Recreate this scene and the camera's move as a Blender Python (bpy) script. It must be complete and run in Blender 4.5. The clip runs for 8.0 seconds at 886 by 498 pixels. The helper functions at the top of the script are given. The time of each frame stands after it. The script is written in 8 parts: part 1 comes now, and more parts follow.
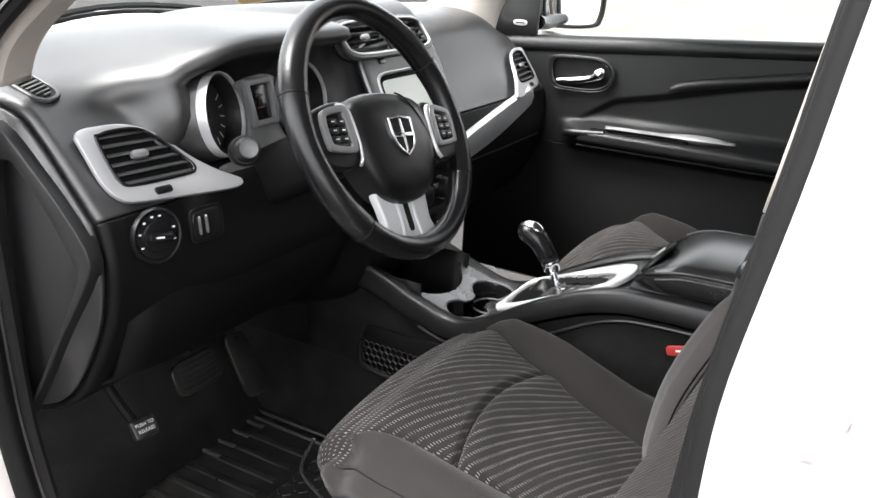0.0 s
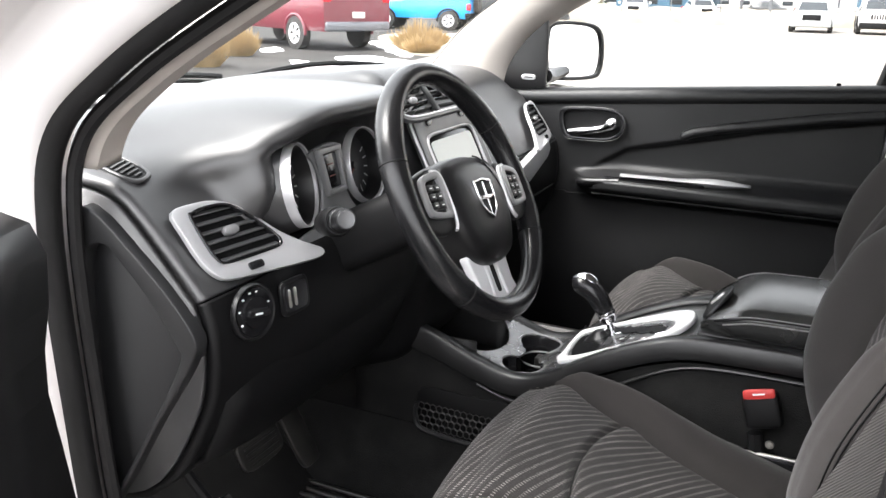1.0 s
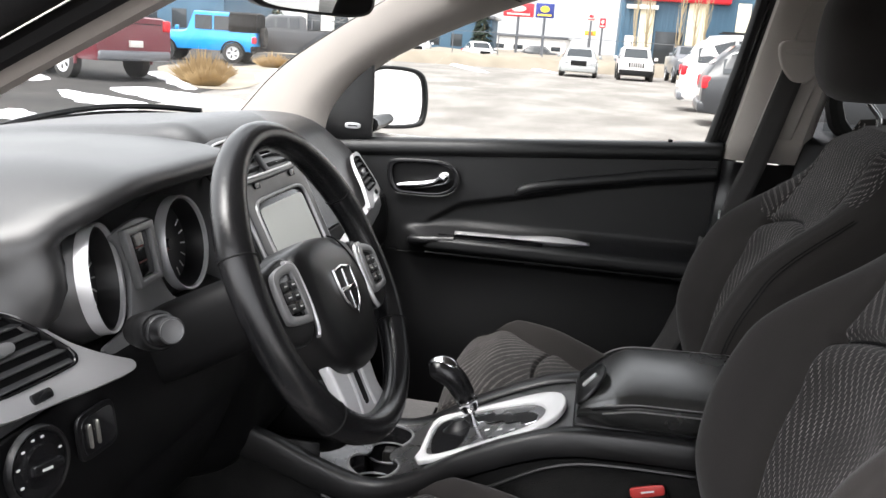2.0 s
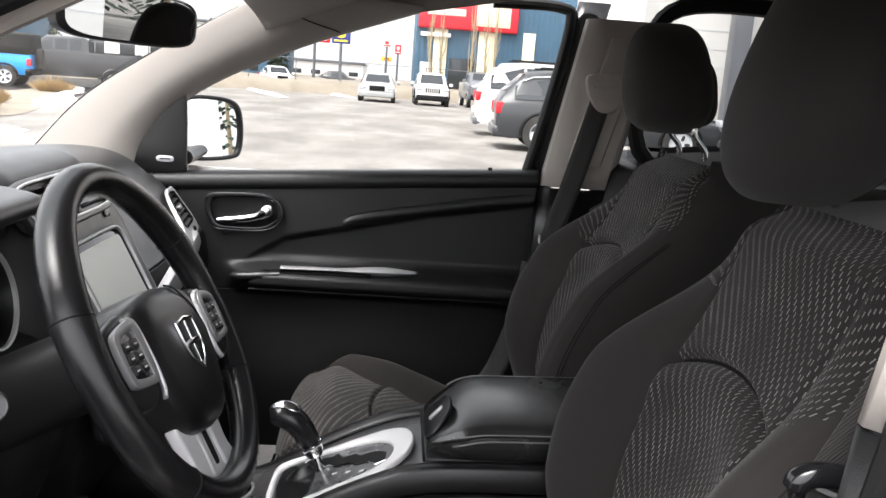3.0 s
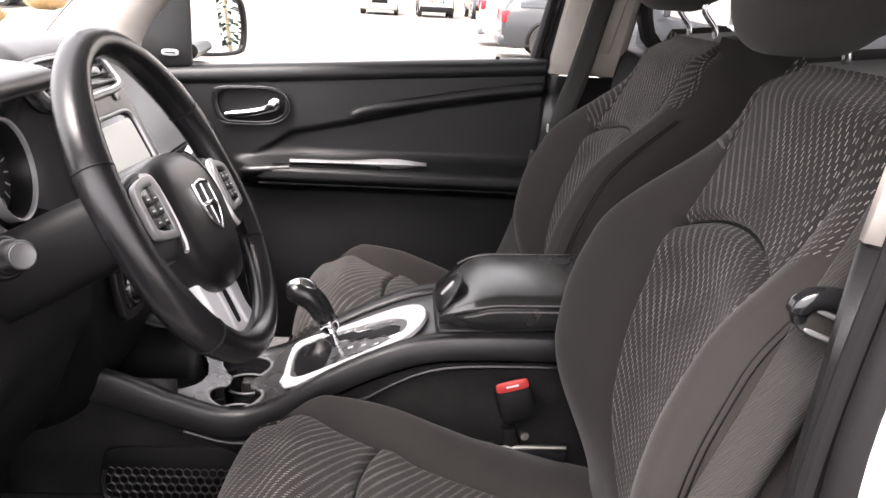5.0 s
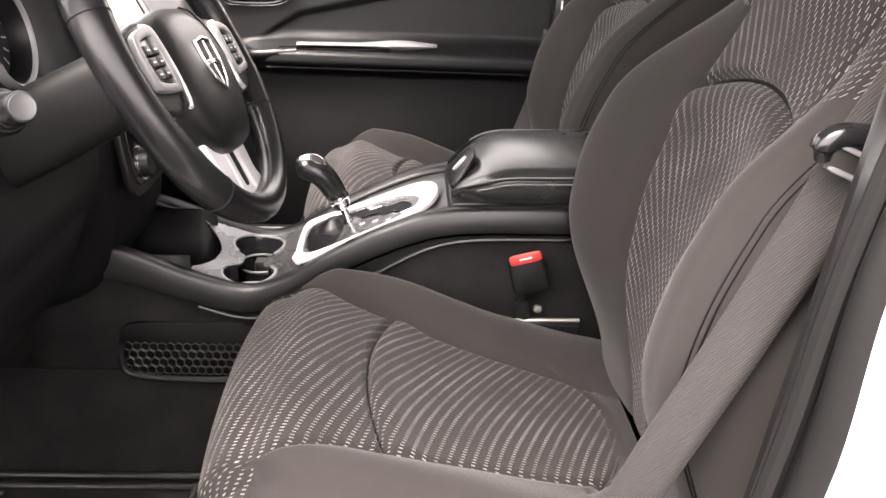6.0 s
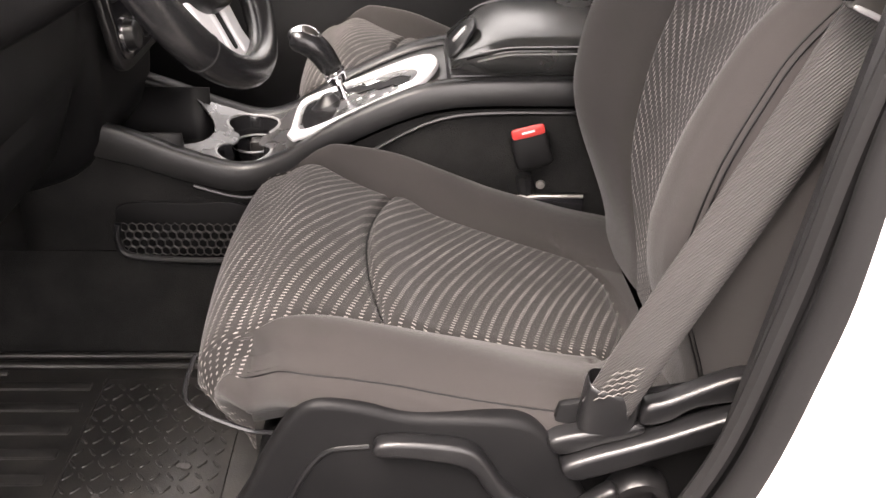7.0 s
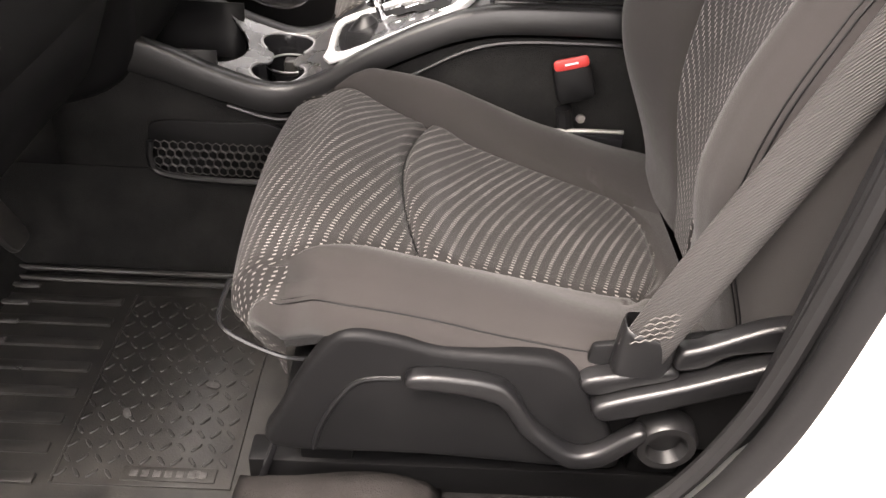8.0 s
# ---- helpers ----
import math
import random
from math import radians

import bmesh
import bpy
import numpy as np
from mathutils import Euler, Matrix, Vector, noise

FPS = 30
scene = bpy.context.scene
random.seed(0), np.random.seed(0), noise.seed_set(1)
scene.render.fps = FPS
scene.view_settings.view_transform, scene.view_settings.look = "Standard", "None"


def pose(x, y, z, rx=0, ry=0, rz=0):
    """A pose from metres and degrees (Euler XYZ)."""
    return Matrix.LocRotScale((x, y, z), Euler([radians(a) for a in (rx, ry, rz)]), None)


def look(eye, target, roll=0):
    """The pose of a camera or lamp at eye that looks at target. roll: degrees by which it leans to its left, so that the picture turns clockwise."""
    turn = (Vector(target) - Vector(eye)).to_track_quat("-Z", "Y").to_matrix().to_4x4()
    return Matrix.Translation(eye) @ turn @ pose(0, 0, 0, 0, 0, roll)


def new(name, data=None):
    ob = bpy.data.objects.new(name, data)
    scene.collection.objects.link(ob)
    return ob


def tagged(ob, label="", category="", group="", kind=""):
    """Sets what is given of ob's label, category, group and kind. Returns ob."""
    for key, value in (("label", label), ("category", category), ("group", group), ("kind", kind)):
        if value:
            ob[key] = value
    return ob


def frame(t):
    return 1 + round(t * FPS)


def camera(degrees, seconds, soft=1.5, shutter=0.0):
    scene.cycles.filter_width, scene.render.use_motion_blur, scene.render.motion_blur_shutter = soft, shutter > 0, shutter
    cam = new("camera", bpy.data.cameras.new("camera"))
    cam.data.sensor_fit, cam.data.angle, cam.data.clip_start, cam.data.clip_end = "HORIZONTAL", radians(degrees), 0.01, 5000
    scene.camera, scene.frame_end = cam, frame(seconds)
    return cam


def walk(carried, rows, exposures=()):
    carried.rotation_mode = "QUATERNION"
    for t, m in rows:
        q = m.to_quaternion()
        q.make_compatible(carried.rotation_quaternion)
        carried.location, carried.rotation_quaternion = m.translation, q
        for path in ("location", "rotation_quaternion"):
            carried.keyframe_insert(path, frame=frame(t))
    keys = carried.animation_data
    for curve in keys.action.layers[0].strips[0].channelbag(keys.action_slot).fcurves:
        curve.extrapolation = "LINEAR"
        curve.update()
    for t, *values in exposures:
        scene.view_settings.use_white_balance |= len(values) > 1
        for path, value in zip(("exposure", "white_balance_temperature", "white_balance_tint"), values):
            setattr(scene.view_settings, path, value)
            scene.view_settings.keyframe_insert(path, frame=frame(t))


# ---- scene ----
cam = camera(56.0, 8.0)
PATH = [
    (0, (-1.33, -0.593, 1.287), (0.321, 0.298, 0.594), 3.2),
    (0.5, (-1.367, -0.536, 1.292), (0.293, 0.369, 0.641), 1.3),
    (0.8, (-1.406, -0.465, 1.304), (0.298, 0.385, 0.694), 1.1),
    (1, (-1.416, -0.417, 1.3), (0.324, 0.38, 0.718), 1.3),
    (1.5, (-1.353, -0.327, 1.293), (0.475, 0.284, 0.759), 2.3),
    (2, (-1.233, -0.257, 1.309), (0.679, 0.075, 0.827), 3.8),
    (2.2, (-1.212, -0.246, 1.316), (0.724, -0.027, 0.863), 4.0),
    (3.3, (-1.21, -0.196, 1.318), (0.743, -0.375, 0.928), 4.3),
    (3.5, (-1.217, -0.199, 1.312), (0.736, -0.387, 0.922), 4.3),
    (4, (-1.23, -0.202, 1.29), (0.718, -0.373, 0.87), 4.2),
    (4.2, (-1.234, -0.201, 1.283), (0.711, -0.366, 0.848), 4.1),
    (5.3, (-1.242, -0.2, 1.248), (0.646, -0.308, 0.596), 3.0),
    (5.5, (-1.244, -0.198, 1.235), (0.631, -0.307, 0.547), 2.9),
    (6, (-1.24, -0.204, 1.211), (0.59, -0.297, 0.411), 2.5),
    (6.5, (-1.233, -0.212, 1.188), (0.538, -0.299, 0.264), 2.1),
    (7, (-1.229, -0.208, 1.171), (0.491, -0.3, 0.152), 2.0),
    (7.5, (-1.22, -0.199, 1.157), (0.451, -0.289, 0.062), 2.3),
    (8, (-1.212, -0.19, 1.17), (0.409, -0.239, 0.0), 3.8),
]
# ------------------------------------------------------------------ world and light
EXPOSURES = [(0.0, 2.78, 6500, 10), (0.5, 3.11, 6500, 11), (0.9, 3.01, 6500, 11), (1.5, 2.53, 6500, 11), (2.2, 2.28, 6500, 12), (4.2, 2.13, 6600, 14), (5.4, 3.57, 6950, 20), (6.3, 3.69, 7250, 20), (8.0, 3.63, 7300, 17)]
walk(cam, [(t, look(eye, target, roll)) for t, eye, target, roll in PATH], EXPOSURES)

SUN_ELEVATION, SUN_ROTATION = 62.0, -50.0
world = bpy.data.worlds.new("overcast_sky")
scene.world = world
world.use_nodes = True
wt = world.node_tree
wt.nodes.clear()
sky = wt.nodes.new("ShaderNodeTexSky")
sky.sky_type = "NISHITA"
sky.sun_disc = False
sky.sun_elevation, sky.sun_rotation = radians(SUN_ELEVATION), radians(SUN_ROTATION)
sky.air_density, sky.dust_density, sky.ozone_density = 1.0, 3.2, 0.5
grey = wt.nodes.new("ShaderNodeHueSaturation")
grey.inputs["Saturation"].default_value = 0.12
bg = wt.nodes.new("ShaderNodeBackground")
bg.inputs["Strength"].default_value = 0.15
wo = wt.nodes.new("ShaderNodeOutputWorld")
wt.links.new(sky.outputs[0], grey.inputs["Color"])
# an even layer of cloud: nowhere darker than its own grey
cloud = wt.nodes.new("ShaderNodeMix")
cloud.data_type, cloud.blend_type = "RGBA", "LIGHTEN"
cloud.inputs["Factor"].default_value = 1.0
cloud.inputs["B"].default_value = (2.28, 2.30, 2.33, 1)
wt.links.new(grey.outputs[0], cloud.inputs["A"])
wt.links.new(cloud.outputs["Result"], bg.inputs["Color"])
wt.links.new(bg.outputs[0], wo.inputs["Surface"])
sun = new("sun", bpy.data.lights.new("sun", "SUN"))
sun.data.energy, sun.data.angle, sun.data.color = 0.8, radians(35), (1.0, 0.97, 0.93)
sun.matrix_world = look((0, 0, 30), Vector((0, 0, 30)) - Vector((math.sin(radians(SUN_ROTATION)) * math.cos(radians(SUN_ELEVATION)),
    math.cos(radians(SUN_ROTATION)) * math.cos(radians(SUN_ELEVATION)), math.sin(radians(SUN_ELEVATION)))))


# ------------------------------------------------------------------ helpers of this scene
def thing(name, at, label, category, group="", kind=""):
    ob = new(name)
    ob.empty_display_size = 0.05
    ob.location = at
    return tagged(ob, label, category, group, kind)


def part(name, bm, material, parent=None, label="", smooth=40, solid=0.0):
    me = bpy.data.meshes.new(name)
    bmesh.ops.recalc_face_normals(bm, faces=bm.faces) if not solid else None
    bm.to_mesh(me)
    bm.free()
    for m in material if isinstance(material, (list, tuple)) else [material]:
        me.materials.append(m)
    if smooth:
        me.polygons.foreach_set("use_smooth", [True] * len(me.polygons))
        me.set_sharp_from_angle(angle=radians(smooth))
    ob = new(name, me)
    if solid:
        mod = ob.modifiers.new("thickness", "SOLIDIFY")
        mod.thickness, mod.offset = solid, -1.0
    if parent is not None:
        ob.parent = parent
        ob.matrix_parent_inverse = Matrix.Translation(-parent_place(parent))
    if label:
        tagged(ob, label)
    return ob


def parent_place(ob):
    """Where an unturned parent stands; meshes carry their own places."""
    place = Vector(ob.location)
    return place if ob.parent is None else place * 0.0


def curve(pts, n=8, closed=False):
    """A smooth line through the points, n steps a stretch."""
    p = np.array(pts, float)
    k = len(p)
    out = []
    for i in range(k if closed else k - 1):
        if closed:
            a, b, c, d = p[(i - 1) % k], p[i], p[(i + 1) % k], p[(i + 2) % k]
        else:
            b, c = p[i], p[i + 1]
            a = p[i - 1] if i else 2 * b - c
            d = p[i + 2] if i + 2 < k else 2 * c - b
        for t in np.arange(n) / n:
            out.append(0.5 * (2 * b + (c - a) * t + (2 * a - 5 * b + 4 * c - d) * t ** 2 + (3 * b - a - 3 * c + d) * t ** 3))
    if not closed:
        out.append(p[-1])
    return np.array(out)


def sheet(grid, closed_u=False, closed_v=False, caps=False, uv=None, keep=None):
    """A mesh over a grid of points [u][v]."""
    grid = np.asarray(grid, float)
    nu, nv = grid.shape[:2]
    bm = bmesh.new()
    layer = bm.loops.layers.uv.new("UVMap") if uv is not None else None
    vs = [[bm.verts.new(grid[i, j]) for j in range(nv)] for i in range(nu)]
    for i in range(nu if closed_u else nu - 1):
        for j in range(nv if closed_v else nv - 1):
            if keep is not None and not keep(i, j):
                continue
            idx = [(i, j), ((i + 1) % nu, j), ((i + 1) % nu, (j + 1) % nv), (i, (j + 1) % nv)]
            f = bm.faces.new([vs[a][b] for a, b in idx])
            if layer:
                for loop, (a, b) in zip(f.loops, idx):
                    loop[layer].uv = uv[a][b]
    if caps:
        if closed_v:
            bm.faces.new(vs[0][::-1]); bm.faces.new(vs[-1])
        if closed_u:
            bm.faces.new([vs[i][0] for i in range(nu)]); bm.faces.new([vs[i][-1] for i in range(nu)][::-1])
    loose = [v for v in bm.verts if not v.link_faces]
    bmesh.ops.delete(bm, geom=loose, context="VERTS")
    return bm


def tube(pts, r, seg=10, closed=False, flat=1.0, up=None):
    """A round bar along a line; r may change along it. flat squeezes it across 'up'."""
    p = np.array(pts, float)
    k = len(p)
    rr = np.broadcast_to(np.asarray(r, float), (k,))
    rings, last = [], None
    for i in range(k):
        d = (p[(i + 1) % k] - p[i - 1]) if closed or 0 < i < k - 1 else (p[1] - p[0] if i == 0 else p[-1] - p[-2])
        d = d / np.linalg.norm(d)
        ref = np.array(up, float) if up is not None else (last if last is not None else (np.array([0, 0, 1.0]) if abs(d[2]) < 0.9 else np.array([1.0, 0, 0])))
        n = ref - d * (ref @ d)
        n /= np.linalg.norm(n)
        last = n
        b = np.cross(d, n)
        a = np.linspace(0, 2 * np.pi, seg, endpoint=False)
        rings.append(p[i] + rr[i] * (np.cos(a)[:, None] * b + flat * np.sin(a)[:, None] * n))
    return sheet(rings, closed_u=closed, closed_v=True, caps=not closed)


def bevel(bm, size, seg=2, angle=30):
    if size > 0:
        es = [e for e in bm.edges if len(e.link_faces) == 2 and e.calc_face_angle(0) > radians(angle)]
        bmesh.ops.bevel(bm, geom=es, offset=size, segments=seg, profile=0.5, affect="EDGES", clamp_overlap=True)
    return bm


def box(lo, hi, r=0.004, seg=2):
    bm = bmesh.new()
    lo, hi = Vector(lo), Vector(hi)
    bmesh.ops.create_cube(bm, size=1, matrix=Matrix.Translation((lo + hi) / 2) @ Matrix.Diagonal((*(hi - lo), 1)))
    return bevel(bm, r, seg)


def at_angle(line, c, a):
    """Where a ray from c at angle a leaves a closed line round c."""
    d = (math.cos(a), math.sin(a))
    best = 0.0
    for (u0, w0), (u1, w1) in zip(line, list(line[1:]) + [line[0]]):
        e, p = (u1 - u0, w1 - w0), (u0 - c[0], w0 - c[1])
        det = e[0] * d[1] - e[1] * d[0]
        if abs(det) < 1e-12:
            continue
        t, k = (e[0] * p[1] - e[1] * p[0]) / det, (d[0] * p[1] - d[1] * p[0]) / det
        if -1e-6 <= k <= 1 + 1e-6 and t > best:
            best = t
    return (c[0] + best * d[0], c[1] + best * d[1])


def slab(outline, m, depth, r=0.002, seg=2, hole=None):
    """A plate: a flat outline (u, w) in the plane of m (its x and y), raised by depth along m's z, with a hole if given."""
    bm = bmesh.new()
    def ring(pts, h):
        return [bm.verts.new(m @ Vector((u, w, h))) for u, w in pts]
    if hole is None:
        a, b = ring(outline, 0), ring(outline, depth)
        bm.faces.new(a[::-1]); bm.faces.new(b)
        k = len(a)
        for i in range(k):
            bm.faces.new((a[i], a[(i + 1) % k], b[(i + 1) % k], b[i]))
    else:
        cen = tuple(np.mean(np.array(hole), 0))
        turns = sorted({round(math.atan2(w - cen[1], u - cen[0]), 3) for u, w in (list(outline) if len(outline) < 12 else []) + list(hole)})
        outline, hole = [at_angle(outline, cen, q) for q in turns], [at_angle(hole, cen, q) for q in turns]
        k = len(outline)
        a, b, c, d = ring(outline, 0), ring(outline, depth), ring(hole, depth), ring(hole, 0)
        for i in range(k):
            j = (i + 1) % k
            bm.faces.new((a[i], a[j], b[j], b[i])); bm.faces.new((b[i], b[j], c[j], c[i]))
            bm.faces.new((c[i], c[j], d[j], d[i])); bm.faces.new((d[i], d[j], a[j], a[i]))
    bmesh.ops.recalc_face_normals(bm, faces=bm.faces)
    return bevel(bm, r, seg, 50)


def place(origin, x_axis, y_axis):
    """A frame with its x and y along the two ways given, z square to them."""
    x = Vector(x_axis).normalized()
    z = x.cross(Vector(y_axis)).normalized()
    y = z.cross(x)
    m = Matrix((x, y, z)).transposed().to_4x4()
    m.translation = origin
    return m


def oval(w, h, n=24, p=2.0, cu=0.0, cw=0.0):
    a = np.linspace(0, 2 * np.pi, n, endpoint=False)
    f = lambda v: np.sign(v) * np.abs(v) ** (2 / p)
    return [(cu + w / 2 * float(f(np.cos(t))), cw + h / 2 * float(f(np.sin(t)))) for t in a]


def lathe(profile, m, seg=24):
    """Turned shape: (radius, height) along m's z."""
    rings = []
    for r, h in profile:
        rings.append([m @ Vector((r * math.cos(a), r * math.sin(a), h)) for a in np.linspace(0, 2 * np.pi, seg, endpoint=False)])
    hollow = profile[0][0] > 1e-6 and profile[-1][0] > 1e-6
    return sheet(np.array([[list(v) for v in ring] for ring in rings]), closed_u=hollow, closed_v=True, caps=not hollow)


def join(*bms):
    out = bmesh.new()
    for b in bms:
        me = bpy.data.meshes.new("tmp")
        b.to_mesh(me)
        b.free()
        out.from_mesh(me)
        bpy.data.meshes.remove(me)
    return out


def smooth01(v, a, b):
    t = min(max((v - a) / (b - a), 0.0), 1.0)
    return t * t * (3 - 2 * t)


# ------------------------------------------------------------------ materials
def material(name, base, rough=0.5, metal=0.0, grain=(0, 0), stain=(0, 0.0), coat=0.0, spec=0.5, second=None, sheen=0.0):
    """grain: (marks per metre, bump height); stain: (marks per metre, share of change towards second or darker)."""
    m = bpy.data.materials.new(name)
    m.use_nodes = True
    nt = m.node_tree
    b = nt.nodes["Principled BSDF"]
    b.inputs["Base Color"].default_value = (*base, 1)
    b.inputs["Roughness"].default_value = rough
    b.inputs["Metallic"].default_value = metal
    b.inputs["Coat Weight"].default_value = coat
    b.inputs["Coat Roughness"].default_value = 0.05
    b.inputs["Specular IOR Level"].default_value = spec
    b.inputs["Sheen Weight"].default_value = sheen
    tc = nt.nodes.new("ShaderNodeTexCoord")
    if stain[0]:
        n = nt.nodes.new("ShaderNodeTexNoise")
        n.inputs["Scale"].default_value = stain[0]
        n.inputs["Detail"].default_value = 6
        nt.links.new(tc.outputs["Object"], n.inputs["Vector"])
        ramp = nt.nodes.new("ShaderNodeMapRange")
        ramp.inputs["From Min"].default_value, ramp.inputs["From Max"].default_value = 0.35, 0.7
        ramp.inputs["To Max"].default_value = stain[1]
        nt.links.new(n.outputs["Fac"], ramp.inputs["Value"])
        mix = nt.nodes.new("ShaderNodeMix")
        mix.data_type = "RGBA"
        mix.inputs["A"].default_value = (*base, 1)
        mix.inputs["B"].default_value = (*(second or [c * 0.4 for c in base]), 1)
        nt.links.new(ramp.outputs[0], mix.inputs["Factor"])
        nt.links.new(mix.outputs["Result"], b.inputs["Base Color"])
        rr = nt.nodes.new("ShaderNodeMapRange")
        rr.inputs["To Min"].default_value, rr.inputs["To Max"].default_value = max(rough - 0.07, 0.02), min(rough + 0.1, 1)
        nt.links.new(n.outputs["Fac"], rr.inputs["Value"])
        nt.links.new(rr.outputs[0], b.inputs["Roughness"])
    if grain[0]:
        n2 = nt.nodes.new("ShaderNodeTexNoise")
        n2.inputs["Scale"].default_value = grain[0]
        n2.inputs["Detail"].default_value = 3
        nt.links.new(tc.outputs["Object"], n2.inputs["Vector"])
        bump = nt.nodes.new("ShaderNodeBump")
        bump.inputs["Strength"].default_value = 0.6
        bump.inputs["Distance"].default_value = grain[1]
        nt.links.new(n2.outputs["Fac"], bump.inputs["Height"])
        nt.links.new(bump.outputs[0], b.inputs["Normal"])
    return m


def glass_material(name, tint=(1, 1, 1), rough=0.0):
    m = bpy.data.materials.new(name)
    m.use_nodes = True
    nt = m.node_tree
    nt.nodes.clear()
    out = nt.nodes.new("ShaderNodeOutputMaterial")
    tr, gl = nt.nodes.new("ShaderNodeBsdfTransparent"), nt.nodes.new("ShaderNodeBsdfGlossy")
    tr.inputs["Color"].default_value = (*tint, 1)
    gl.inputs["Roughness"].default_value = rough
    fr, mix = nt.nodes.new("ShaderNodeLayerWeight"), nt.nodes.new("ShaderNodeMixShader")
    power, share = nt.nodes.new("ShaderNodeMath"), nt.nodes.new("ShaderNodeMath")
    power.operation, share.operation = "POWER", "MULTIPLY_ADD"
    power.inputs[1].default_value = 5.0
    share.inputs[1].default_value, share.inputs[2].default_value = 0.22, 0.025
    nt.links.new(fr.outputs["Facing"], power.inputs[0])
    nt.links.new(power.outputs[0], share.inputs[0])
    nt.links.new(share.outputs[0], mix.inputs[0])
    nt.links.new(tr.outputs[0], mix.inputs[1])
    nt.links.new(gl.outputs[0], mix.inputs[2])
    nt.links.new(mix.outputs[0], out.inputs["Surface"])
    return m


def fabric_material(name, base, thread, back):
    """Charcoal cloth with bending rows of short light stitches. The UV map is in metres, from the seat's middle line."""
    m = material(name, base, 0.9, grain=(1400, 0.0006), spec=0.2, sheen=0.08)
    nt = m.node_tree
    b = nt.nodes["Principled BSDF"]
    uvn = nt.nodes.new("ShaderNodeUVMap")
    uvn.uv_map = "UVMap"
    sep = nt.nodes.new("ShaderNodeSeparateXYZ")
    nt.links.new(uvn.outputs[0], sep.inputs[0])

    def mth(op, *args):
        n = nt.nodes.new("ShaderNodeMath")
        n.operation = op
        for k, v in enumerate(args):
            if isinstance(v, (int, float)):
                n.inputs[k].default_value = v
            else:
                nt.links.new(v, n.inputs[k])
        return n.outputs[0]

    u, v = sep.outputs[0], sep.outputs[1]
    # short stitches lie along close-set warp lines; a shift from line to line draws them up into slanting rows
    pitch, gap, duty, slope = (0.0046, 0.0175, 0.36, -1.15) if back else (0.0047, 0.0140, 0.32, 0.62)
    wave = nt.nodes.new("ShaderNodeTexNoise")
    wave.inputs["Scale"].default_value, wave.inputs["Detail"].default_value = 5.0, 1
    nt.links.new(uvn.outputs[0], wave.inputs["Vector"])
    warp = mth("DIVIDE", u, pitch)
    warp_id, warp_fr = mth("FLOOR", warp), mth("FRACT", warp)
    across = mth("MULTIPLY", mth("ADD", warp_id, 0.5), pitch)
    line = mth("LESS_THAN", warp_fr, 0.30 if back else 0.36)
    if back:
        # the rows fold over into a steeper lattice near the edge
        turn = mth("ADD", across, 0.115)
        lean = mth("MAXIMUM", turn, mth("MULTIPLY", turn, -1.65))
    else:
        # the rows fan out: flatter to the front, steeper to the rear
        inner = mth("ADD", across, 0.16)
        lean = mth("MULTIPLY_ADD", mth("MULTIPLY", inner, inner), 0.9, mth("MULTIPLY", across, 0.55))
    run = mth("DIVIDE", mth("ADD", mth("MULTIPLY_ADD", lean, slope, v), mth("MULTIPLY", wave.outputs["Fac"], 0.003 if back else 0.010)), gap)
    rowfr = mth("FRACT", run)
    on = mth("LESS_THAN", rowfr, duty)
    grainy = nt.nodes.new("ShaderNodeTexNoise")
    grainy.inputs["Scale"].default_value, grainy.inputs["Detail"].default_value = 16, 4
    nt.links.new(uvn.outputs[0], grainy.inputs["Vector"])
    fade = nt.nodes.new("ShaderNodeMapRange")
    fade.inputs["From Min"].default_value, fade.inputs["From Max"].default_value = 0.35, 0.68
    fade.inputs["To Min"].default_value, fade.inputs["To Max"].default_value = 0.30, 1.0
    nt.links.new(grainy.outputs["Fac"], fade.inputs["Value"])
    stitch = mth("MULTIPLY", line, on)
    fac = mth("MULTIPLY", stitch, fade.outputs[0])
    mix = nt.nodes.new("ShaderNodeMix")
    mix.data_type = "RGBA"
    mix.inputs["A"].default_value, mix.inputs["B"].default_value = (*base, 1), (*thread, 1)
    nt.links.new(fac, mix.inputs["Factor"])
    # rows swell a little between the stitches
    swell = mth("SINE", mth("MULTIPLY", rowfr, 3.1416))
    bump_node = [n for n in nt.nodes if n.type == "BUMP"][0]
    old = bump_node.inputs["Height"].links[0].from_socket
    bump_node.inputs["Distance"].default_value = 0.0012
    nt.links.new(mth("ADD", mth("MULTIPLY", swell, 0.5), mth("MULTIPLY_ADD", stitch, 0.5, mth("MULTIPLY", old, 0.5))), bump_node.inputs["Height"])
    nt.links.new(mix.outputs["Result"], b.inputs["Base Color"])
    return m


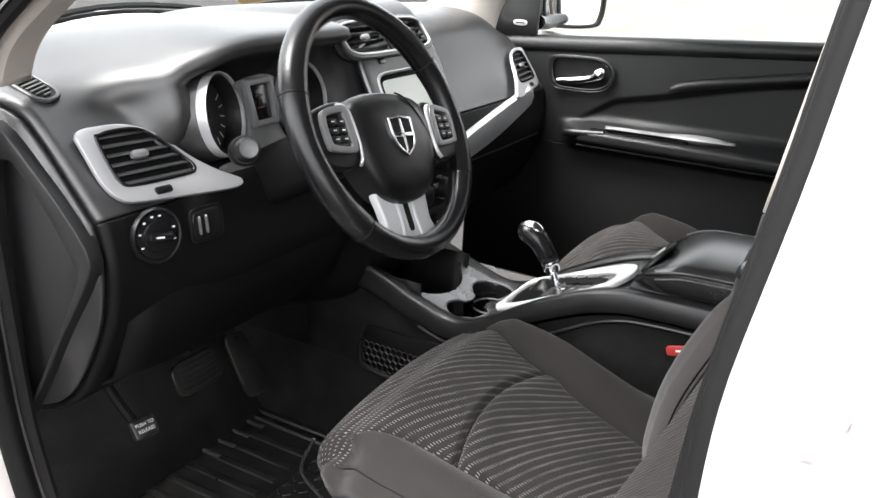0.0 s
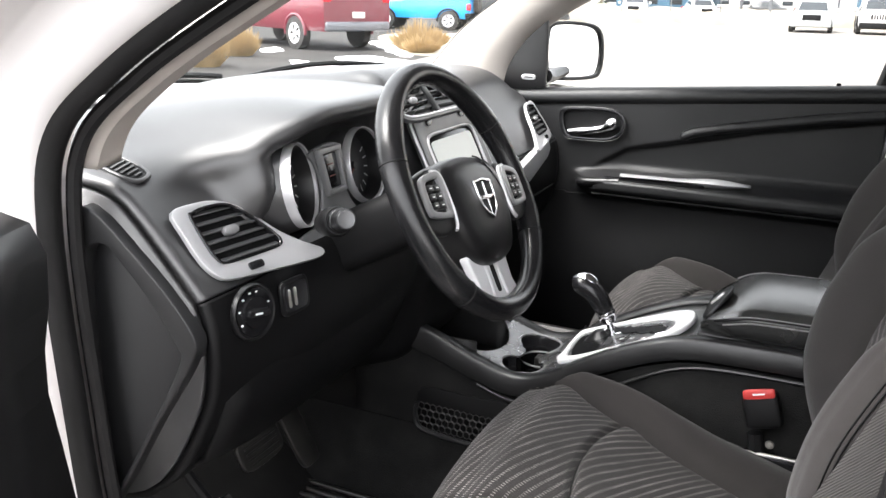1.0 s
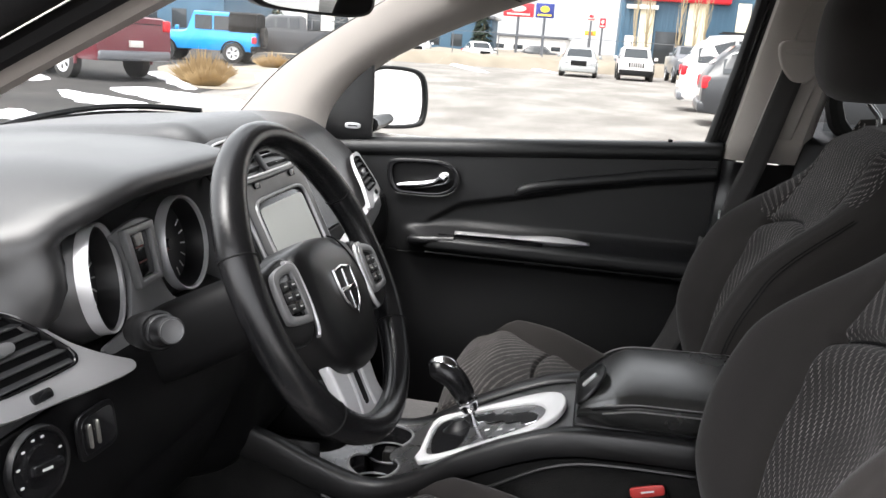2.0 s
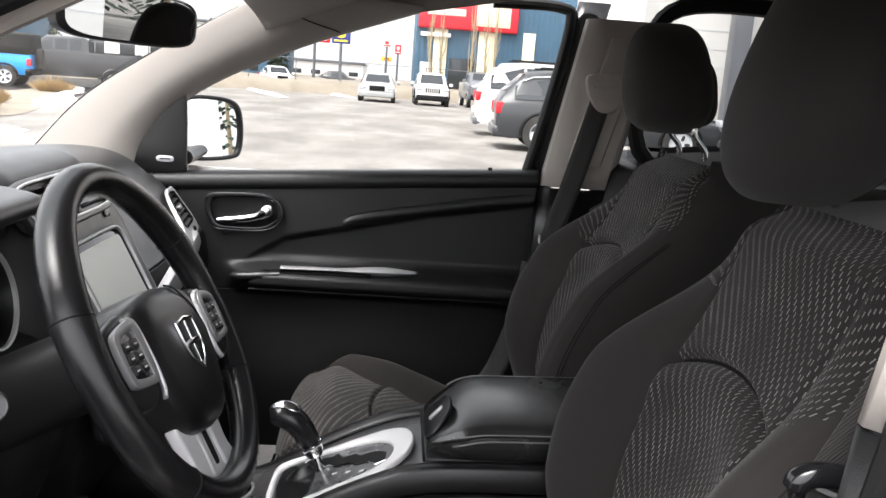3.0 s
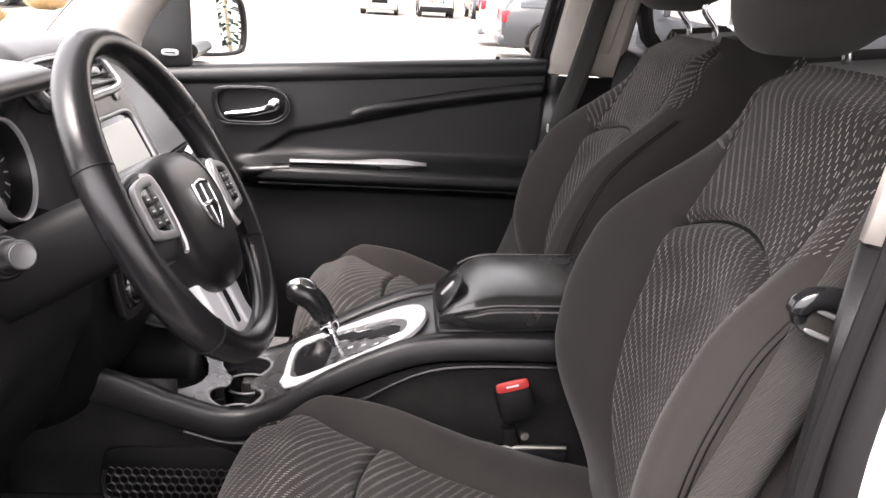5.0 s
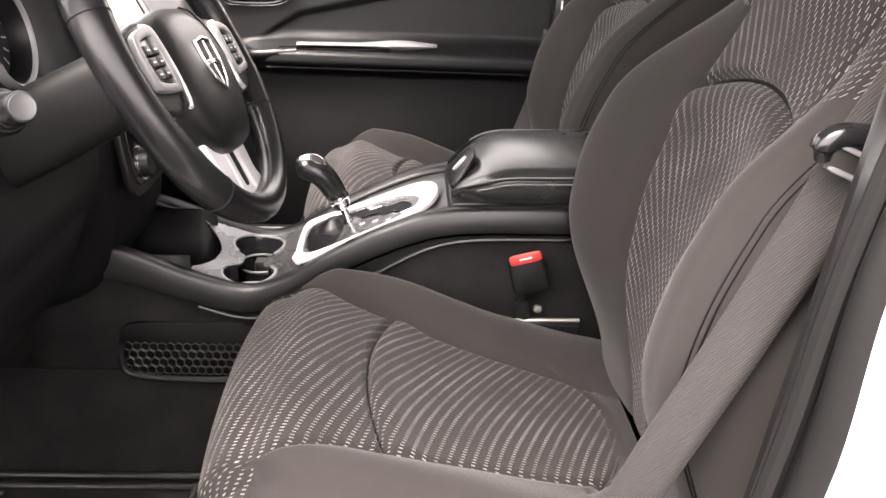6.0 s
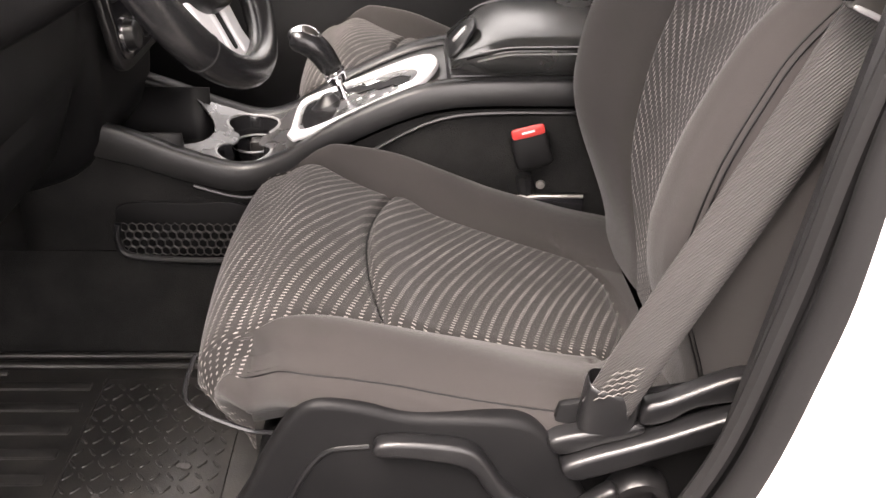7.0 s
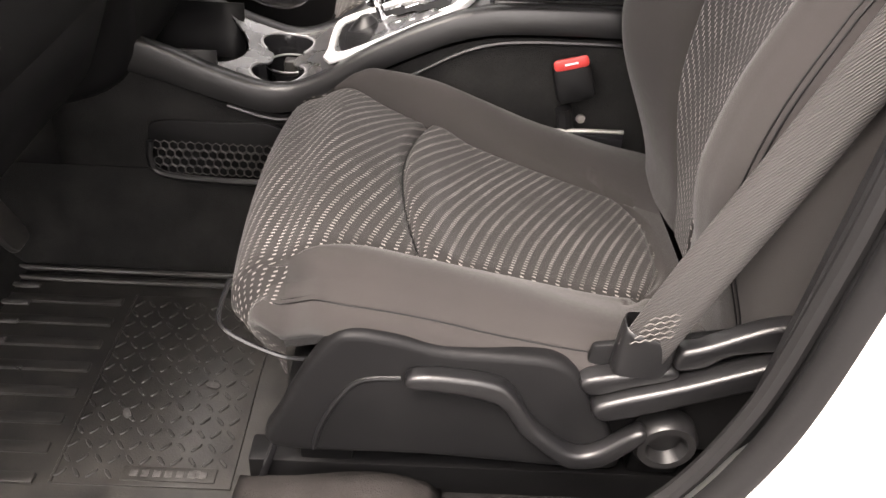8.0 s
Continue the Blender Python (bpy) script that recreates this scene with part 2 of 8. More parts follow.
def webbing_material():
    """Twill-woven strap: fine ribs slanting across it."""
    m = material("black_belt_webbing", (0.021, 0.019, 0.019), 0.6, grain=(900, 0.0006), stain=(40, 0.3), second=(0.03, 0.027, 0.026), sheen=0.05)
    nt = m.node_tree
    w = nt.nodes.new("ShaderNodeTexWave")
    w.inputs["Scale"].default_value, w.inputs["Distortion"].default_value = 170.0, 1.4
    w.bands_direction = "DIAGONAL"
    tc = [n for n in nt.nodes if n.type == "TEX_COORD"][0]
    nt.links.new(tc.outputs["Object"], w.inputs["Vector"])
    bump_node = [n for n in nt.nodes if n.type == "BUMP"][0]
    bump_node.inputs["Distance"].default_value, bump_node.inputs["Strength"].default_value = 0.0007, 0.8
    nt.links.new(w.outputs["Fac"], bump_node.inputs["Height"])
    mix = nt.nodes.new("ShaderNodeMix")
    mix.data_type = "RGBA"
    mix.inputs["A"].default_value, mix.inputs["B"].default_value = (0.018, 0.0165, 0.0162, 1), (0.035, 0.032, 0.031, 1)
    nt.links.new(w.outputs["Fac"], mix.inputs["Factor"])
    nt.links.new(mix.outputs["Result"], nt.nodes["Principled BSDF"].inputs["Base Color"])
    return m


BLACK = material("black_grained_plastic", (0.0062, 0.0062, 0.0068), 0.31, spec=0.46, grain=(900, 0.0004), stain=(14, 0.3), second=(0.015, 0.0146, 0.015))
SOFT = material("soft_touch_dashboard", (0.024, 0.024, 0.025), 0.34, spec=0.85, grain=(1100, 0.0004), stain=(6, 0.3), second=(0.033, 0.032, 0.032))
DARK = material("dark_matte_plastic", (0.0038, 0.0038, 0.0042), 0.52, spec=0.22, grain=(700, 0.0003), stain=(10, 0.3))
GLOSSY = material("gloss_black_plastic", (0.01, 0.01, 0.011), 0.12, stain=(20, 0.2))
LEATHER = material("black_leather", (0.0075, 0.0075, 0.0085), 0.21, spec=0.45, grain=(1300, 0.00022), stain=(16, 0.35), second=(0.015, 0.0147, 0.0147))
ARMREST = material("polished_black_leather", (0.018, 0.0183, 0.018), 0.23, spec=1.0, grain=(900, 0.00015), stain=(11, 0.3), second=(0.035, 0.035, 0.034))
CLOTH = material("charcoal_cloth", (0.0252, 0.0228, 0.0222), 0.95, grain=(1300, 0.0006), stain=(9, 0.3), spec=0.15, second=(0.037, 0.033, 0.031), sheen=0.12)
STITCHED = fabric_material("stitched_charcoal_cloth", (0.0225, 0.0205, 0.0197), (0.27, 0.25, 0.24), False)
STITCHED_BACK = fabric_material("stitched_charcoal_back_cloth", (0.0225, 0.0203, 0.0198), (0.33, 0.30, 0.29), True)
CARPET = material("black_carpet", (0.0085, 0.0085, 0.0085), 1.0, grain=(500, 0.002), stain=(20, 0.5), spec=0.1, second=(0.02, 0.0195, 0.019))
RUBBER = material("black_rubber", (0.015, 0.0147, 0.0143), 0.30, grain=(400, 0.0004), stain=(25, 0.5), second=(0.045, 0.042, 0.038))
SEAL = material("black_rubber_seal", (0.009, 0.0087, 0.009), 0.55, spec=0.25, grain=(300, 0.0003), stain=(12, 0.3))
SILVER = material("satin_silver_trim", (0.54, 0.54, 0.55), 0.34, metal=0.5, stain=(25, 0.15), second=(0.5, 0.5, 0.51), grain=(1500, 0.0001))
CHROME = material("chrome", (0.8, 0.8, 0.82), 0.09, metal=1.0, stain=(30, 0.1))
BEIGE = material("warm_grey_pillar_trim", (0.42, 0.385, 0.352), 0.75, grain=(800, 0.0005), stain=(5, 0.15))
LINER = material("warm_grey_headliner", (0.42, 0.39, 0.36), 0.95, grain=(700, 0.0006), stain=(5, 0.15))
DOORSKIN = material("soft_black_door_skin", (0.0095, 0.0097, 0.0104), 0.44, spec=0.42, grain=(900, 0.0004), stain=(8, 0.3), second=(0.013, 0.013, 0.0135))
SHIELD = material("satin_black_shield_plastic", (0.006, 0.006, 0.0064), 0.42, spec=0.12, grain=(900, 0.0004), stain=(14, 0.3), second=(0.012, 0.0117, 0.012))
WHITE = material("white_car_paint", (0.66, 0.635, 0.625), 0.3, coat=0.5, stain=(4, 0.12), second=(0.54, 0.51, 0.49))
RED = material("red_button_plastic", (0.50, 0.045, 0.04), 0.35, stain=(60, 0.2))
WEBBING = webbing_material()
MARK = material("white_printed_marks", (0.75, 0.75, 0.75), 0.5)
STEEL = material("zinc_steel", (0.55, 0.54, 0.5), 0.35, metal=0.9, stain=(60, 0.4))
MIRROR = material("mirror_glass", (0.95, 0.955, 0.96), 0.01, metal=1.0)
# the display's pale base colour holds the glare of the sky on it
SCREEN = material("screen_glass_sky_glare", (0.5, 0.52, 0.49), 0.35, spec=0.8)
GLASS = glass_material("clear_car_glass", (0.93, 0.95, 0.94))
TINTED = glass_material("lightly_tinted_car_glass", (0.80, 0.815, 0.80))
# paler copy of the silver trim, with reflected sky put into its colour
SILVER_SHINE = material("satin_silver_sky_shine", (0.68, 0.68, 0.69), 0.4, metal=0.2, stain=(25, 0.15), second=(0.62, 0.62, 0.63))
TINT = glass_material("tinted_car_glass", (0.5, 0.52, 0.52))
DARKGLASS = material("far_car_window_glass", (0.03, 0.035, 0.04), 0.08, stain=(3, 0.2))


# ------------------------------------------------------------------ the car's shell
# x: across, driver's side minus; y: ahead; z: up from the ground.
OPENING = curve([(0.30, 0.44), (0.365, 0.60), (0.385, 0.80), (0.392, 1.02), (0.365, 1.135), (0.27, 1.215), (0.13, 1.295), (-0.08, 1.40), (-0.28, 1.465),
    (-0.49, 1.487), (-0.570, 1.43), (-0.552, 1.20), (-0.519, 0.98), (-0.504, 0.82), (-0.476, 0.655), (-0.41, 0.525), (-0.29, 0.455), (-0.05, 0.43), (0.17, 0.42)], 8, True)
_c = np.array([-0.06, 0.95])


def opening_ring(x, out):
    """The door opening's line, moved outwards by out, at x."""
    d = np.roll(OPENING, -1, 0) - np.roll(OPENING, 1, 0)
    n = np.stack([-d[:, 1], d[:, 0]], 1) / np.linalg.norm(d, axis=1)[:, None]
    n *= np.sign(((OPENING - _c) * n).sum(1))[:, None]
    p = OPENING + n * out
    return np.column_stack([np.full(len(p), x), p])


shell = thing("car_body", (0, 0, 0), "white painted body shell of a family car, seen through its open door", "car body", kind="structure")
def post_share(ring):
    """1 on the upper rear post, 0 elsewhere along the opening."""
    return np.array([smooth01(-y, 0.15, 0.45) * smooth01(z, 0.82, 1.02) for x, y, z in ring])


def near_ring(x, out, tighter):
    """The opening's line, drawn in by 'tighter' on the upper rear post."""
    a, b = opening_ring(x, out), opening_ring(x, out - tighter)
    return a + (b - a) * post_share(a)[:, None]


frame_grid = np.array([near_ring(x, o, d) for x, o, d in ((-0.715, 0.03, 0.008), (-0.742, 0.026, 0.008), (-0.752, 0.018, 0.008), (-0.770, 0.024, 0.008), (-0.779, 0.045, 0.005), (-0.786, 0.088, 0), (-0.80, 0.096, 0), (-0.845, 0.100, 0), (-0.858, 0.108, 0), (-0.876, 0.14, 0), (-0.886, 0.18, 0))])
part("door_frame", sheet(frame_grid, closed_v=True), WHITE, shell, "white painted door frame with stepped flanges", smooth=60, solid=0.012)
seal_line = near_ring(-0.749, 0.012, 0.011)
part("weather_seal", tube(seal_line, 0.017 - 0.0035 * post_share(seal_line), 12, True), SEAL, shell, "black rubber door seal")
part("seal_lip", tube(opening_ring(-0.727, -0.008), 0.009, 8, True), SEAL, shell)
# sill plate inside the opening
part("sill_trim", sheet(np.array([[(x, y, z) for y in np.linspace(0.30, -0.42, 12)] for x, z in ((-0.738, 0.450), (-0.72, 0.452), (-0.69, 0.435), (-0.668, 0.40), (-0.66, 0.355))])), DARK, shell, "black plastic sill trim", solid=0.006)
# striker on the rear post
sm = place((-0.786, -0.583, 0.990), (-0.25, -1, 0), (0, 0, 1))
striker = part("striker", slab(oval(0.052, 0.092, 24, 5), sm, 0.006, 0.002), WHITE, shell, "white painted steel door striker")
for w in (0.0, -0.040):
    part("bolt", lathe([(0, 0), (0.0135, 0), (0.0135, 0.003), (0.0105, 0.004), (0.0105, 0.010), (0.009, 0.012), (0, 0.012)], sm @ pose(0.002, w, 0.006), 18), WHITE, striker, "white painted bolt head")
part("bar", box((-0.024, 0.020, 0.004), (0.026, 0.032, 0.020), 0.004), WHITE, striker, "white painted latch bar").data.transform(sm)
part("bar", box((-0.018, -0.026, 0.004), (0.016, -0.014, 0.016), 0.004), WHITE, striker, "white painted latch bar").data.transform(sm)
# outside skins fore and aft of the opening
part("fender", sheet(np.array([[(x, y, z) for y in np.linspace(0.46, 1.6, 8)] for x, z in ((-0.86, 0.35), (-0.895, 0.55), (-0.90, 0.85), (-0.86, 1.0), (-0.62, 1.06), (0, 1.075), (0.62, 1.06), (0.86, 1.0), (0.90, 0.85), (0.895, 0.55), (0.86, 0.35))])[:, 3:] + np.array([0, 0, -0.03])), WHITE, shell, solid=0.01)
part("rear_door_skin", sheet(np.array([[(x, y, z) for y in np.linspace(-0.62, -2.4, 8)] for x, z in ((-0.86, 0.35), (-0.90, 0.6), (-0.90, 0.9), (-0.87, 1.10))])), WHITE, shell, solid=0.01)
part("rear_door_skin_far", sheet(np.array([[(x, y, z) for y in np.linspace(0.40, -2.4, 8)] for x, z in ((0.86, 0.35), (0.90, 0.6), (0.90, 0.9), (0.87, 1.07))])), WHITE, shell, solid=0.01)

# roof with headliner
def roof_grid(dz):
    rows = []
    for y in np.linspace(0.10, -2.5, 14):
        e = smooth01(y, -0.35, 0.12)
        edge, mid = 1.565 - 0.165 * e - 0.10 * smooth01(-y, 1.2, 2.5), 1.615 - 0.155 * e - 0.06 * smooth01(-y, 1.2, 2.5)
        rows.append([(0.70 * s, y, edge + (mid - edge) * (1 - abs(s) ** 2.6) + dz) for s in np.linspace(-1, 1, 17)])
    return np.array(rows)
part("roof", sheet(roof_grid(0.03)), WHITE, shell, solid=0.01)
part("headliner", sheet(roof_grid(0.0)), LINER, shell, "warm grey cloth headliner", solid=0.012)

# A pillars: inner trims, mirrored
A_IN = curve([(0.70, 0.62, 1.085), (0.689, 0.50, 1.214), (0.671, 0.36, 1.312), (0.647, 0.155, 1.432), (0.62, 0.02, 1.50)], 6)
A_OUT = curve([(0.735, 0.40, 1.03), (0.735, 0.372, 1.142), (0.735, 0.262, 1.256), (0.730, 0.030, 1.374), (0.722, -0.24, 1.472)], 6)
JOINT_ROW = 20
def a_pillar(side):
    rows = []
    for a, b in zip(A_IN, A_OUT):
        mid = (a + b) / 2 + np.array([-0.022, -0.02, -0.01])
        rows.append([(side * p[0], p[1], p[2]) for p in curve([a + [0.012, 0.01, 0.0], a, mid, b, b + [0.06, 0.004, -0.006]], 5)])
    return rows
part("trim_joint", tube([(x - 0.001, y - 0.001, z - 0.001) for x, y, z in a_pillar(1)[JOINT_ROW][5:16]], 0.0014, 5), SEAL, shell)
part("a_pillar_trim_far", sheet(a_pillar(1)), BEIGE, shell, "warm grey plastic pillar trim", solid=-0.006)
# driver's side inner trim follows the opening
n0, n1 = 29, 77
ring_a, ring_b, ring_c = opening_ring(-0.722, -0.006)[n0:n1], opening_ring(-0.705, -0.020)[n0:n1], opening_ring(-0.66, -0.012)[n0:n1]
part("a_pillar_trim", sheet(np.array([ring_a, ring_b, ring_c, ring_c + np.array([0.02, 0.01, 0.05])])), BEIGE, shell, "warm grey plastic pillar trim", solid=0.004)
POST_TRIM = ((-0.735, -0.534), (-0.722, -0.530), (-0.710, -0.5195), (-0.701, -0.5205), (-0.696, -0.533), (-0.693, -0.575), (-0.69, -0.66), (-0.70, -0.72))
part("b_pillar_trim", sheet(np.array([[(x, y - 0.15 * (z - 1.115), z) for z in np.linspace(1.45, 1.115, 8)] for x, y in POST_TRIM])), BEIGE, shell, "warm grey plastic post trim", solid=0.004)
part("b_pillar_lower_trim", sheet(np.array([[(x, y + 0.09 * (1.112 - z), z) for z in np.linspace(1.112, 0.50, 8)] for x, y in POST_TRIM])), BLACK, shell, "black plastic lower post trim", solid=0.004)


# windscreen
def screen_grid():
    rows = []
    edge = A_IN[np.linspace(0, len(A_IN) - 1, 10).round().astype(int)] + np.array([0.012, 0.006, 0.006])
    for k, e in zip(np.linspace(0, 1, 10), edge):
        mid = np.array([0, 0.86 + (0.06 - 0.86) * k, 1.07 + (1.49 - 1.07) * k ** 0.93])
        rows.append([(e[0] * s, mid[1] + (e[1] - mid[1]) * s * s, mid[2] + (e[2] - mid[2]) * s * s) for s in np.linspace(-1, 1, 17)])
    return np.array(rows)
ws = part("windscreen", sheet(screen_grid()), GLASS, shell, "clear curved windscreen glass")
ws.visible_shadow = False
g = screen_grid()
part("windscreen_band", tube(np.concatenate([g[0] + [0, 0.01, 0.0]]), 0.012, 8), SEAL, shell)
part("windscreen_edge_far", tube(A_IN + np.array([0.004, 0.004, 0.003]), 0.0035, 8), SEAL, shell)
part("windscreen_edge", tube(g[:, 0] + np.array([0.006, 0, 0]), 0.009, 8), SEAL, shell)
part("cowl", sheet(np.array([[(x, 0.855 - 0.5 * x * x + d, z) for x in np.linspace(-0.7, 0.7, 15)] for d, z in ((0.0, 1.045), (0.10, 1.03), (0.22, 1.05))])), DARK, shell, "black plastic scuttle panel", solid=0.01)
part("bonnet", sheet(np.array([[(x, 1.05 - 0.4 * x * x + d, z - 0.10 * x * x) for x in np.linspace(-0.85, 0.85, 15)] for d, z in ((0.0, 1.055), (0.3, 1.06), (0.7, 1.03), (1.05, 0.93))])), WHITE, shell, "white painted bonnet", solid=0.01)
for k, (x0, x1) in enumerate(((-0.45, 0.12), (0.15, 0.62))):
    wiper = thing("windscreen_wiper", (x0, 0.8, 1.08), "black windscreen wiper resting on the glass", "wiper", "wipers")
    w = [(x0 + (x1 - x0) * s, 0.86 - 0.5 * (x0 + (x1 - x0) * s) ** 2, 1.098 + 0.03 * math.sin(s * 2.6)) for s in np.linspace(0, 1, 9)]
    part("arm", tube(w, 0.007, 6), DARK, wiper)
    part("blade", tube([(p[0], p[1] + 0.012, p[2] - 0.014) for p in w[2:]], 0.005, 6), SEAL, wiper)

# floor, bulkhead and rear
tagged(part("floor", box((-0.72, -2.4, 0.31), (0.72, 0.75, 0.352), 0.004), CARPET), "black carpeted car floor", "floor", kind="structure")
part("bulkhead", sheet(np.array([[(x, y, z) for x in np.linspace(-0.72, 0.72, 5)] for y, z in ((0.42, 0.35), (0.56, 0.42), (0.66, 0.60), (0.72, 1.02))])), CARPET, shell, solid=0.02)
part("tunnel", sheet(np.array([[(x, y, z) for y in np.linspace(0.66, -1.0, 8)] for x, z in ((-0.20, 0.345), (-0.16, 0.40), (-0.12, 0.50), (0.12, 0.50), (0.16, 0.40), (0.20, 0.345))])), CARPET, shell, "black carpeted tunnel", solid=0.01)
part("rear_side_trim", sheet(np.array([[(x, y, z) for y in np.linspace(-0.72, -2.45, 8)] for x, z in ((-0.70, 0.36), (-0.69, 0.75), (-0.72, 1.12))])), BLACK, shell, solid=0.02)
part("rear_side_trim_far", sheet(np.array([[(x, y, z) for y in np.linspace(-0.66, -2.45, 8)] for x, z in ((0.70, 0.36), (0.69, 0.75), (0.73, 1.13), (0.80, 1.17))])), BLACK, shell, "black plastic rear door trim", solid=0.02)
FOLD = material("worn_dark_carpet", (0.030, 0.027, 0.026), 1.0, grain=(450, 0.002), stain=(30, 0.5), spec=0.1, second=(0.017, 0.016, 0.0155))
fold = []
for k in np.linspace(0, 1, 14):
    rise = math.sin(k * math.pi) ** 0.45
    fold.append([(x - 0.006 * math.sin(7 * k), 0.012 - 0.235 * k, 0.356 + (z - 0.356) * rise + 0.003 * math.sin(9 * k)) for x, z in ((-0.572, 0.354), (-0.580, 0.376), (-0.596, 0.398), (-0.620, 0.408), (-0.650, 0.410), (-0.672, 0.398))])
part("carpet_fold", sheet(fold), FOLD, shell, "worn dark carpet beside the seat rail", smooth=70, solid=0.006)
part("tailgate", sheet(np.array([[(x, y, z) for x in np.linspace(-0.75, 0.75, 5)] for y, z in ((-2.46, 0.35), (-2.5, 0.8), (-2.46, 1.12))])), BLACK, shell, solid=0.02)

# far-side frame: posts round the passenger and rear windows
part("b_pillar_trim_far", sheet(np.array([[(x, y0 + 0.075 * (1 - k), z) for k, z in ((j, 1.095 + 0.385 * j) for j in np.linspace(1, 0, 8))] for x, y0 in ((0.745, -0.615), (0.722, -0.618), (0.705, -0.64), (0.70, -0.69), (0.705, -0.765), (0.74, -0.79))])), BEIGE, shell, "warm grey plastic post trim", solid=-0.006)
part("post_channel", sheet(np.array([[(x, y0 + 0.075 * (1 - k), z) for k, z in ((j, 1.150 + 0.290 * j) for j in np.linspace(1, 0, 6))] for x, y0 in ((0.700, -0.668), (0.694, -0.672), (0.694, -0.745), (0.702, -0.750))])), LINER, shell, "grey belt channel in the post trim", solid=-0.004)
part("b_pillar_lower_trim_far", sheet(np.array([[(x, y0 + 0.075 + 0.03 * k, z) for k, z in ((j, 1.092 - 0.65 * j) for j in np.linspace(0, 1, 6))] for x, y0 in ((0.745, -0.615), (0.722, -0.618), (0.705, -0.64), (0.70, -0.69), (0.705, -0.765), (0.74, -0.79))])), BLACK, shell, "black plastic lower post trim", solid=-0.006)
part("roof_rail_trim_far", sheet(np.array([[(x, y, z + 0.115 * smooth01(-y, -0.1, 0.75) - 0.05 * smooth01(-y, 1.3, 2.4)) for y in np.linspace(-0.05, -2.4, 20)] for x, z in ((0.735, 1.425), (0.722, 1.452), (0.69, 1.475), (0.60, 1.50))])), LINER, shell, "warm grey roof edge trim", solid=-0.006)
rear_window = curve([(0.755, -0.80, 1.165), (0.74, -0.765, 1.40), (0.735, -0.83, 1.52), (0.735, -1.10, 1.53), (0.735, -1.45, 1.49), (0.74, -1.54, 1.40), (0.755, -1.50, 1.18), (0.755, -1.15, 1.165)], 6, True)
part("rear_window_frame", tube(rear_window, 0.02, 8, True), SEAL, shell)
part("rear_door_glass", sheet(np.array([[(0.765 - 0.02 * k, y, 1.10 + 0.44 * k) for y in np.linspace(-0.75, -1.56, 5)] for k in np.linspace(0, 1, 4)])), TINT, shell, "tinted rear door glass")
part("c_pillar_far", sheet(np.array([[(x, y, z) for y in (-1.53, -1.75)] for x, z in ((0.745, 1.12), (0.73, 1.3), (0.70, 1.45))])), BEIGE, shell, solid=0.02)
for side in (1, -1):
    part("quarter_glass", sheet(np.array([[(side * (0.76 - 0.03 * k), y, 1.12 + 0.32 * k) for y in (-1.76, -2.4)] for k in (0, 1)])), TINT, shell)
part("rear_door_glass_near", sheet(np.array([[(-0.765 + 0.02 * k, y, 1.10 + 0.37 * k) for y in np.linspace(-0.72, -1.54, 5)] for k in np.linspace(0, 1, 4)])), TINT, shell)
part("tailgate_glass", sheet(np.array([[(x, -2.47 + 0.2 * k, 1.13 + 0.32 * k) for x in np.linspace(-0.68, 0.68, 5)] for k in (0, 1)])), TINT, shell)

# roof edge over the rear windows, rear post and tailgate header close the cabin
part("roof_rail_trim", sheet(np.array([[(x, y, (1.575 - 0.165 * smooth01(y, -0.35, 0.12) - 0.10 * smooth01(-y, 1.2, 2.5)) * k + (1.455 - 0.05 * smooth01(-y, 1.4, 2.4)) * (1 - k)) for y in np.linspace(-0.54, -2.5, 16)] for x, k in ((-0.69, 1.0), (-0.735, 0.55), (-0.755, 0.0))])), LINER, shell, "warm grey roof edge trim", solid=0.01)
part("c_pillar", sheet(np.array([[(x, y, z) for y in (-1.52, -1.78)] for x, z in ((-0.755, 1.10), (-0.735, 1.3), (-0.72, 1.47))])), BEIGE, shell, solid=0.02)
part("tailgate_header", sheet(np.array([[(x, y, z) for x in np.linspace(-0.70, 0.70, 5)] for y, z in ((-2.26, 1.44), (-2.36, 1.50), (-2.5, 1.56))])), LINER, shell, solid=0.02)
# road wheels that the shell stands on
for x in (-0.79, 0.79):
    for y in (1.15, -1.72):
        wheel_m = place((x, y, 0.345), (0, 1, 0), (0, 0, 1)) if x > 0 else place((x, y, 0.345), (0, -1, 0), (0, 0, 1))
        road_wheel = part("wheel", lathe([(0.20, -0.10), (0.33, -0.10), (0.345, -0.08), (0.345, 0.08), (0.33, 0.10), (0.23, 0.10), (0.22, 0.05), (0.20, 0.05)], wheel_m, 32), SEAL, shell, "black rubber tyre")
        part("rim", lathe([(0, 0.04), (0.05, 0.06), (0.17, 0.055), (0.215, 0.08), (0.215, -0.08), (0, -0.08)], wheel_m, 24), SILVER, road_wheel, "silver wheel rim")


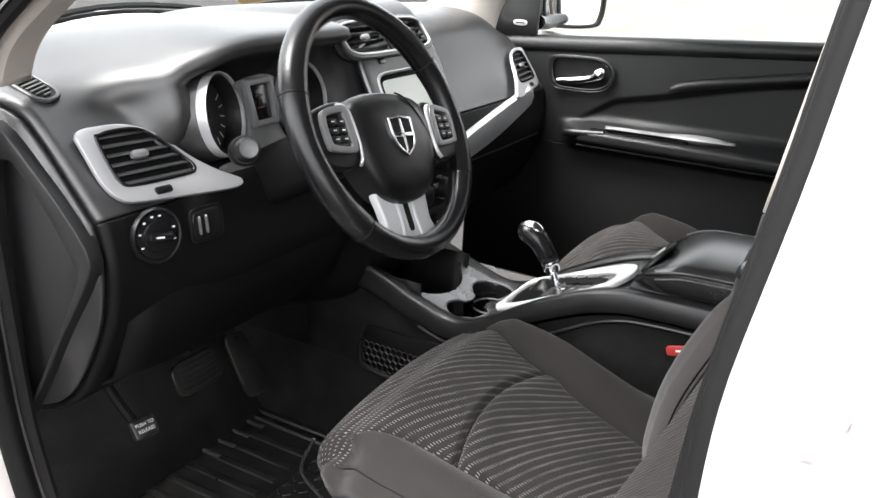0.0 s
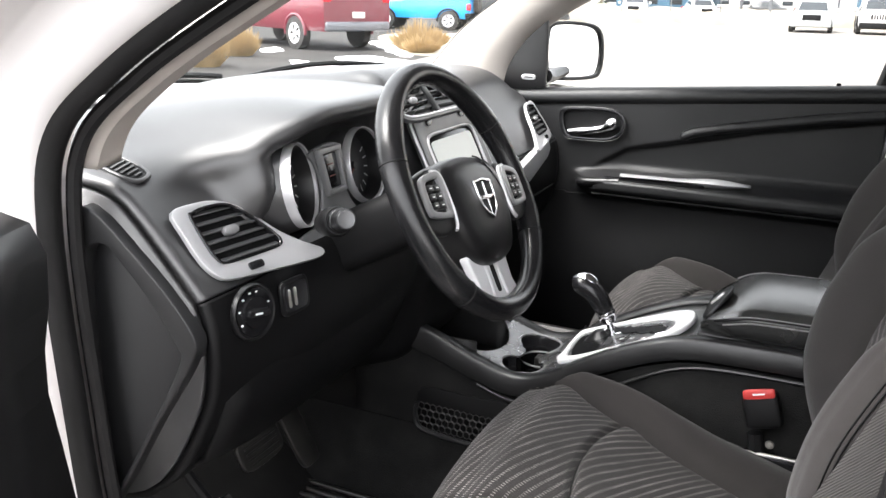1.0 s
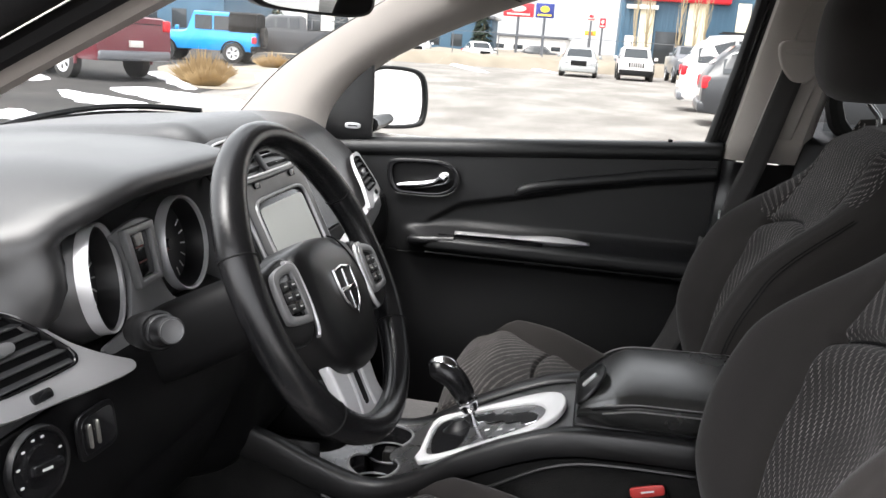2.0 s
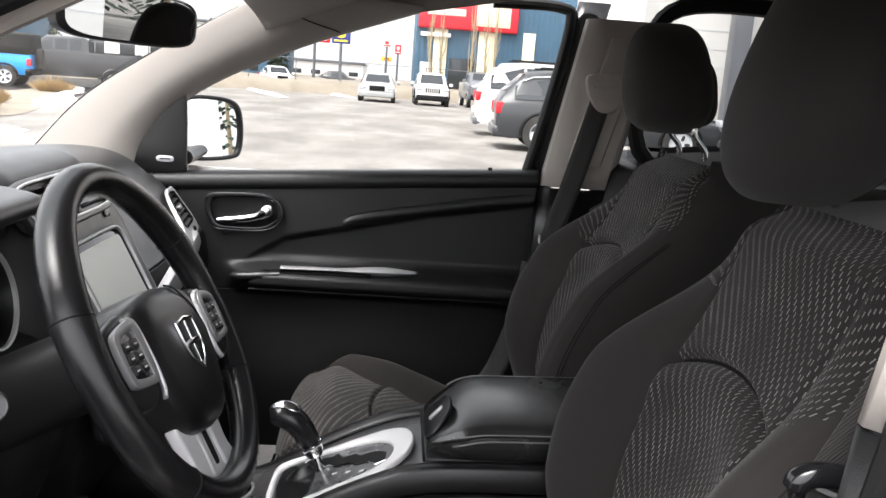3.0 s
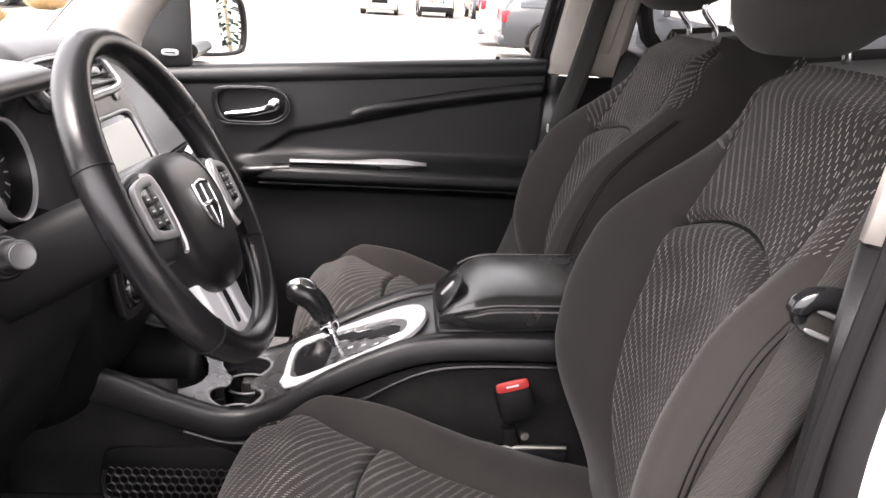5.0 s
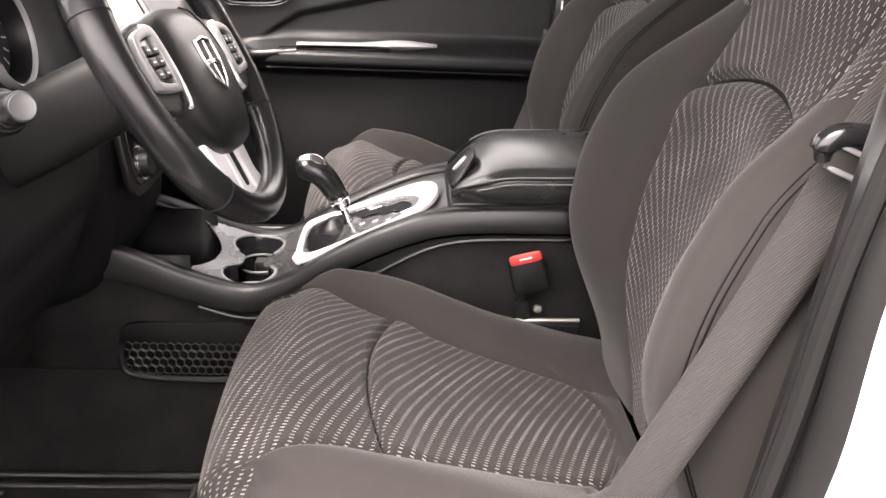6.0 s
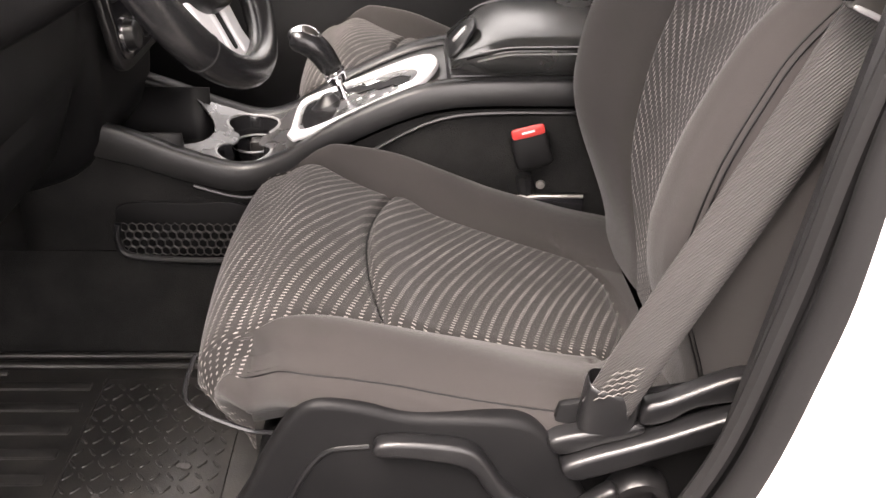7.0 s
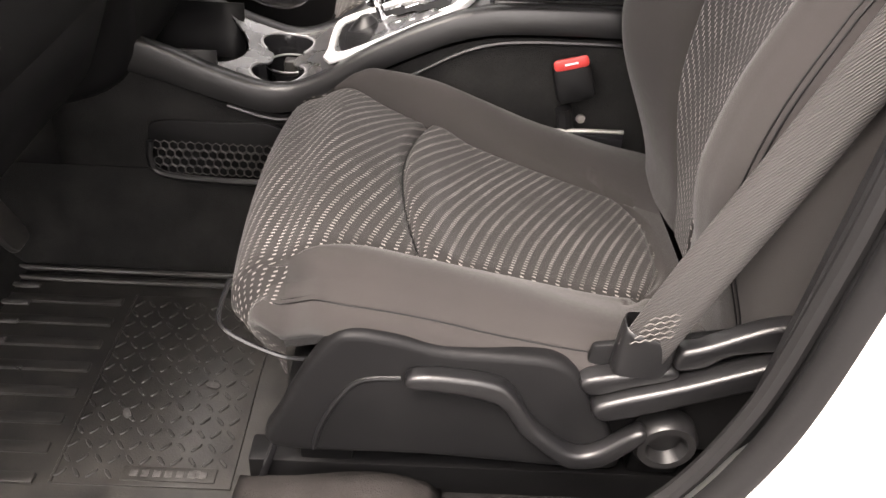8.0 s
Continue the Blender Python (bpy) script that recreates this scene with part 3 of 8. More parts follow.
# ------------------------------------------------------------------ dashboard
def dash_profile(x):
    """The dashboard's outline (y, z) at x, from the windscreen down to the knees."""
    far = 1 - smooth01(x, -0.185, -0.13)
    over, deep = smooth01(x, -0.66, -0.47) * far, smooth01(x, -0.565, -0.515) * far
    c = np.array([over, over, over, over, deep, deep, deep, over, over, over, over])[:, None]
    m = smooth01(x, -0.19, -0.12) * (1 - smooth01(x, 0.12, 0.19))
    e = smooth01(abs(x), 0.50, 0.70)
    yb = 0.83 - 0.62 * x * x
    drop = 0.055 * e * e
    pts = np.array([(yb, 1.085), (0.55 * yb + 0.45 * 0.40, 1.118), (0.42, 1.122), (0.36, 1.10), (0.322, 1.045), (0.252, 0.953), (0.236, 0.93), (0.228, 0.87), (0.25, 0.78), (0.34, 0.66), (0.52, 0.62)])
    lip = 1.141 - 2.3 * min(x + 0.40, 0) ** 2
    clus = np.array([(yb, 1.085), (0.55 * yb + 0.45 * 0.40, 1.121), (0.37, lip + 0.003), (0.230 + 0.06 * smooth01(-x, 0.44, 0.58), lip - 0.005), (0.288, lip - 0.030), (0.325, 0.985), (0.235, 0.950), (0.214, 0.87), (0.24, 0.78), (0.34, 0.66), (0.52, 0.62)])
    mid = np.array([(yb, 1.085), (0.55 * yb + 0.45 * 0.40, 1.13), (0.41, 1.152), (0.315, 1.156), (0.275, 1.09), (0.232, 0.95), (0.225, 0.90), (0.215, 0.85), (0.22, 0.77), (0.25, 0.66), (0.40, 0.60)])
    p = pts * (1 - c) * (1 - m) + clus * c * (1 - m) + mid * m
    p[:6, 1] -= drop * np.array([0.2, 0.8, 1, 0.8, 0.3, 0.0])
    return p


dash = thing("dashboard", (0, 0.4, 0.62), "black soft-touch dashboard with silver bands and round vents", "dashboard")
DX = np.concatenate([np.linspace(-0.69, -0.56, 10), np.linspace(-0.55, -0.50, 10)[0:], np.linspace(-0.49, -0.24, 18), np.linspace(-0.23, -0.10, 16), np.linspace(-0.08, 0.08, 8), np.linspace(0.10, 0.20, 12), np.linspace(0.22, 0.69, 22)])
def pad_swell(x, z):
    """The pad swells towards the driver beside the left gauge."""
    return 0.052 * math.exp(-((x + 0.522) / 0.034) ** 2 - ((z - 1.035) / 0.052) ** 2)


dash_rows = np.array([[(x, y - pad_swell(x, z), z) for y, z in curve(dash_profile(x), 6)] for x in DX])
SPLIT = 34
part("dash_pad", sheet(dash_rows[:, :SPLIT + 1]), SOFT, dash, "black grained dashboard pad", smooth=130, solid=0.012)
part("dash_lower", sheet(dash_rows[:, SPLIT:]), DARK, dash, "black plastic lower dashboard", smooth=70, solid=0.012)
for s in (-1, 1):
    prof = curve(dash_profile(s * 0.69), 6)
    bm = bmesh.new()
    vs = [bm.verts.new((s * 0.689, y, z)) for y, z in prof] + [bm.verts.new((s * 0.689, 0.62, 0.62))]
    bm.faces.new(vs)
    part("dash_end", bm, SOFT, dash, solid=0.01)

# end cover on the driver's side, seen past the open door
em = place((-0.694, 0.30, 0.86), (0, 1, 0), (0, 0, 1))
end_outline = [(float(a), float(b)) for a, b in curve([(0.092, 0.172), (0.062, 0.182), (0.009, 0.14), (-0.04, 0.095), (-0.078, 0.046), (-0.066, 0.005), (-0.01, -0.08), (0.065, -0.20), (0.10, -0.22), (0.105, 0.0)], 5, True)]
end_hole = [(float(a), float(b)) for a, b in curve([(0.088, 0.12), (0.055, 0.145), (0.02, 0.118), (-0.02, 0.075), (-0.048, 0.034), (-0.052, 0.010), (-0.002, -0.080), (0.068, -0.192), (0.092, -0.205), (0.095, 0.0)], 5, True)]
mm = Matrix.Scale(-1, 4, (0, 0, 1))
part("end_cover_rim", slab(end_outline, em @ mm, 0.022, 0.006, 3, end_hole), DOORSKIN, dash, "black plastic dashboard end cover")
part("end_cover_panel", slab(end_hole, em @ mm, 0.006, 0.002), DOORSKIN, dash)


GRAPHITE = material("satin_graphite_plastic", (0.10, 0.101, 0.104), 0.3, metal=0.2, stain=(30, 0.25))
LOUVRE = material("satin_black_louvre", (0.06, 0.06, 0.062), 0.32, stain=(30, 0.3))
SATIN = material("satin_grey_plastic", (0.22, 0.22, 0.225), 0.35, metal=0.3, stain=(30, 0.2))


def vent(parent, m, outline, hole, slats, knob, mirror=False):
    """A vent: silver bezel, dark throat, slats and a knob, in the frame m."""
    f = (lambda l: [(-u, w) for u, w in l][::-1]) if mirror else (lambda l: l)
    smooth = lambda l, k=5: [(float(a), float(b)) for a, b in curve(l, k, True)]
    o, h = smooth(f(outline)), smooth(f(hole))
    part("bezel", slab(o, m, 0.008, 0.003, 3, h), SILVER, parent, "satin silver vent bezel")
    inner = [(u * 0.93, w * 0.93) for u, w in h]
    part("throat_ring", slab([(u * 1.01, w * 1.01) for u, w in h], m @ pose(0, 0, -0.004), 0.014, 0.001, 1, inner), GLOSSY, parent)
    part("throat", slab(h, m @ pose(0, 0, -0.001), 0.002, 0), DARK, parent)
    hu = np.array(h)
    for k in range(slats):
        w = hu[:, 1].min() + (hu[:, 1].max() - hu[:, 1].min()) * (k + 0.55) / (slats + 0.1)
        us = []
        for i in range(len(h)):
            (u0, w0), (u1, w1) = h[i], h[(i + 1) % len(h)]
            if (w0 - w) * (w1 - w) < 0:
                us.append(u0 + (u1 - u0) * (w - w0) / (w1 - w0))
        if len(us) >= 2:
            a, b = min(us) + 0.002, max(us) - 0.002
            part("slat", slab([(a, -0.0046), (b, -0.0046), (b, 0.0046), (a, 0.0046)], m @ pose(0, w, 0.0030, -48), 0.0018, 0.0006, 1), LOUVRE, parent)
    ku, kw = knob if not mirror else (-knob[0], knob[1])
    part("vent_knob", slab(oval(0.026, 0.013, 16, 2.6), m @ pose(ku, kw, 0.003), 0.009, 0.003), SATIN, parent, "satin grey vent knob")


TILT_UP = (0, 0.60, 0.80)
left_vent = thing("side_air_vent", (-0.585, 0.25, 0.95), "dark slatted air vent in a pointed satin silver bezel", "air vent", "air vents")
lv = place((-0.585, 0.258, 0.993), (1, -0.12, 0.0), TILT_UP)
V_OUT = [(-0.081, 0.053), (-0.048, 0.058), (-0.007, 0.054), (0.030, 0.033), (0.066, -0.008), (0.098, -0.034), (0.125, -0.050), (0.119, -0.062), (0.063, -0.060), (0.017, -0.056), (-0.042, -0.051), (-0.063, -0.042), (-0.076, -0.018), (-0.081, 0.025)]
V_IN = [(-0.060, 0.042), (-0.052, 0.047), (-0.031, 0.050), (0.004, 0.047), (0.028, 0.029), (0.047, 0.005), (0.061, -0.016), (0.060, -0.026), (0.050, -0.030), (0.012, -0.031), (-0.040, -0.030), (-0.054, -0.022), (-0.059, 0.0)]
vent(left_vent, lv, V_OUT, V_IN, 6, (-0.010, 0.011))
part("vent_wheel", slab(oval(0.026, 0.011, 12, 6), lv @ pose(0.0, -0.043, 0.004), 0.007, 0.002), GLOSSY, left_vent)
right_vent = thing("side_air_vent", (0.585, 0.25, 0.95), "dark slatted air vent in a pointed satin silver bezel", "air vent", "air vents")
rv = place((0.602, 0.260, 0.993), (1, 0.12, 0.0), TILT_UP)
vent(right_vent, rv, V_OUT, V_IN, 6, (-0.010, 0.011), True)
part("vent_wheel", slab(oval(0.026, 0.011, 12, 6), rv @ pose(0.0, -0.043, 0.004), 0.007, 0.002), GLOSSY, right_vent)

# demister grille on the end of the pad
grille = thing("demister_vent", (-0.65, 0.36, 1.07), "small black slatted demister grille", "air vent")
def pad_frame(x, y, z):
    """A frame lying on the dashboard pad at the place nearest to (x, y, z)."""
    d = np.linalg.norm(dash_rows - np.array([x, y, z]), axis=2)
    i, j = np.unravel_index(np.argmin(d), d.shape)
    i, j = min(max(i, 1), len(DX) - 2), min(max(j, 1), dash_rows.shape[1] - 2)
    ahead, side = Vector(dash_rows[i, j - 1] - dash_rows[i, j + 1]), Vector(dash_rows[i + 1, j] - dash_rows[i - 1, j])
    m = place(Vector((x, y, z)), -ahead, side)
    if m.col[2].z < 0:
        m = place(Vector((x, y, z)), -ahead, -side)
    n = m.col[2].xyz
    m.translation = Vector(dash_rows[i, j]) + (Vector((x, y, z)) - Vector(dash_rows[i, j])) - n * n.dot(Vector((x, y, z)) - Vector(dash_rows[i, j]))
    return m


gm = pad_frame(-0.652, 0.380, 1.082) @ pose(0, 0, 0.0115)
part("frame", slab(oval(0.088, 0.036, 24, 3), gm @ pose(0, 0, -0.003), 0.0055, 0.002, 2, oval(0.076, 0.026, 24, 3)), SOFT, grille)
part("backing", slab(oval(0.076, 0.026, 20, 3), gm, 0.0006, 0), DARK, grille)
for k in range(8):
    h_ = 0.0115 * (1 - abs((k - 3.5) / 4.2) ** 3)
    part("slat", slab([(-0.0016, -h_), (0.0016, -h_), (0.0016, h_), (-0.0016, h_)], gm @ pose(-0.0295 + 0.0084 * k, 0, 0.0006), 0.0024, 0.0005, 1), SOFT, grille)

# silver band from the far vent to the middle
band = []
for x in np.linspace(0.12, 0.58, 20):
    k = (x - 0.12) / 0.46
    y, z, h = 0.205 + 0.018 * k, 0.865 + 0.075 * k ** 1.3, 0.034 + 0.016 * math.sin(k * 3.1)
    band.append([(x, y + 0.004, z + h / 2 + 0.004), (x, y - 0.008, z + h / 2), (x, y - 0.012, z), (x, y - 0.008, z - h / 2), (x, y + 0.004, z - h / 2 - 0.004)])
part("silver_band", sheet(band), SILVER, dash, "satin silver dashboard band", solid=0.004)
part("glovebox_line", tube([(x, 0.205 + 0.01 * abs(x - 0.4), 0.84) for x in np.linspace(0.2, 0.62, 8)], 0.003, 6), DARK, dash)

# light switch and dimmer
switch = thing("headlight_switch", (-0.63, 0.21, 0.90), "round black headlight switch with white symbols", "switch")
km = place((-0.621, 0.2115, 0.912), (1, -0.12, 0), (0, 0.12, 1))
part("ring", lathe([(0.037, 0), (0.037, 0.004), (0.035, 0.007), (0.0325, 0.006), (0.0315, 0.003), (0, 0.003)], km, 36), BLACK, switch)
part("dial", lathe([(0, 0.003), (0.031, 0.003), (0.0305, 0.005), (0.021, 0.0055), (0.020, 0.009), (0, 0.009)], km, 32), GLOSSY, switch)
part("grip", slab(oval(0.038, 0.012, 18, 4), km @ pose(0, 0, 0.008, 0, 0, -8), 0.009, 0.003), GLOSSY, switch)
part("pointer", slab([(-0.006, -0.0012), (0.006, -0.0012), (0.006, 0.0012), (-0.006, 0.0012)], km @ pose(-0.004, 0, 0.0172, 0, 0, -8), 0.0006, 0), MARK, switch)
for a in (205, 165, 130, 100, 75, 15, -20):
    part("symbol", slab(oval(0.0042, 0.0024, 10, 3), km @ pose(0.0262 * math.cos(radians(a)), 0.0262 * math.sin(radians(a)), 0.0053), 0.0006, 0), MARK, switch)
dimmer = thing("dimmer_switch", (-0.545, 0.21, 0.905), "small black panel with two thumb wheels", "switch")
dm = place((-0.537, 0.2075, 0.908), (1, -0.05, 0), (0, 0.12, 1))
part("panel", slab(oval(0.060, 0.050, 24, 5), dm, 0.005, 0.002, 2), BLACK, dimmer)
part("recess", slab(oval(0.050, 0.040, 24, 5), dm @ pose(0, 0, 0.004), 0.002, 0.0005, 1), GLOSSY, dimmer)
for u in (-0.015, -0.003):
    part("thumb_wheel", slab(oval(0.0040, 0.026, 16, 4), dm @ pose(u, 0, 0.005), 0.004, 0.0015), STEEL, dimmer)

# gauges
cluster = thing("instrument_cluster", (-0.36, 0.28, 0.97), "two hooded round gauges with satin silver rings", "instrument cluster")
FACE = material("gauge_face", (0.02, 0.02, 0.022), 0.5, stain=(40, 0.3))
RUST = material("red_gauge_print", (0.13, 0.025, 0.02), 0.5)
part("cluster_panel", slab([(float(a), float(b)) for a, b in curve([(-0.115, -0.066), (-0.062, -0.054), (-0.043, -0.022), (-0.037, 0.004), (-0.042, 0.03), (-0.052, 0.047), (0, 0.056), (0.036, 0.048), (0.025, 0.03), (0.020, 0.004), (0.025, -0.022), (0.046, -0.053), (0.10, -0.066), (0.06, -0.09), (-0.06, -0.09)][::-1], 5, True)], place((-0.363, 0.254, 1.030), (1, 0, 0), (0, 0.25, 1)), 0.008, 0.003), SATIN, cluster, "satin grey cluster panel")
for x in (-0.464, -0.279):
    cm = place((x, 0.274, 1.034), (1, 0.33 if x < -0.4 else 0.06, 0), (0, 0.2, 1))
    part("ring", lathe([(0.0595, 0.014), (0.0605, 0.02), (0.0605, 0.034), (0.0595, 0.0365), (0.0575, 0.035), (0.0555, 0.015), (0.055, 0.010)], cm, 48), SILVER, cluster, "satin silver gauge ring")
    part("gauge_cowl", lathe([(0.0595, 0.024), (0.0625, 0.018), (0.066, 0.004), (0.074, -0.030), (0.066, -0.030), (0.056, 0.012)], cm, 48), SOFT, cluster, "black moulded gauge cowl")
    part("ring_lining", lathe([(0.0565, 0.031), (0.051, 0.007), (0.051, 0.0), (0.0555, 0.0)], cm, 40), BLACK, cluster)
    part("face", lathe([(0, 0.006), (0.052, 0.006), (0.052, 0.0075), (0, 0.0075)], cm, 32), FACE, cluster)
    for a in range(-210, 31, 20):
        p = cm @ pose(0.042 * math.cos(radians(a)), 0.042 * math.sin(radians(a)), 0.0078, 0, 0, a)
        part("tick", slab([(-0.006, -0.001), (0.006, -0.001), (0.006, 0.001), (-0.006, 0.001)], p, 0.0005, 0), MARK if a % 40 else RUST, cluster)
    part("needle", slab([(-0.008, -0.0016), (0.036, -0.0006), (0.036, 0.0006), (-0.008, 0.0016)], cm @ pose(0, 0, 0.011, 0, 0, 215), 0.001, 0), RUST, cluster)
    part("needle_cap", lathe([(0, 0.007), (0.008, 0.007), (0.007, 0.013), (0, 0.013)], cm, 16), BLACK, cluster)
tm = place((-0.374, 0.25, 1.048), (1, 0.05, 0), (0, 0.25, 1)) @ Matrix.Scale(0.8, 4)
part("trip_screen", slab([(-0.024, -0.035), (0.024, -0.035), (0.028, 0.03), (-0.028, 0.03)], tm, 0.005, 0.002), GLOSSY, cluster)
part("trip_frame", slab([(-0.035, -0.046), (0.035, -0.046), (0.042, 0.042), (-0.042, 0.042)], tm, 0.012, 0.003, 2, [(-0.025, -0.036), (0.025, -0.036), (0.029, 0.031), (-0.029, 0.031)]), SATIN, cluster)
for w in (0.010, -0.012):
    part("printed_bar", slab([(-0.013, -0.0012), (0.008, -0.0012), (0.008, 0.0012), (-0.013, 0.0012)], tm @ pose(0, w, 0.0052), 0.0005, 0), RUST, cluster)

# middle stack: vents, screen, controls
stack = thing("centre_stack", (0, 0.2, 0.8), "graphite centre stack with silver trim, a screen and twin vents", "centre console panel")
sc = place((0.012, 0.203, 1.0), (1, 0, 0), (0, 0.50, 1))
part("bezel", slab(oval(0.262, 0.235, 40, 6, 0, 0.0), sc @ pose(0, 0.01, -0.012), 0.014, 0.005, 3, oval(0.205, 0.135, 40, 8, 0, -0.012)), GRAPHITE, stack, "satin graphite surround")
bz = sc @ pose(0, 0.01, -0.012)
part("edge_trim", tube([tuple(bz @ Vector((u, w, 0.010))) for u, w in oval(0.262, 0.235, 64, 6)], 0.003, 8, True), SILVER, stack, "thin silver edge strip")
part("screen_trim", tube([tuple(bz @ Vector((u, w - 0.012, 0.0135))) for u, w in oval(0.205, 0.135, 64, 8)], 0.0032, 8, True), SILVER, stack, "thin silver strip round the screen")
part("screen_surround", slab(oval(0.207, 0.137, 40, 10), sc @ pose(0, -0.002, -0.011), 0.010, 0.002), GLOSSY, stack)
part("screen", slab(oval(0.178, 0.11, 32, 14), sc @ pose(0, -0.002, -0.0005), 0.0012, 0), SCREEN, stack, "flat display glass, switched off, sky glare put into its pale colour")
for u in (-0.07, 0.075):
    part("button", slab(oval(0.02, 0.012, 16, 4), sc @ pose(u, 0.088, 0.002), 0.003, 0.001), GLOSSY, stack)
cv = place((-0.014, 0.262, 1.118), (1, 0, 0), (0, 0.62, 0.78))
part("vent_frame", slab(oval(0.288, 0.082, 40, 5), cv @ pose(0, 0, -0.006), 0.012, 0.004, 2, oval(0.266, 0.062, 40, 5)), GRAPHITE, stack)
part("vent_trim", tube([tuple(cv @ Vector((u, w, 0.005))) for u, w in oval(0.270, 0.066, 56, 5)], 0.0024, 8, True), SILVER, stack)
part("vent_throat", slab(oval(0.272, 0.066, 40, 5), cv @ pose(0, 0, -0.02), 0.003, 0), DARK, stack)
part("vent_divider", slab([(-0.008, -0.032), (0.008, -0.032), (0.008, 0.032), (-0.008, 0.032)], cv, 0.006, 0.002), BLACK, stack)
for s in (-1, 1):
    for k in range(4):
        part("slat", slab([(-0.058, -0.0075), (0.058, -0.0075), (0.058, 0.0075), (-0.058, 0.0075)], cv @ pose(s * 0.070, -0.021 + 0.014 * k, -0.004, 58), 0.003, 0.001, 1), GLOSSY, stack)
    part("vent_knob", slab(oval(0.022, 0.012, 16, 3), cv @ pose(s * 0.070, 0.0, 0.0), 0.009, 0.003), SATIN, stack)
lc = place((0.012, 0.19, 0.85), (1, 0, 0), (0, 0.12, 1))
part("lower_panel", slab(oval(0.245, 0.15, 32, 6), lc @ pose(0, 0, -0.01), 0.012, 0.003), BLACK, stack)
part("control_panel", slab(oval(0.215, 0.125, 32, 6), lc, 0.005, 0.002), GLOSSY, stack, "gloss black control panel")
for u in (-0.075, 0.0, 0.075):
    knob = part("control_knob", lathe([(0, 0.004), (0.022, 0.004), (0.022, 0.008), (0.019, 0.02), (0.016, 0.022), (0, 0.022)], lc @ pose(u, -0.028, 0), 24), BLACK, stack)
    part("knob_ring", lathe([(0.0225, 0.004), (0.0245, 0.004), (0.0245, 0.009), (0.0225, 0.009)], lc @ pose(u, -0.028, 0), 24), CHROME, knob)
for u in (-0.085, -0.05, -0.015, 0.02, 0.055, 0.09):
    part("button", slab(oval(0.026, 0.014, 12, 5), lc @ pose(u, 0.028, 0.004), 0.004, 0.001), BLACK, stack)
    part("printed_bar", slab([(-0.005, -0.001), (0.005, -0.001), (0.005, 0.001), (-0.005, 0.001)], lc @ pose(u, 0.028, 0.0082), 0.0004, 0), MARK, stack)

# column, ignition and knee panel
column = thing("steering_column", (-0.367, 0.12, 0.95), "black plastic steering column shroud", "steering column")
AX = Vector((0, -0.884, 0.468))
WC = Vector((-0.367, 0.028, 1.041))
col = [WC - AX * d for d in (0.045, 0.09, 0.16, 0.24)]
rings = []
for p, w, h in zip(col, (0.034, 0.042, 0.045, 0.048), (0.036, 0.042, 0.044, 0.044)):
    rings.append([(p.x + 2 * u * 1.0, p.y + v * 0.468, p.z + v * 0.884) for u, v in oval(w, 2 * h, 24, 4)])
part("shroud", sheet(rings, closed_v=True, caps=True), DARK, column)
part("ignition_collar", lathe([(0, -0.060), (0.017, -0.060), (0.020, -0.03), (0.0205, -0.004), (0.018, 0.0), (0, 0.0)], place((-0.526, 0.140, 1.018), (0.757, -0.653, 0), (0, 0.40, 1)), 24), DARK, column)
ign = part("ignition_switch", lathe([(0, -0.02), (0.015, -0.02), (0.0165, 0.0), (0.0155, 0.004), (0.0145, 0.005), (0.0140, 0.024), (0.0125, 0.027), (0, 0.027)], place((-0.529, 0.136, 1.020), (0.757, -0.653, 0), (0, 0.40, 1)), 24), BLACK, column, "round black ignition knob")
part("knob_face", lathe([(0, 0.0268), (0.0118, 0.0268), (0.0112, 0.0284), (0.0095, 0.0278), (0, 0.0278)], place((-0.529, 0.136, 1.020), (0.757, -0.653, 0), (0, 0.40, 1)), 20), GRAPHITE, ign, "satin graphite knob face")
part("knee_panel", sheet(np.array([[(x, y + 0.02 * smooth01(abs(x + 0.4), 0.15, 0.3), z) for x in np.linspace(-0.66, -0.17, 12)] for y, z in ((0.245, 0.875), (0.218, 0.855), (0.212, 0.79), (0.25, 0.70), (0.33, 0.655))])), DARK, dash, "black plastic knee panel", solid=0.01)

# ------------------------------------------------------------------ steering wheel
wheel = thing("steering_wheel", tuple(WC), "black leather steering wheel with silver spokes and a chrome shield badge", "steering wheel")
WM = place(WC, (1, 0, 0), (0, 0.468, 0.884))


def on_wheel(u, w, h=0.0):
    return tuple(WM @ Vector((u, w, h)))


R_RIM = 0.174
angles = np.linspace(0, 2 * np.pi, 96, endpoint=False)
rim_r = [0.0165 + 0.0022 * (math.cos(2 * (a - 0.5)) > 0.75 or math.cos(2 * (a + 0.5)) > 0.75) for a in angles]
rim_r = np.convolve(np.r_[rim_r[-3:], rim_r, rim_r[:3]], np.ones(7) / 7, "valid")
rim = part("rim", tube([on_wheel(R_RIM * math.cos(a), R_RIM * math.sin(a)) for a in angles], rim_r, 16, True, up=tuple(AX)), LEATHER, wheel, "black leather wrapped rim")
for a in (158, 26, -36, 222):
    c = np.array(on_wheel(R_RIM * math.cos(radians(a)), R_RIM * math.sin(radians(a))))
    rad = np.array(on_wheel(math.cos(radians(a)), math.sin(radians(a)))) - np.array(on_wheel(0, 0))
    ring = [tuple(c + 0.0182 * (math.cos(b) * rad + math.sin(b) * np.array(AX))) for b in np.linspace(0, 2 * np.pi, 20, endpoint=False)]
    part("seam", tube(ring, 0.0011, 6, True), DARK, rim)
WM = WM @ pose(0, 0, 0, 0, 0, -8)
hub_half = [(0, 0.048), (0.05, 0.044), (0.079, 0.032), (0.089, 0.005), (0.088, -0.03), (0.074, -0.068), (0.045, -0.100), (0.0, -0.110)]
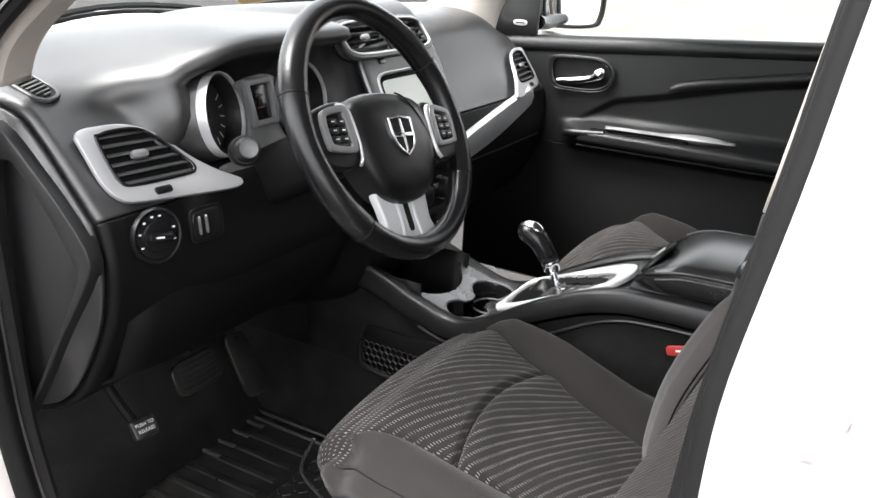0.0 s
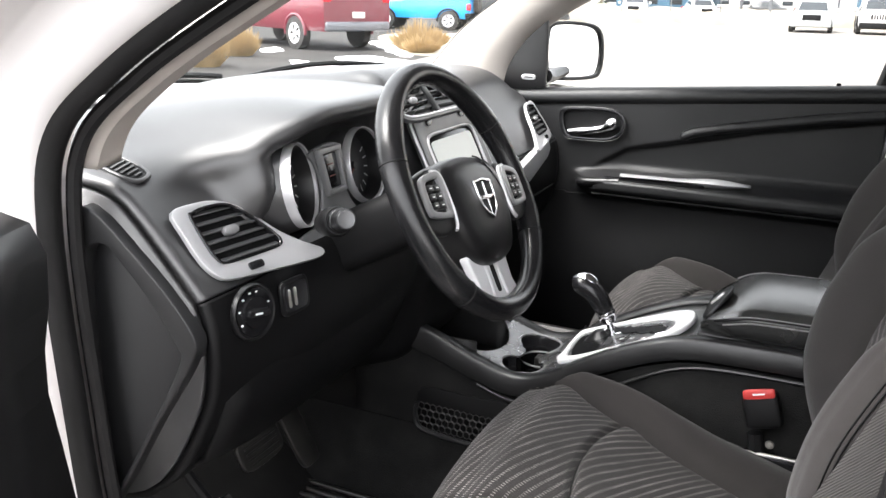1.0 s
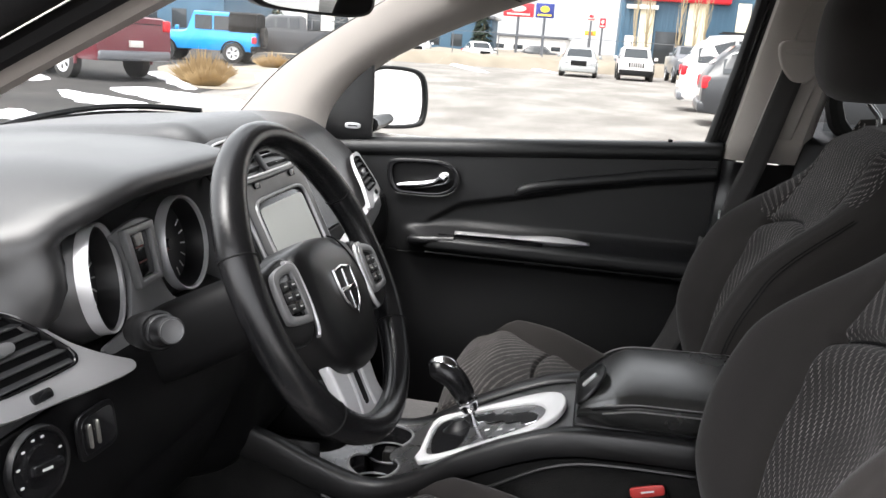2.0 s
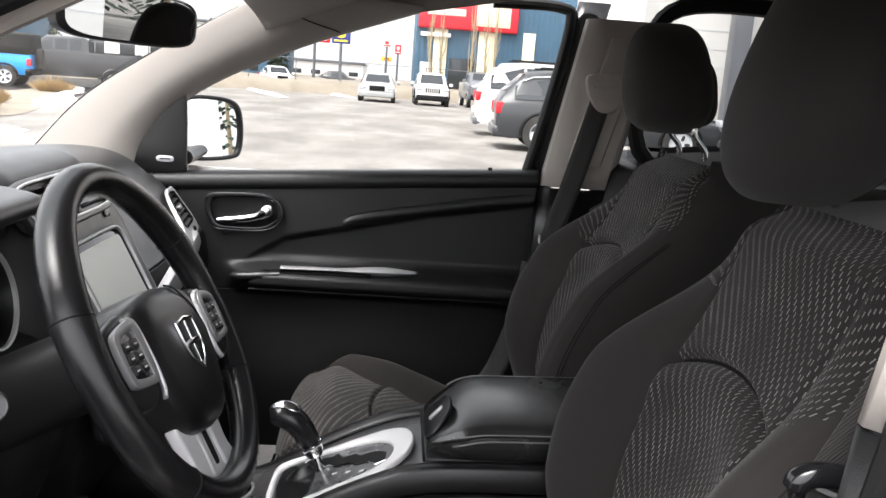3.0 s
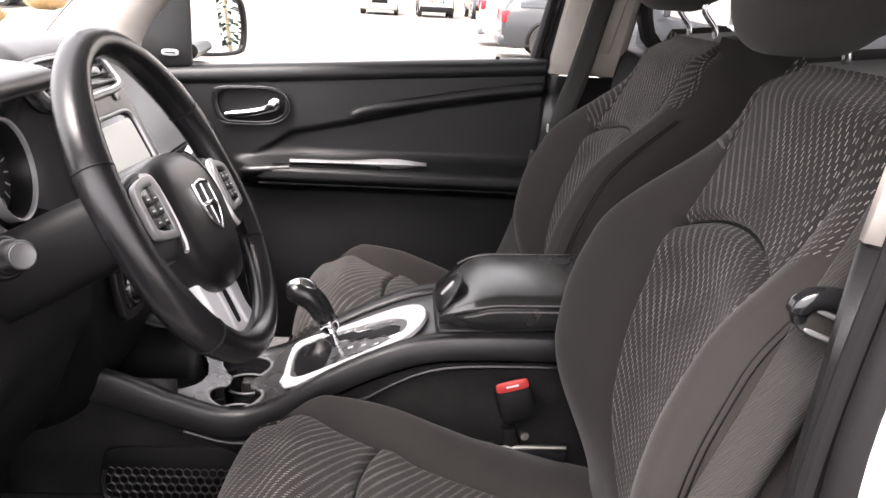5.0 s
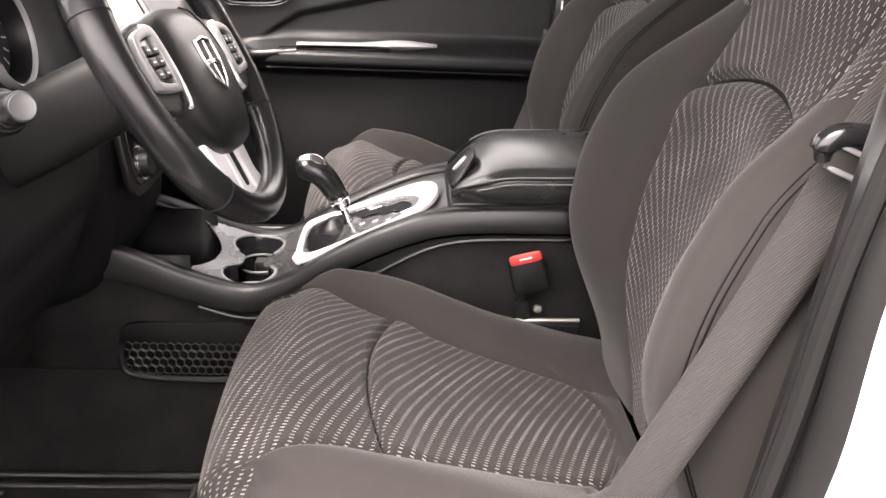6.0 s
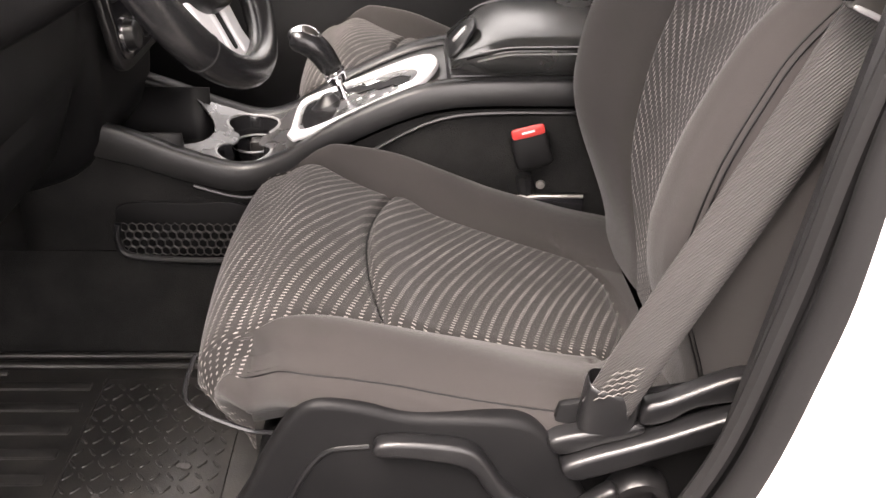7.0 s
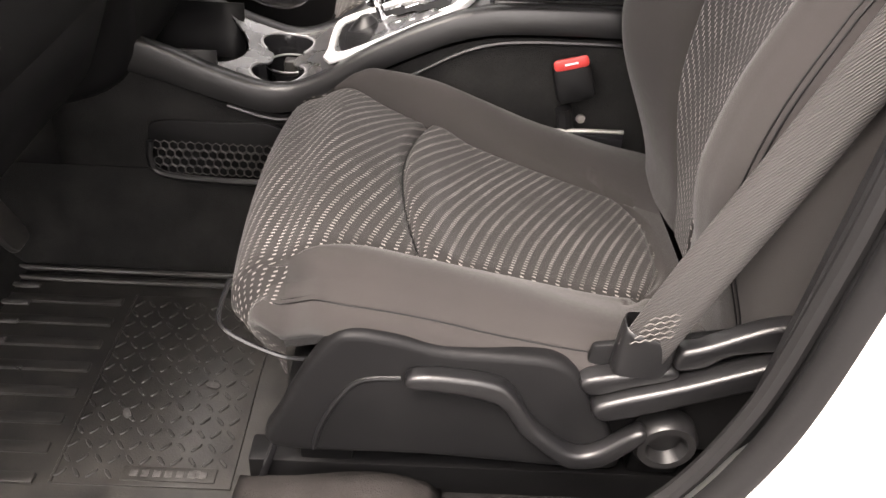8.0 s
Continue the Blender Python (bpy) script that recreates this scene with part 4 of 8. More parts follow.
hub_line = [(float(a), float(b)) for a, b in curve(hub_half + [(-u, w) for u, w in hub_half[-2:0:-1]], 5, True)]
rows = []
for s, h in ((1.0, -0.03), (1.0, -0.004), (0.985, 0.006), (0.93, 0.014), (0.75, 0.020), (0.45, 0.0225), (0.15, 0.0235)):
    rows.append([on_wheel(u * s, (w + 0.03) * s - 0.03, h) for u, w in hub_line])
part("airbag_cover", sheet(rows, closed_v=True, caps=True), BLACK, wheel, "black grained airbag cover")
for s in (-1, 1):
    rows = []
    for k in np.linspace(0, 1, 6):
        u = s * (0.07 + 0.095 * k)
        hw = 0.036 - 0.010 * k
        rows.append([on_wheel(u, -0.015 + b, h) for b, h in ((hw, -0.012), (hw - 0.004, 0.004 - 0.006 * k), (0, 0.009 - 0.006 * k), (-hw + 0.004, 0.004 - 0.006 * k), (-hw, -0.012))])
    part("spoke", sheet(rows), BLACK, wheel, solid=0.006)
    loop = lambda l, k=4: [(float(a), float(b)) for a, b in curve([(s * u, w) for u, w in l][::s], k, True)]
    bz = loop(((0.098, 0.024), (0.138, 0.021), (0.150, 0.008), (0.149, -0.026), (0.140, -0.034), (0.112, -0.037), (0.096, -0.035), (0.092, -0.01)))
    hole = loop(((0.106, 0.013), (0.112, 0.016), (0.134, 0.013), (0.141, 0.006), (0.141, -0.020), (0.135, -0.026), (0.110, -0.029), (0.104, -0.024)))
    tilt = WM @ pose(0, 0, 0.0125, 0, s * 1)
    part("spoke_cover", slab(loop(((0.088, 0.030), (0.14, 0.026), (0.160, 0.008), (0.157, -0.040), (0.130, -0.056), (0.098, -0.054), (0.082, -0.03))), tilt @ pose(0, 0, -0.014), 0.013, 0.005, 3), BLACK, wheel)
    part("spoke_bezel", slab(bz, tilt, 0.007, 0.002, 2, hole), SATIN, wheel, "satin silver spoke trim")
    part("spoke_strip", tube([tuple(tilt @ Vector((s * u, w, 0.003))) for u, w in curve([(0.110, 0.027), (0.094, 0.024), (0.088, 0.008), (0.086, -0.02), (0.089, -0.044), (0.096, -0.054)], 6)], 0.0030, 8, flat=0.8), SILVER, wheel, "bright silver spoke strip")
    pad = part("button_pad", slab(hole, tilt, 0.003, 0.001), GLOSSY, wheel)
    for w in (0.004, -0.0075, -0.019):
        for u in (0.114, 0.131):
            part("button", slab(oval(0.0145, 0.0098, 12, 5), tilt @ pose(s * u, w, 0.002), 0.005, 0.001), BLACK, pad)
            part("printed_bar", slab([(-0.003, -0.0007), (0.003, -0.0007), (0.003, 0.0007), (-0.003, 0.0007)], tilt @ pose(s * u, w, 0.0071), 0.0003, 0), MARK, pad)
part("pad_seam", tube(curve([on_wheel(0.030, 0.046, 0.010), on_wheel(0.036, 0.038, 0.0172), on_wheel(0.052, 0.016, 0.0205), on_wheel(0.068, -0.010, 0.0192), on_wheel(0.080, -0.026, 0.0145)], 5), 0.0012, 6), DARK, wheel)
# lower spoke
low = [(0.0, -0.088), (0.055, -0.086), (0.056, -0.11), (0.053, -0.135), (0.058, -0.155), (0.03, -0.161), (0.0, -0.163)]
low = [(float(a), float(b)) for a, b in curve(low + [(-u, w) for u, w in low[-2:0:-1]], 4, True)]
part("lower_spoke", slab(low[::-1], WM @ pose(0, 0, -0.020), 0.014, 0.004, 3), SILVER_SHINE, wheel, "satin silver lower spoke")
for s in (-1, 1):
    part("spoke_fold", tube([tuple(WM @ Vector((s * u, w, -0.0065))) for u, w in curve([(0.020, -0.098), (0.017, -0.125), (0.020, -0.155)], 5)], 0.005, 8, flat=0.5), SILVER_SHINE, wheel)
part("spoke_slot", slab(oval(0.012, 0.046, 16, 5), WM @ pose(0, -0.126, -0.0065), 0.0015, 0.0005, 1), DARK, wheel)
# badge: a plain shield with a cross
shield = [(-0.027, 0.025), (-0.013, 0.0265), (0.0, 0.0285), (0.013, 0.0265), (0.027, 0.025), (0.0265, 0.002), (0.023, -0.011), (0.014, -0.022), (0.0, -0.031), (-0.014, -0.022), (-0.023, -0.011), (-0.0265, 0.002)]
bm_ = WM @ pose(0, -0.020, 0.0225)
badge = part("badge", slab(shield, bm_, 0.004, 0.001, 2, [(u * 0.85, w * 0.865) for u, w in shield]), CHROME, wheel, "chrome shield badge")
part("badge_field", slab([(u * 0.86, w * 0.87) for u, w in shield], bm_, 0.002, 0), DARK, badge)
part("badge_cross", slab([(-0.0026, -0.024), (0.0026, -0.024), (0.0026, 0.023), (-0.0026, 0.023)], bm_, 0.0035, 0.0006), CHROME, badge)
part("badge_cross", slab([(-0.021, -0.0030), (0.021, -0.0030), (0.021, 0.0030), (-0.021, 0.0030)], bm_, 0.0038, 0.0006), CHROME, badge)


# ------------------------------------------------------------------ front seats
def bump(v, c, w):
    return math.exp(-((v - c) / w) ** 2)


# the cushion's seams from the front (0) to the back (1): half width, height, and the height of the bolster's outer seam
SEAM_WIDTH = curve([(-0.30, 0.192), (0.0, 0.196), (0.05, 0.192), (0.11, 0.181), (0.19, 0.162), (0.31, 0.150), (0.52, 0.132), (0.75, 0.116), (0.86, 0.104), (0.94, 0.090), (1.0, 0.085)], 6)
SEAM_HEIGHT = curve([(-0.30, 0.678), (0.0, 0.684), (0.10, 0.689), (0.19, 0.675), (0.31, 0.654), (0.52, 0.624), (0.77, 0.593), (1.0, 0.572)], 6)
EDGE_HEIGHT = curve([(-0.30, 0.652), (0.0, 0.658), (0.12, 0.672), (0.30, 0.662), (0.45, 0.646), (0.58, 0.634), (0.72, 0.622), (0.85, 0.607), (1.0, 0.594)], 6)
BOLSTER = curve([(-0.30, 0.0), (0.0, 0.004), (0.10, 0.022), (0.16, 0.036), (0.32, 0.044), (0.49, 0.036), (0.67, 0.018), (0.85, 0.006), (1.0, 0.002)], 6)


def cushion_point(s, t, xc):
    """A place on the cushion: s across (-1.5 to 1.5), t from the front edge (0) to the back (1); past the edges it rolls down."""
    tt = max(t, 0.0)
    wide = 0.220 - 0.010 * smooth01(tt, 0.6, 1) - 0.030 * (1 - smooth01(tt, 0.0, 0.20)) ** 2
    w = min(float(np.interp(tt, SEAM_WIDTH[:, 0], SEAM_WIDTH[:, 1])), wide - 0.004)
    a, sg = min(abs(s), 1.0), (1 if s > 0 else -1)
    y = -0.050 - 0.455 * tt + 0.016 * (1 - a ** 2.5) * (1 - smooth01(tt, 0.0, 0.30))
    base = float(np.interp(tt, SEAM_HEIGHT[:, 0], SEAM_HEIGHT[:, 1]))
    edge = float(np.interp(tt, EDGE_HEIGHT[:, 0], EDGE_HEIGHT[:, 1]))
    if a <= 0.6:
        x = s / 0.6 * w
        z = base + (0.012 - 0.010 * smooth01(tt, 0.15, 0.45)) * (1 - (a / 0.6) ** 2)
    else:
        k = (a - 0.6) / 0.4
        x = sg * (w + (wide - w) * k)
        puff = float(np.interp(tt, BOLSTER[:, 0], BOLSTER[:, 1])) * (1.0 if s > 0 else 0.38)  # the door side is worn flatter
        z = base + (edge - base) * smooth01(k, 0.0, 0.9) + puff * math.sin(min(k * 1.05, 1) * math.pi) ** 0.8
    groove = 1 if t < 0.92 else 0
    z -= 0.008 * bump(a, 0.6, 0.016) * groove
    arc = 0.25 + 0.06 * (s / 0.6) ** 2
    if a < 0.6:
        z -= 0.014 * bump(t, arc, 0.009) - 0.008 * bump(t, arc + 0.045, 0.05)
    if a < 0.7:
        z -= 0.008 * bump(t, 0.935 - 0.075 * (a / 0.6) ** 4, 0.012)
    z -= 0.014 * (1 - smooth01(tt, 0.0, 0.14)) ** 2
    over, front = max(abs(s) - 1.0, 0) / 0.5, max(-t, 0) / 0.30
    r, h = max(over, front), math.hypot(over, front)
    if r > 0:
        out = 0.034 * math.sin(min(r * 1.7, 1) * math.pi / 2) - 0.034 * smooth01(r, 0.58, 1.0)
        x += sg * out * over / h
        y += (1.08 + 0.25 * (1 - a * a)) * out * front / h
        z -= (0.085 + 0.04 * front / h - 0.09 * front * over / (h * h)) * r ** 1.55
        if over > 0:
            z -= 0.005 * bump(over, 0.16, 0.06)
    return (xc + x, y, z)


SS = np.concatenate([np.linspace(-1.5, -1.0, 9)[:-1], np.linspace(-1.0, -0.6, 15)[:-1], np.linspace(-0.6, 0.6, 61), np.linspace(0.6, 1.0, 15)[1:], np.linspace(1.0, 1.5, 9)[1:]])
TS = np.concatenate([np.linspace(-0.30, 0.0, 13)[:-1], np.linspace(0.0, 1.0, 170)])


SPINE = curve([(0.56, -0.515), (0.60, -0.507), (0.68, -0.500), (0.76, -0.501), (0.88, -0.517), (1.01, -0.572), (1.12, -0.612), (1.24, -0.650)], 6)


def back_point(s, t, xc, tilt):
    """A place on the backrest: s across the front (-1 to 1) and on round the sides; t from the hips (0) to the shoulders (1)."""
    z = 0.60 + 0.615 * t
    y = float(np.interp(z, SPINE[:, 0], SPINE[:, 1])) - tilt * (z - 0.62)
    a, sg = abs(s), (1 if s > 0 else -1)
    wide = 0.222 + 0.038 * bump(t, 0.45, 0.34) - 0.024 * smooth01(t, 0.55, 0.95) - 0.045 * smooth01(t, 0.86, 1.0) ** 2
    w = 0.035 + 0.070 * smooth01(t, 0.02, 0.30) + 0.030 * smooth01(t, 0.30, 0.70)
    w = min(w, wide - 0.03)
    wing = (1 - smooth01(t, 0.57, 0.89)) * (0.34 + 0.66 * smooth01(t, 0.0, 0.33))
    if a <= 0.6:
        x, d = s / 0.6 * w, 0.012 * (a / 0.6) ** 2 * wing - 0.006 * (1 - wing) * (a / 0.6) ** 2
    elif a <= 1.0:
        k = (a - 0.6) / 0.4
        x = sg * (w + (wide - 0.022 - w) * k)
        d = 0.012 * wing + 0.062 * wing * math.sin(min(k * 1.15, 1) * math.pi / 2) ** 1.2 - (1 - wing) * (0.006 + 0.02 * k * k) - 0.012 * smooth01(k, 0.75, 1) * wing
    else:
        k = (a - 1.0) / 0.5
        x = sg * (wide - 0.022 + 0.024 * math.sin(min(k * 2.2, 1) * math.pi / 2) - 0.02 * smooth01(k, 0.6, 1.0))
        d = 0.062 * wing - 0.026 * (1 - wing) - (0.15 + 0.02 * wing) * k ** 1.3
    d -= 0.009 * bump(a, 0.6, 0.022) * (0.25 + 0.75 * wing)
    if a > 1.0:
        d -= 0.004 * bump(a, 1.06, 0.012)
    arc = 0.70 - 0.055 * (s / 0.6) ** 2
    if a < 0.62:
        d -= 0.017 * bump(t, arc, 0.010) - 0.009 * bump(t, arc - 0.05, 0.05)
    top = smooth01(t, 0.90, 1.0)
    d -= 0.035 * top * top if a <= 1.0 else 0.0
    z += 0.0 if a <= 1 else 0.01 * top
    return (xc + x, y + d, z + 0.25 * d)


BT = np.concatenate([np.linspace(-0.04, 0.9, 170), np.linspace(0.9, 1.0, 20)[1:]])


def along(row):
    """The length run along a line of points."""
    return np.concatenate([[0.0], np.cumsum(np.linalg.norm(np.diff(row, axis=0), axis=1))])


def seat_map(grid, cushion):
    """Cloth coordinates in metres, measured over the surface from the seat's middle line."""
    nu, nv = grid.shape[:2]
    m = np.zeros((nu, nv, 2))
    for i in range(nu):
        m[i, :, 1] = along(grid[i][::-1])[::-1] - 0.505 if cushion else along(grid[i])
    for j in range(nv):
        run = along(grid[:, j])
        m[:, j, 0] = run - run[nu // 2]
    return m


def split(grid, uv, name, mat_, parent, keep, label=""):
    part(name, sheet(grid, uv=uv, keep=keep), mat_, parent, label, smooth=80)


def headrest(xc, yc, zc, label, tall=0.118, wide=0.268, spread=0.062, back=0.0, lean=0.01, bend=0.026):
    """A padded head restraint: broad in the middle, drawn in below, leaning forward, on two bent posts."""
    hr = thing("head_restraint", (xc, yc - 0.05, zc - 0.13), label, "head restraint", "head restraints")
    rows = []
    for k in np.linspace(-1, 1, 30):
        q = math.sin(k * math.pi / 2)
        f = max(max(1 - abs(q) ** 4.2, 0.0) ** 0.45, 0.02)
        draw = 1.0 - 0.12 * smooth01(-q, 0.1, 1.0) - 0.27 * smooth01(q, -0.4, 1.0)
        ring = []
        for u, v in oval(1, 1, 44, 2.9):
            deep = 0.135 - 0.020 * smooth01(q, -0.2, 1.0)
            ring.append((xc + wide * u * (0.5 + 0.5 * f) * (0.3 + 0.7 * f) * draw, yc + deep * v * (0.25 + 0.75 * f) + lean * q - 0.07 * u * u, zc + tall * q + 0.010 * q))
        rows.append(ring)
    part("cushion", sheet(rows, closed_v=True, caps=True), CLOTH, hr, "charcoal cloth pad", smooth=80)
    shell_rows = []
    for k in np.linspace(-1, 1, 18):
        q = math.sin(k * math.pi / 2)
        f = max(max(1 - abs(q) ** 3.2, 0.0) ** 0.5, 0.02)
        shell_rows.append([(xc + wide * 0.80 * u * (0.4 + 0.6 * f), yc - 0.040 + 0.085 * v * (0.3 + 0.7 * f) + lean * q - 0.05 * u * u, zc - 0.22 * tall + tall * 0.70 * q) for u, v in oval(1, 1, 36, 2.6)])
    part("rear_pad", sheet(shell_rows, closed_v=True, caps=True), CLOTH, hr, "charcoal cloth back half", smooth=80)
    for sg in (-1, 1):
        px = xc + sg * spread
        yb, zb = yc - 0.062 - back, zc - tall
        part("post", tube(curve([(px, yb + bend, zb + 0.020), (px, yb + bend, zb - 0.004), (px, yb + 0.75 * bend, zb - 0.016), (px, yb + 0.15 * bend, zb - 0.034), (px, yb, zb - 0.048), (px, yb - 0.004, zb - 0.095)], 6), 0.0056, 12), CHROME, hr, "polished steel post")
        part("guide", slab(oval(0.05, 0.028, 20, 3.5), place((px, yc - 0.062 - back, zc - tall - 0.080), (1, 0, 0), (0, 0.95, -0.3)), 0.012, 0.003), BLACK, hr)
    return hr


def seat(xc, dy, tilt, label, driver):
    """A front seat: cushion, backrest, side shields, rails."""
    ob = thing("car_seat", (xc, -0.3 + dy, 0.352), label, "car seat", "front seats")
    off = np.array([0, dy, 0])
    cg = np.array([[cushion_point(s, t, xc) for t in TS] for s in SS]) + off
    cuv = seat_map(cg, True)
    mid = lambda i: abs(SS[i] + SS[i + 1]) / 2 < 0.6
    arc_of = lambda i: 0.25 + 0.06 * (SS[i] / 0.6) ** 2
    wrap = lambda i, j: not mid(i) and abs(SS[i]) < 1.14 and TS[j] < 0.03 - 0.10 * max(abs(SS[i]) - 0.85, 0)
    in_panel = lambda i, j: mid(i) and TS[j] < 0.935 - 0.075 * (abs(SS[i]) / 0.6) ** 4
    split(cg, cuv, "cushion_front_panel", STITCHED, ob, lambda i, j: (mid(i) and TS[j] < arc_of(i)) or wrap(i, j), "charcoal cloth with rows of light stitches")
    split(cg, cuv, "cushion_centre_panel", STITCHED, ob, lambda i, j: in_panel(i, j) and TS[j] >= arc_of(i), "charcoal cloth with rows of light stitches")
    split(cg, cuv, "cushion_rear_band", CLOTH, ob, lambda i, j: mid(i) and not in_panel(i, j), "plain charcoal cloth band")
    split(cg, cuv, "cushion_bolster", CLOTH, ob, lambda i, j: not mid(i) and SS[i] < 0 and not wrap(i, j), "plain charcoal cloth bolster")
    split(cg, cuv, "cushion_bolster", CLOTH, ob, lambda i, j: not mid(i) and SS[i] > 0 and not wrap(i, j), "plain charcoal cloth bolster")
    for sgn in (-1, 1):
        k = [i for i in range(len(SS)) if abs(abs(SS[i]) - 0.6) < 1e-6 and SS[i] * sgn > 0][0]
        part("piping", tube(cg[k][9:162] + np.array([0, 0, 0.0015]), 0.0014, 6), CLOTH, ob)
    # dark cord in the cushion seam stands in for the crease's shade
    part("seam", tube([tuple(np.array(cushion_point(s, 0.25 + 0.06 * (s / 0.6) ** 2, xc)) + off) for s in np.linspace(-0.6, 0.6, 40)], 0.0020, 6), DARK, ob, "curved seam, its crease shade drawn as a dark cord")
    # double stitch lines, dark because the stitches' shadow is put into their colour
    for sgn in (-1, 1):
        for sv in (1.075, 1.115):
            part("stitching", tube([tuple(np.array(cushion_point(sgn * sv, t, xc)) + off + np.array([0.0005 * sgn, 0, 0.0004])) for t in np.linspace(-0.02, 0.99, 50)], 0.0010, 5), DARK, ob)
    bg_ = np.array([[back_point(s, t, xc, tilt) for t in BT] for s in SS]) + off
    for sgn in (-1, 1):
        for sv in (1.055, 1.085):
            part("stitching", tube([tuple(np.array(back_point(sgn * sv, t, xc, tilt)) + off + np.array([0.0004 * sgn, 0.0006, 0])) for t in np.linspace(0.06, 0.78, 40)], 0.0009, 5), DARK, ob)
    buv = seat_map(bg_, False)
    barc = lambda i: 0.70 - 0.055 * (SS[i] / 0.6) ** 2
    # likewise on the backrest: crease shade drawn as a dark cord
    part("seam", tube([tuple(np.array(back_point(s, 0.70 - 0.055 * (s / 0.6) ** 2, xc, tilt)) + off + np.array([0, 0.0008, 0])) for s in np.linspace(-0.6, 0.6, 40)], 0.0030, 6), DARK, ob, "curved seam, its crease shade drawn as a dark cord")
    split(bg_, buv, "backrest_centre_panel", STITCHED_BACK, ob, lambda i, j: mid(i) and BT[j] < barc(i), "charcoal cloth with rows of light stitches")
    outer = -1 if driver else 1
    flare = lambda i, j: not mid(i) and abs(SS[i]) < 1.02 and BT[j] > (0.65 + 0.10 * (abs(SS[i]) - 0.6) / 0.4 if SS[i] * outer > 0 else 0.80)
    split(bg_, buv, "backrest_upper_panel", STITCHED_BACK, ob, lambda i, j: (mid(i) and BT[j] >= barc(i)) or flare(i, j), "charcoal cloth with rows of light stitches")
    for sgn in (-1, 1):
        split(bg_, buv, "backrest_bolster", CLOTH, ob, lambda i, j: not mid(i) and SS[i] * sgn > 0 and not flare(i, j), "plain charcoal cloth bolster")
    back = np.stack([bg_[0], bg_[len(SS) // 2] * [1, 0, 0] + bg_[0] * [0, 1, 1] + [0, -0.015, 0], bg_[-1]])
    part("backrest_rear", sheet(back), CLOTH, ob, smooth=80)
    part("backrest_top", sheet(np.stack([bg_[:, -1], bg_[:, -1] * [1, 0, 1] + back[1][-1] * [0, 0.75, 0] + bg_[:, -1] * [0, 0.25, 0] + [0, 0, 0.012], bg_[:, -1] * [1, 0, 1] + [0, back[1][-1][1], -0.01]])), CLOTH, ob, smooth=80)
    part("cushion_base", box((xc - 0.22, -0.50 + dy, 0.46), (xc + 0.20, -0.05 + dy, 0.54), 0.03, 3), DARK, ob)
    for s in (-1, 1):
        part("rail", box((xc + s * 0.19 - 0.02, -0.56 + dy, 0.353), (xc + s * 0.19 + 0.02, 0.0 + dy, 0.40), 0.004), DARK, ob)
        part("leg", box((xc + s * 0.19 - 0.014, -0.12 + dy, 0.395), (xc + s * 0.19 + 0.014, -0.06 + dy, 0.47), 0.004), DARK, ob)
        part("leg", box((xc + s * 0.19 - 0.014, -0.50 + dy, 0.395), (xc + s * 0.19 + 0.014, -0.44 + dy, 0.47), 0.004), DARK, ob)
    part("front_wire", tube(curve([(xc - 0.215, -0.09 + dy, 0.566), (xc - 0.215, -0.049 + dy, 0.570), (xc - 0.213, 0.001 + dy, 0.596), (xc - 0.210, 0.010 + dy, 0.618), (xc - 0.200, -0.002 + dy, 0.655)], 6), 0.0026, 6), GLOSSY, ob, "thin black cover wire")
    # side shield on the door side
    sd = -1 if driver else 1
    sx = xc + sd * 0.236
    sm_ = place((sx, -0.30 + dy, 0.53), (0, -1, 0), (0, 0, 1)) if sd < 0 else place((sx, -0.30 + dy, 0.53), (0, 1, 0), (0, 0, 1))
    flip = 1 if sd < 0 else -1
    shape = [(-0.257, -0.048), (-0.245, 0.01), (-0.219, 0.066), (-0.195, 0.102), (-0.172, 0.115), (-0.13, 0.110), (-0.085, 0.098), (-0.02, 0.095), (0.022, 0.091), (0.049, 0.073), (0.072, 0.032), (0.095, -0.01), (0.108, -0.058), (0.05, -0.062), (-0.10, -0.052)]
    o = [(float(a) * flip, float(b)) for a, b in curve(shape, 4, True)]
    shield_ = part("side_shield", slab(o if flip > 0 else o[::-1], sm_, 0.026, 0.009, 3), SHIELD, ob, "black plastic seat side shield")
    part("hinge_plate", slab([(0.03 * flip, -0.05), (0.25 * flip, -0.04), (0.27 * flip, 0.14), (0.06 * flip, 0.10)][::flip], sm_, 0.010, 0.004), DARK, ob)
    if driver:
        loop = lambda pts, k=4: [(float(a), float(b)) for a, b in curve(pts, k, True)]
        part("shield_ridge", tube([tuple(sm_ @ Vector((u, w, 0.025))) for u, w in curve([(-0.214, -0.045), (-0.205, -0.01), (-0.186, 0.030), (-0.164, 0.056), (-0.125, 0.062)], 6)], 0.0035, 8), BLACK, shield_)
        lever = [(-0.121, 0.070), (-0.113, 0.079), (-0.085, 0.081), (-0.034, 0.074), (-0.012, 0.056), (0.012, 0.016), (0.050, -0.018), (0.076, -0.016), (0.105, 0.010), (0.120, 0.016), (0.122, 0.0), (0.088, -0.036), (0.058, -0.043), (0.038, -0.034), (-0.006, 0.010), (-0.030, 0.046), (-0.084, 0.059), (-0.115, 0.062)]
        part("cover_strap", tube([(xc - 0.214, -0.040, 0.470), (xc - 0.216, -0.036, 0.440), (xc - 0.214, -0.024, 0.400), (xc - 0.212, -0.014, 0.365)], 0.0045, 8, flat=0.5), GLOSSY, ob, "black cover strap")
        part("height_lever", slab(loop(lever, 3), sm_ @ pose(0, 0, 0.024), 0.020, 0.0055, 3), BLACK, ob, "black plastic height lever")
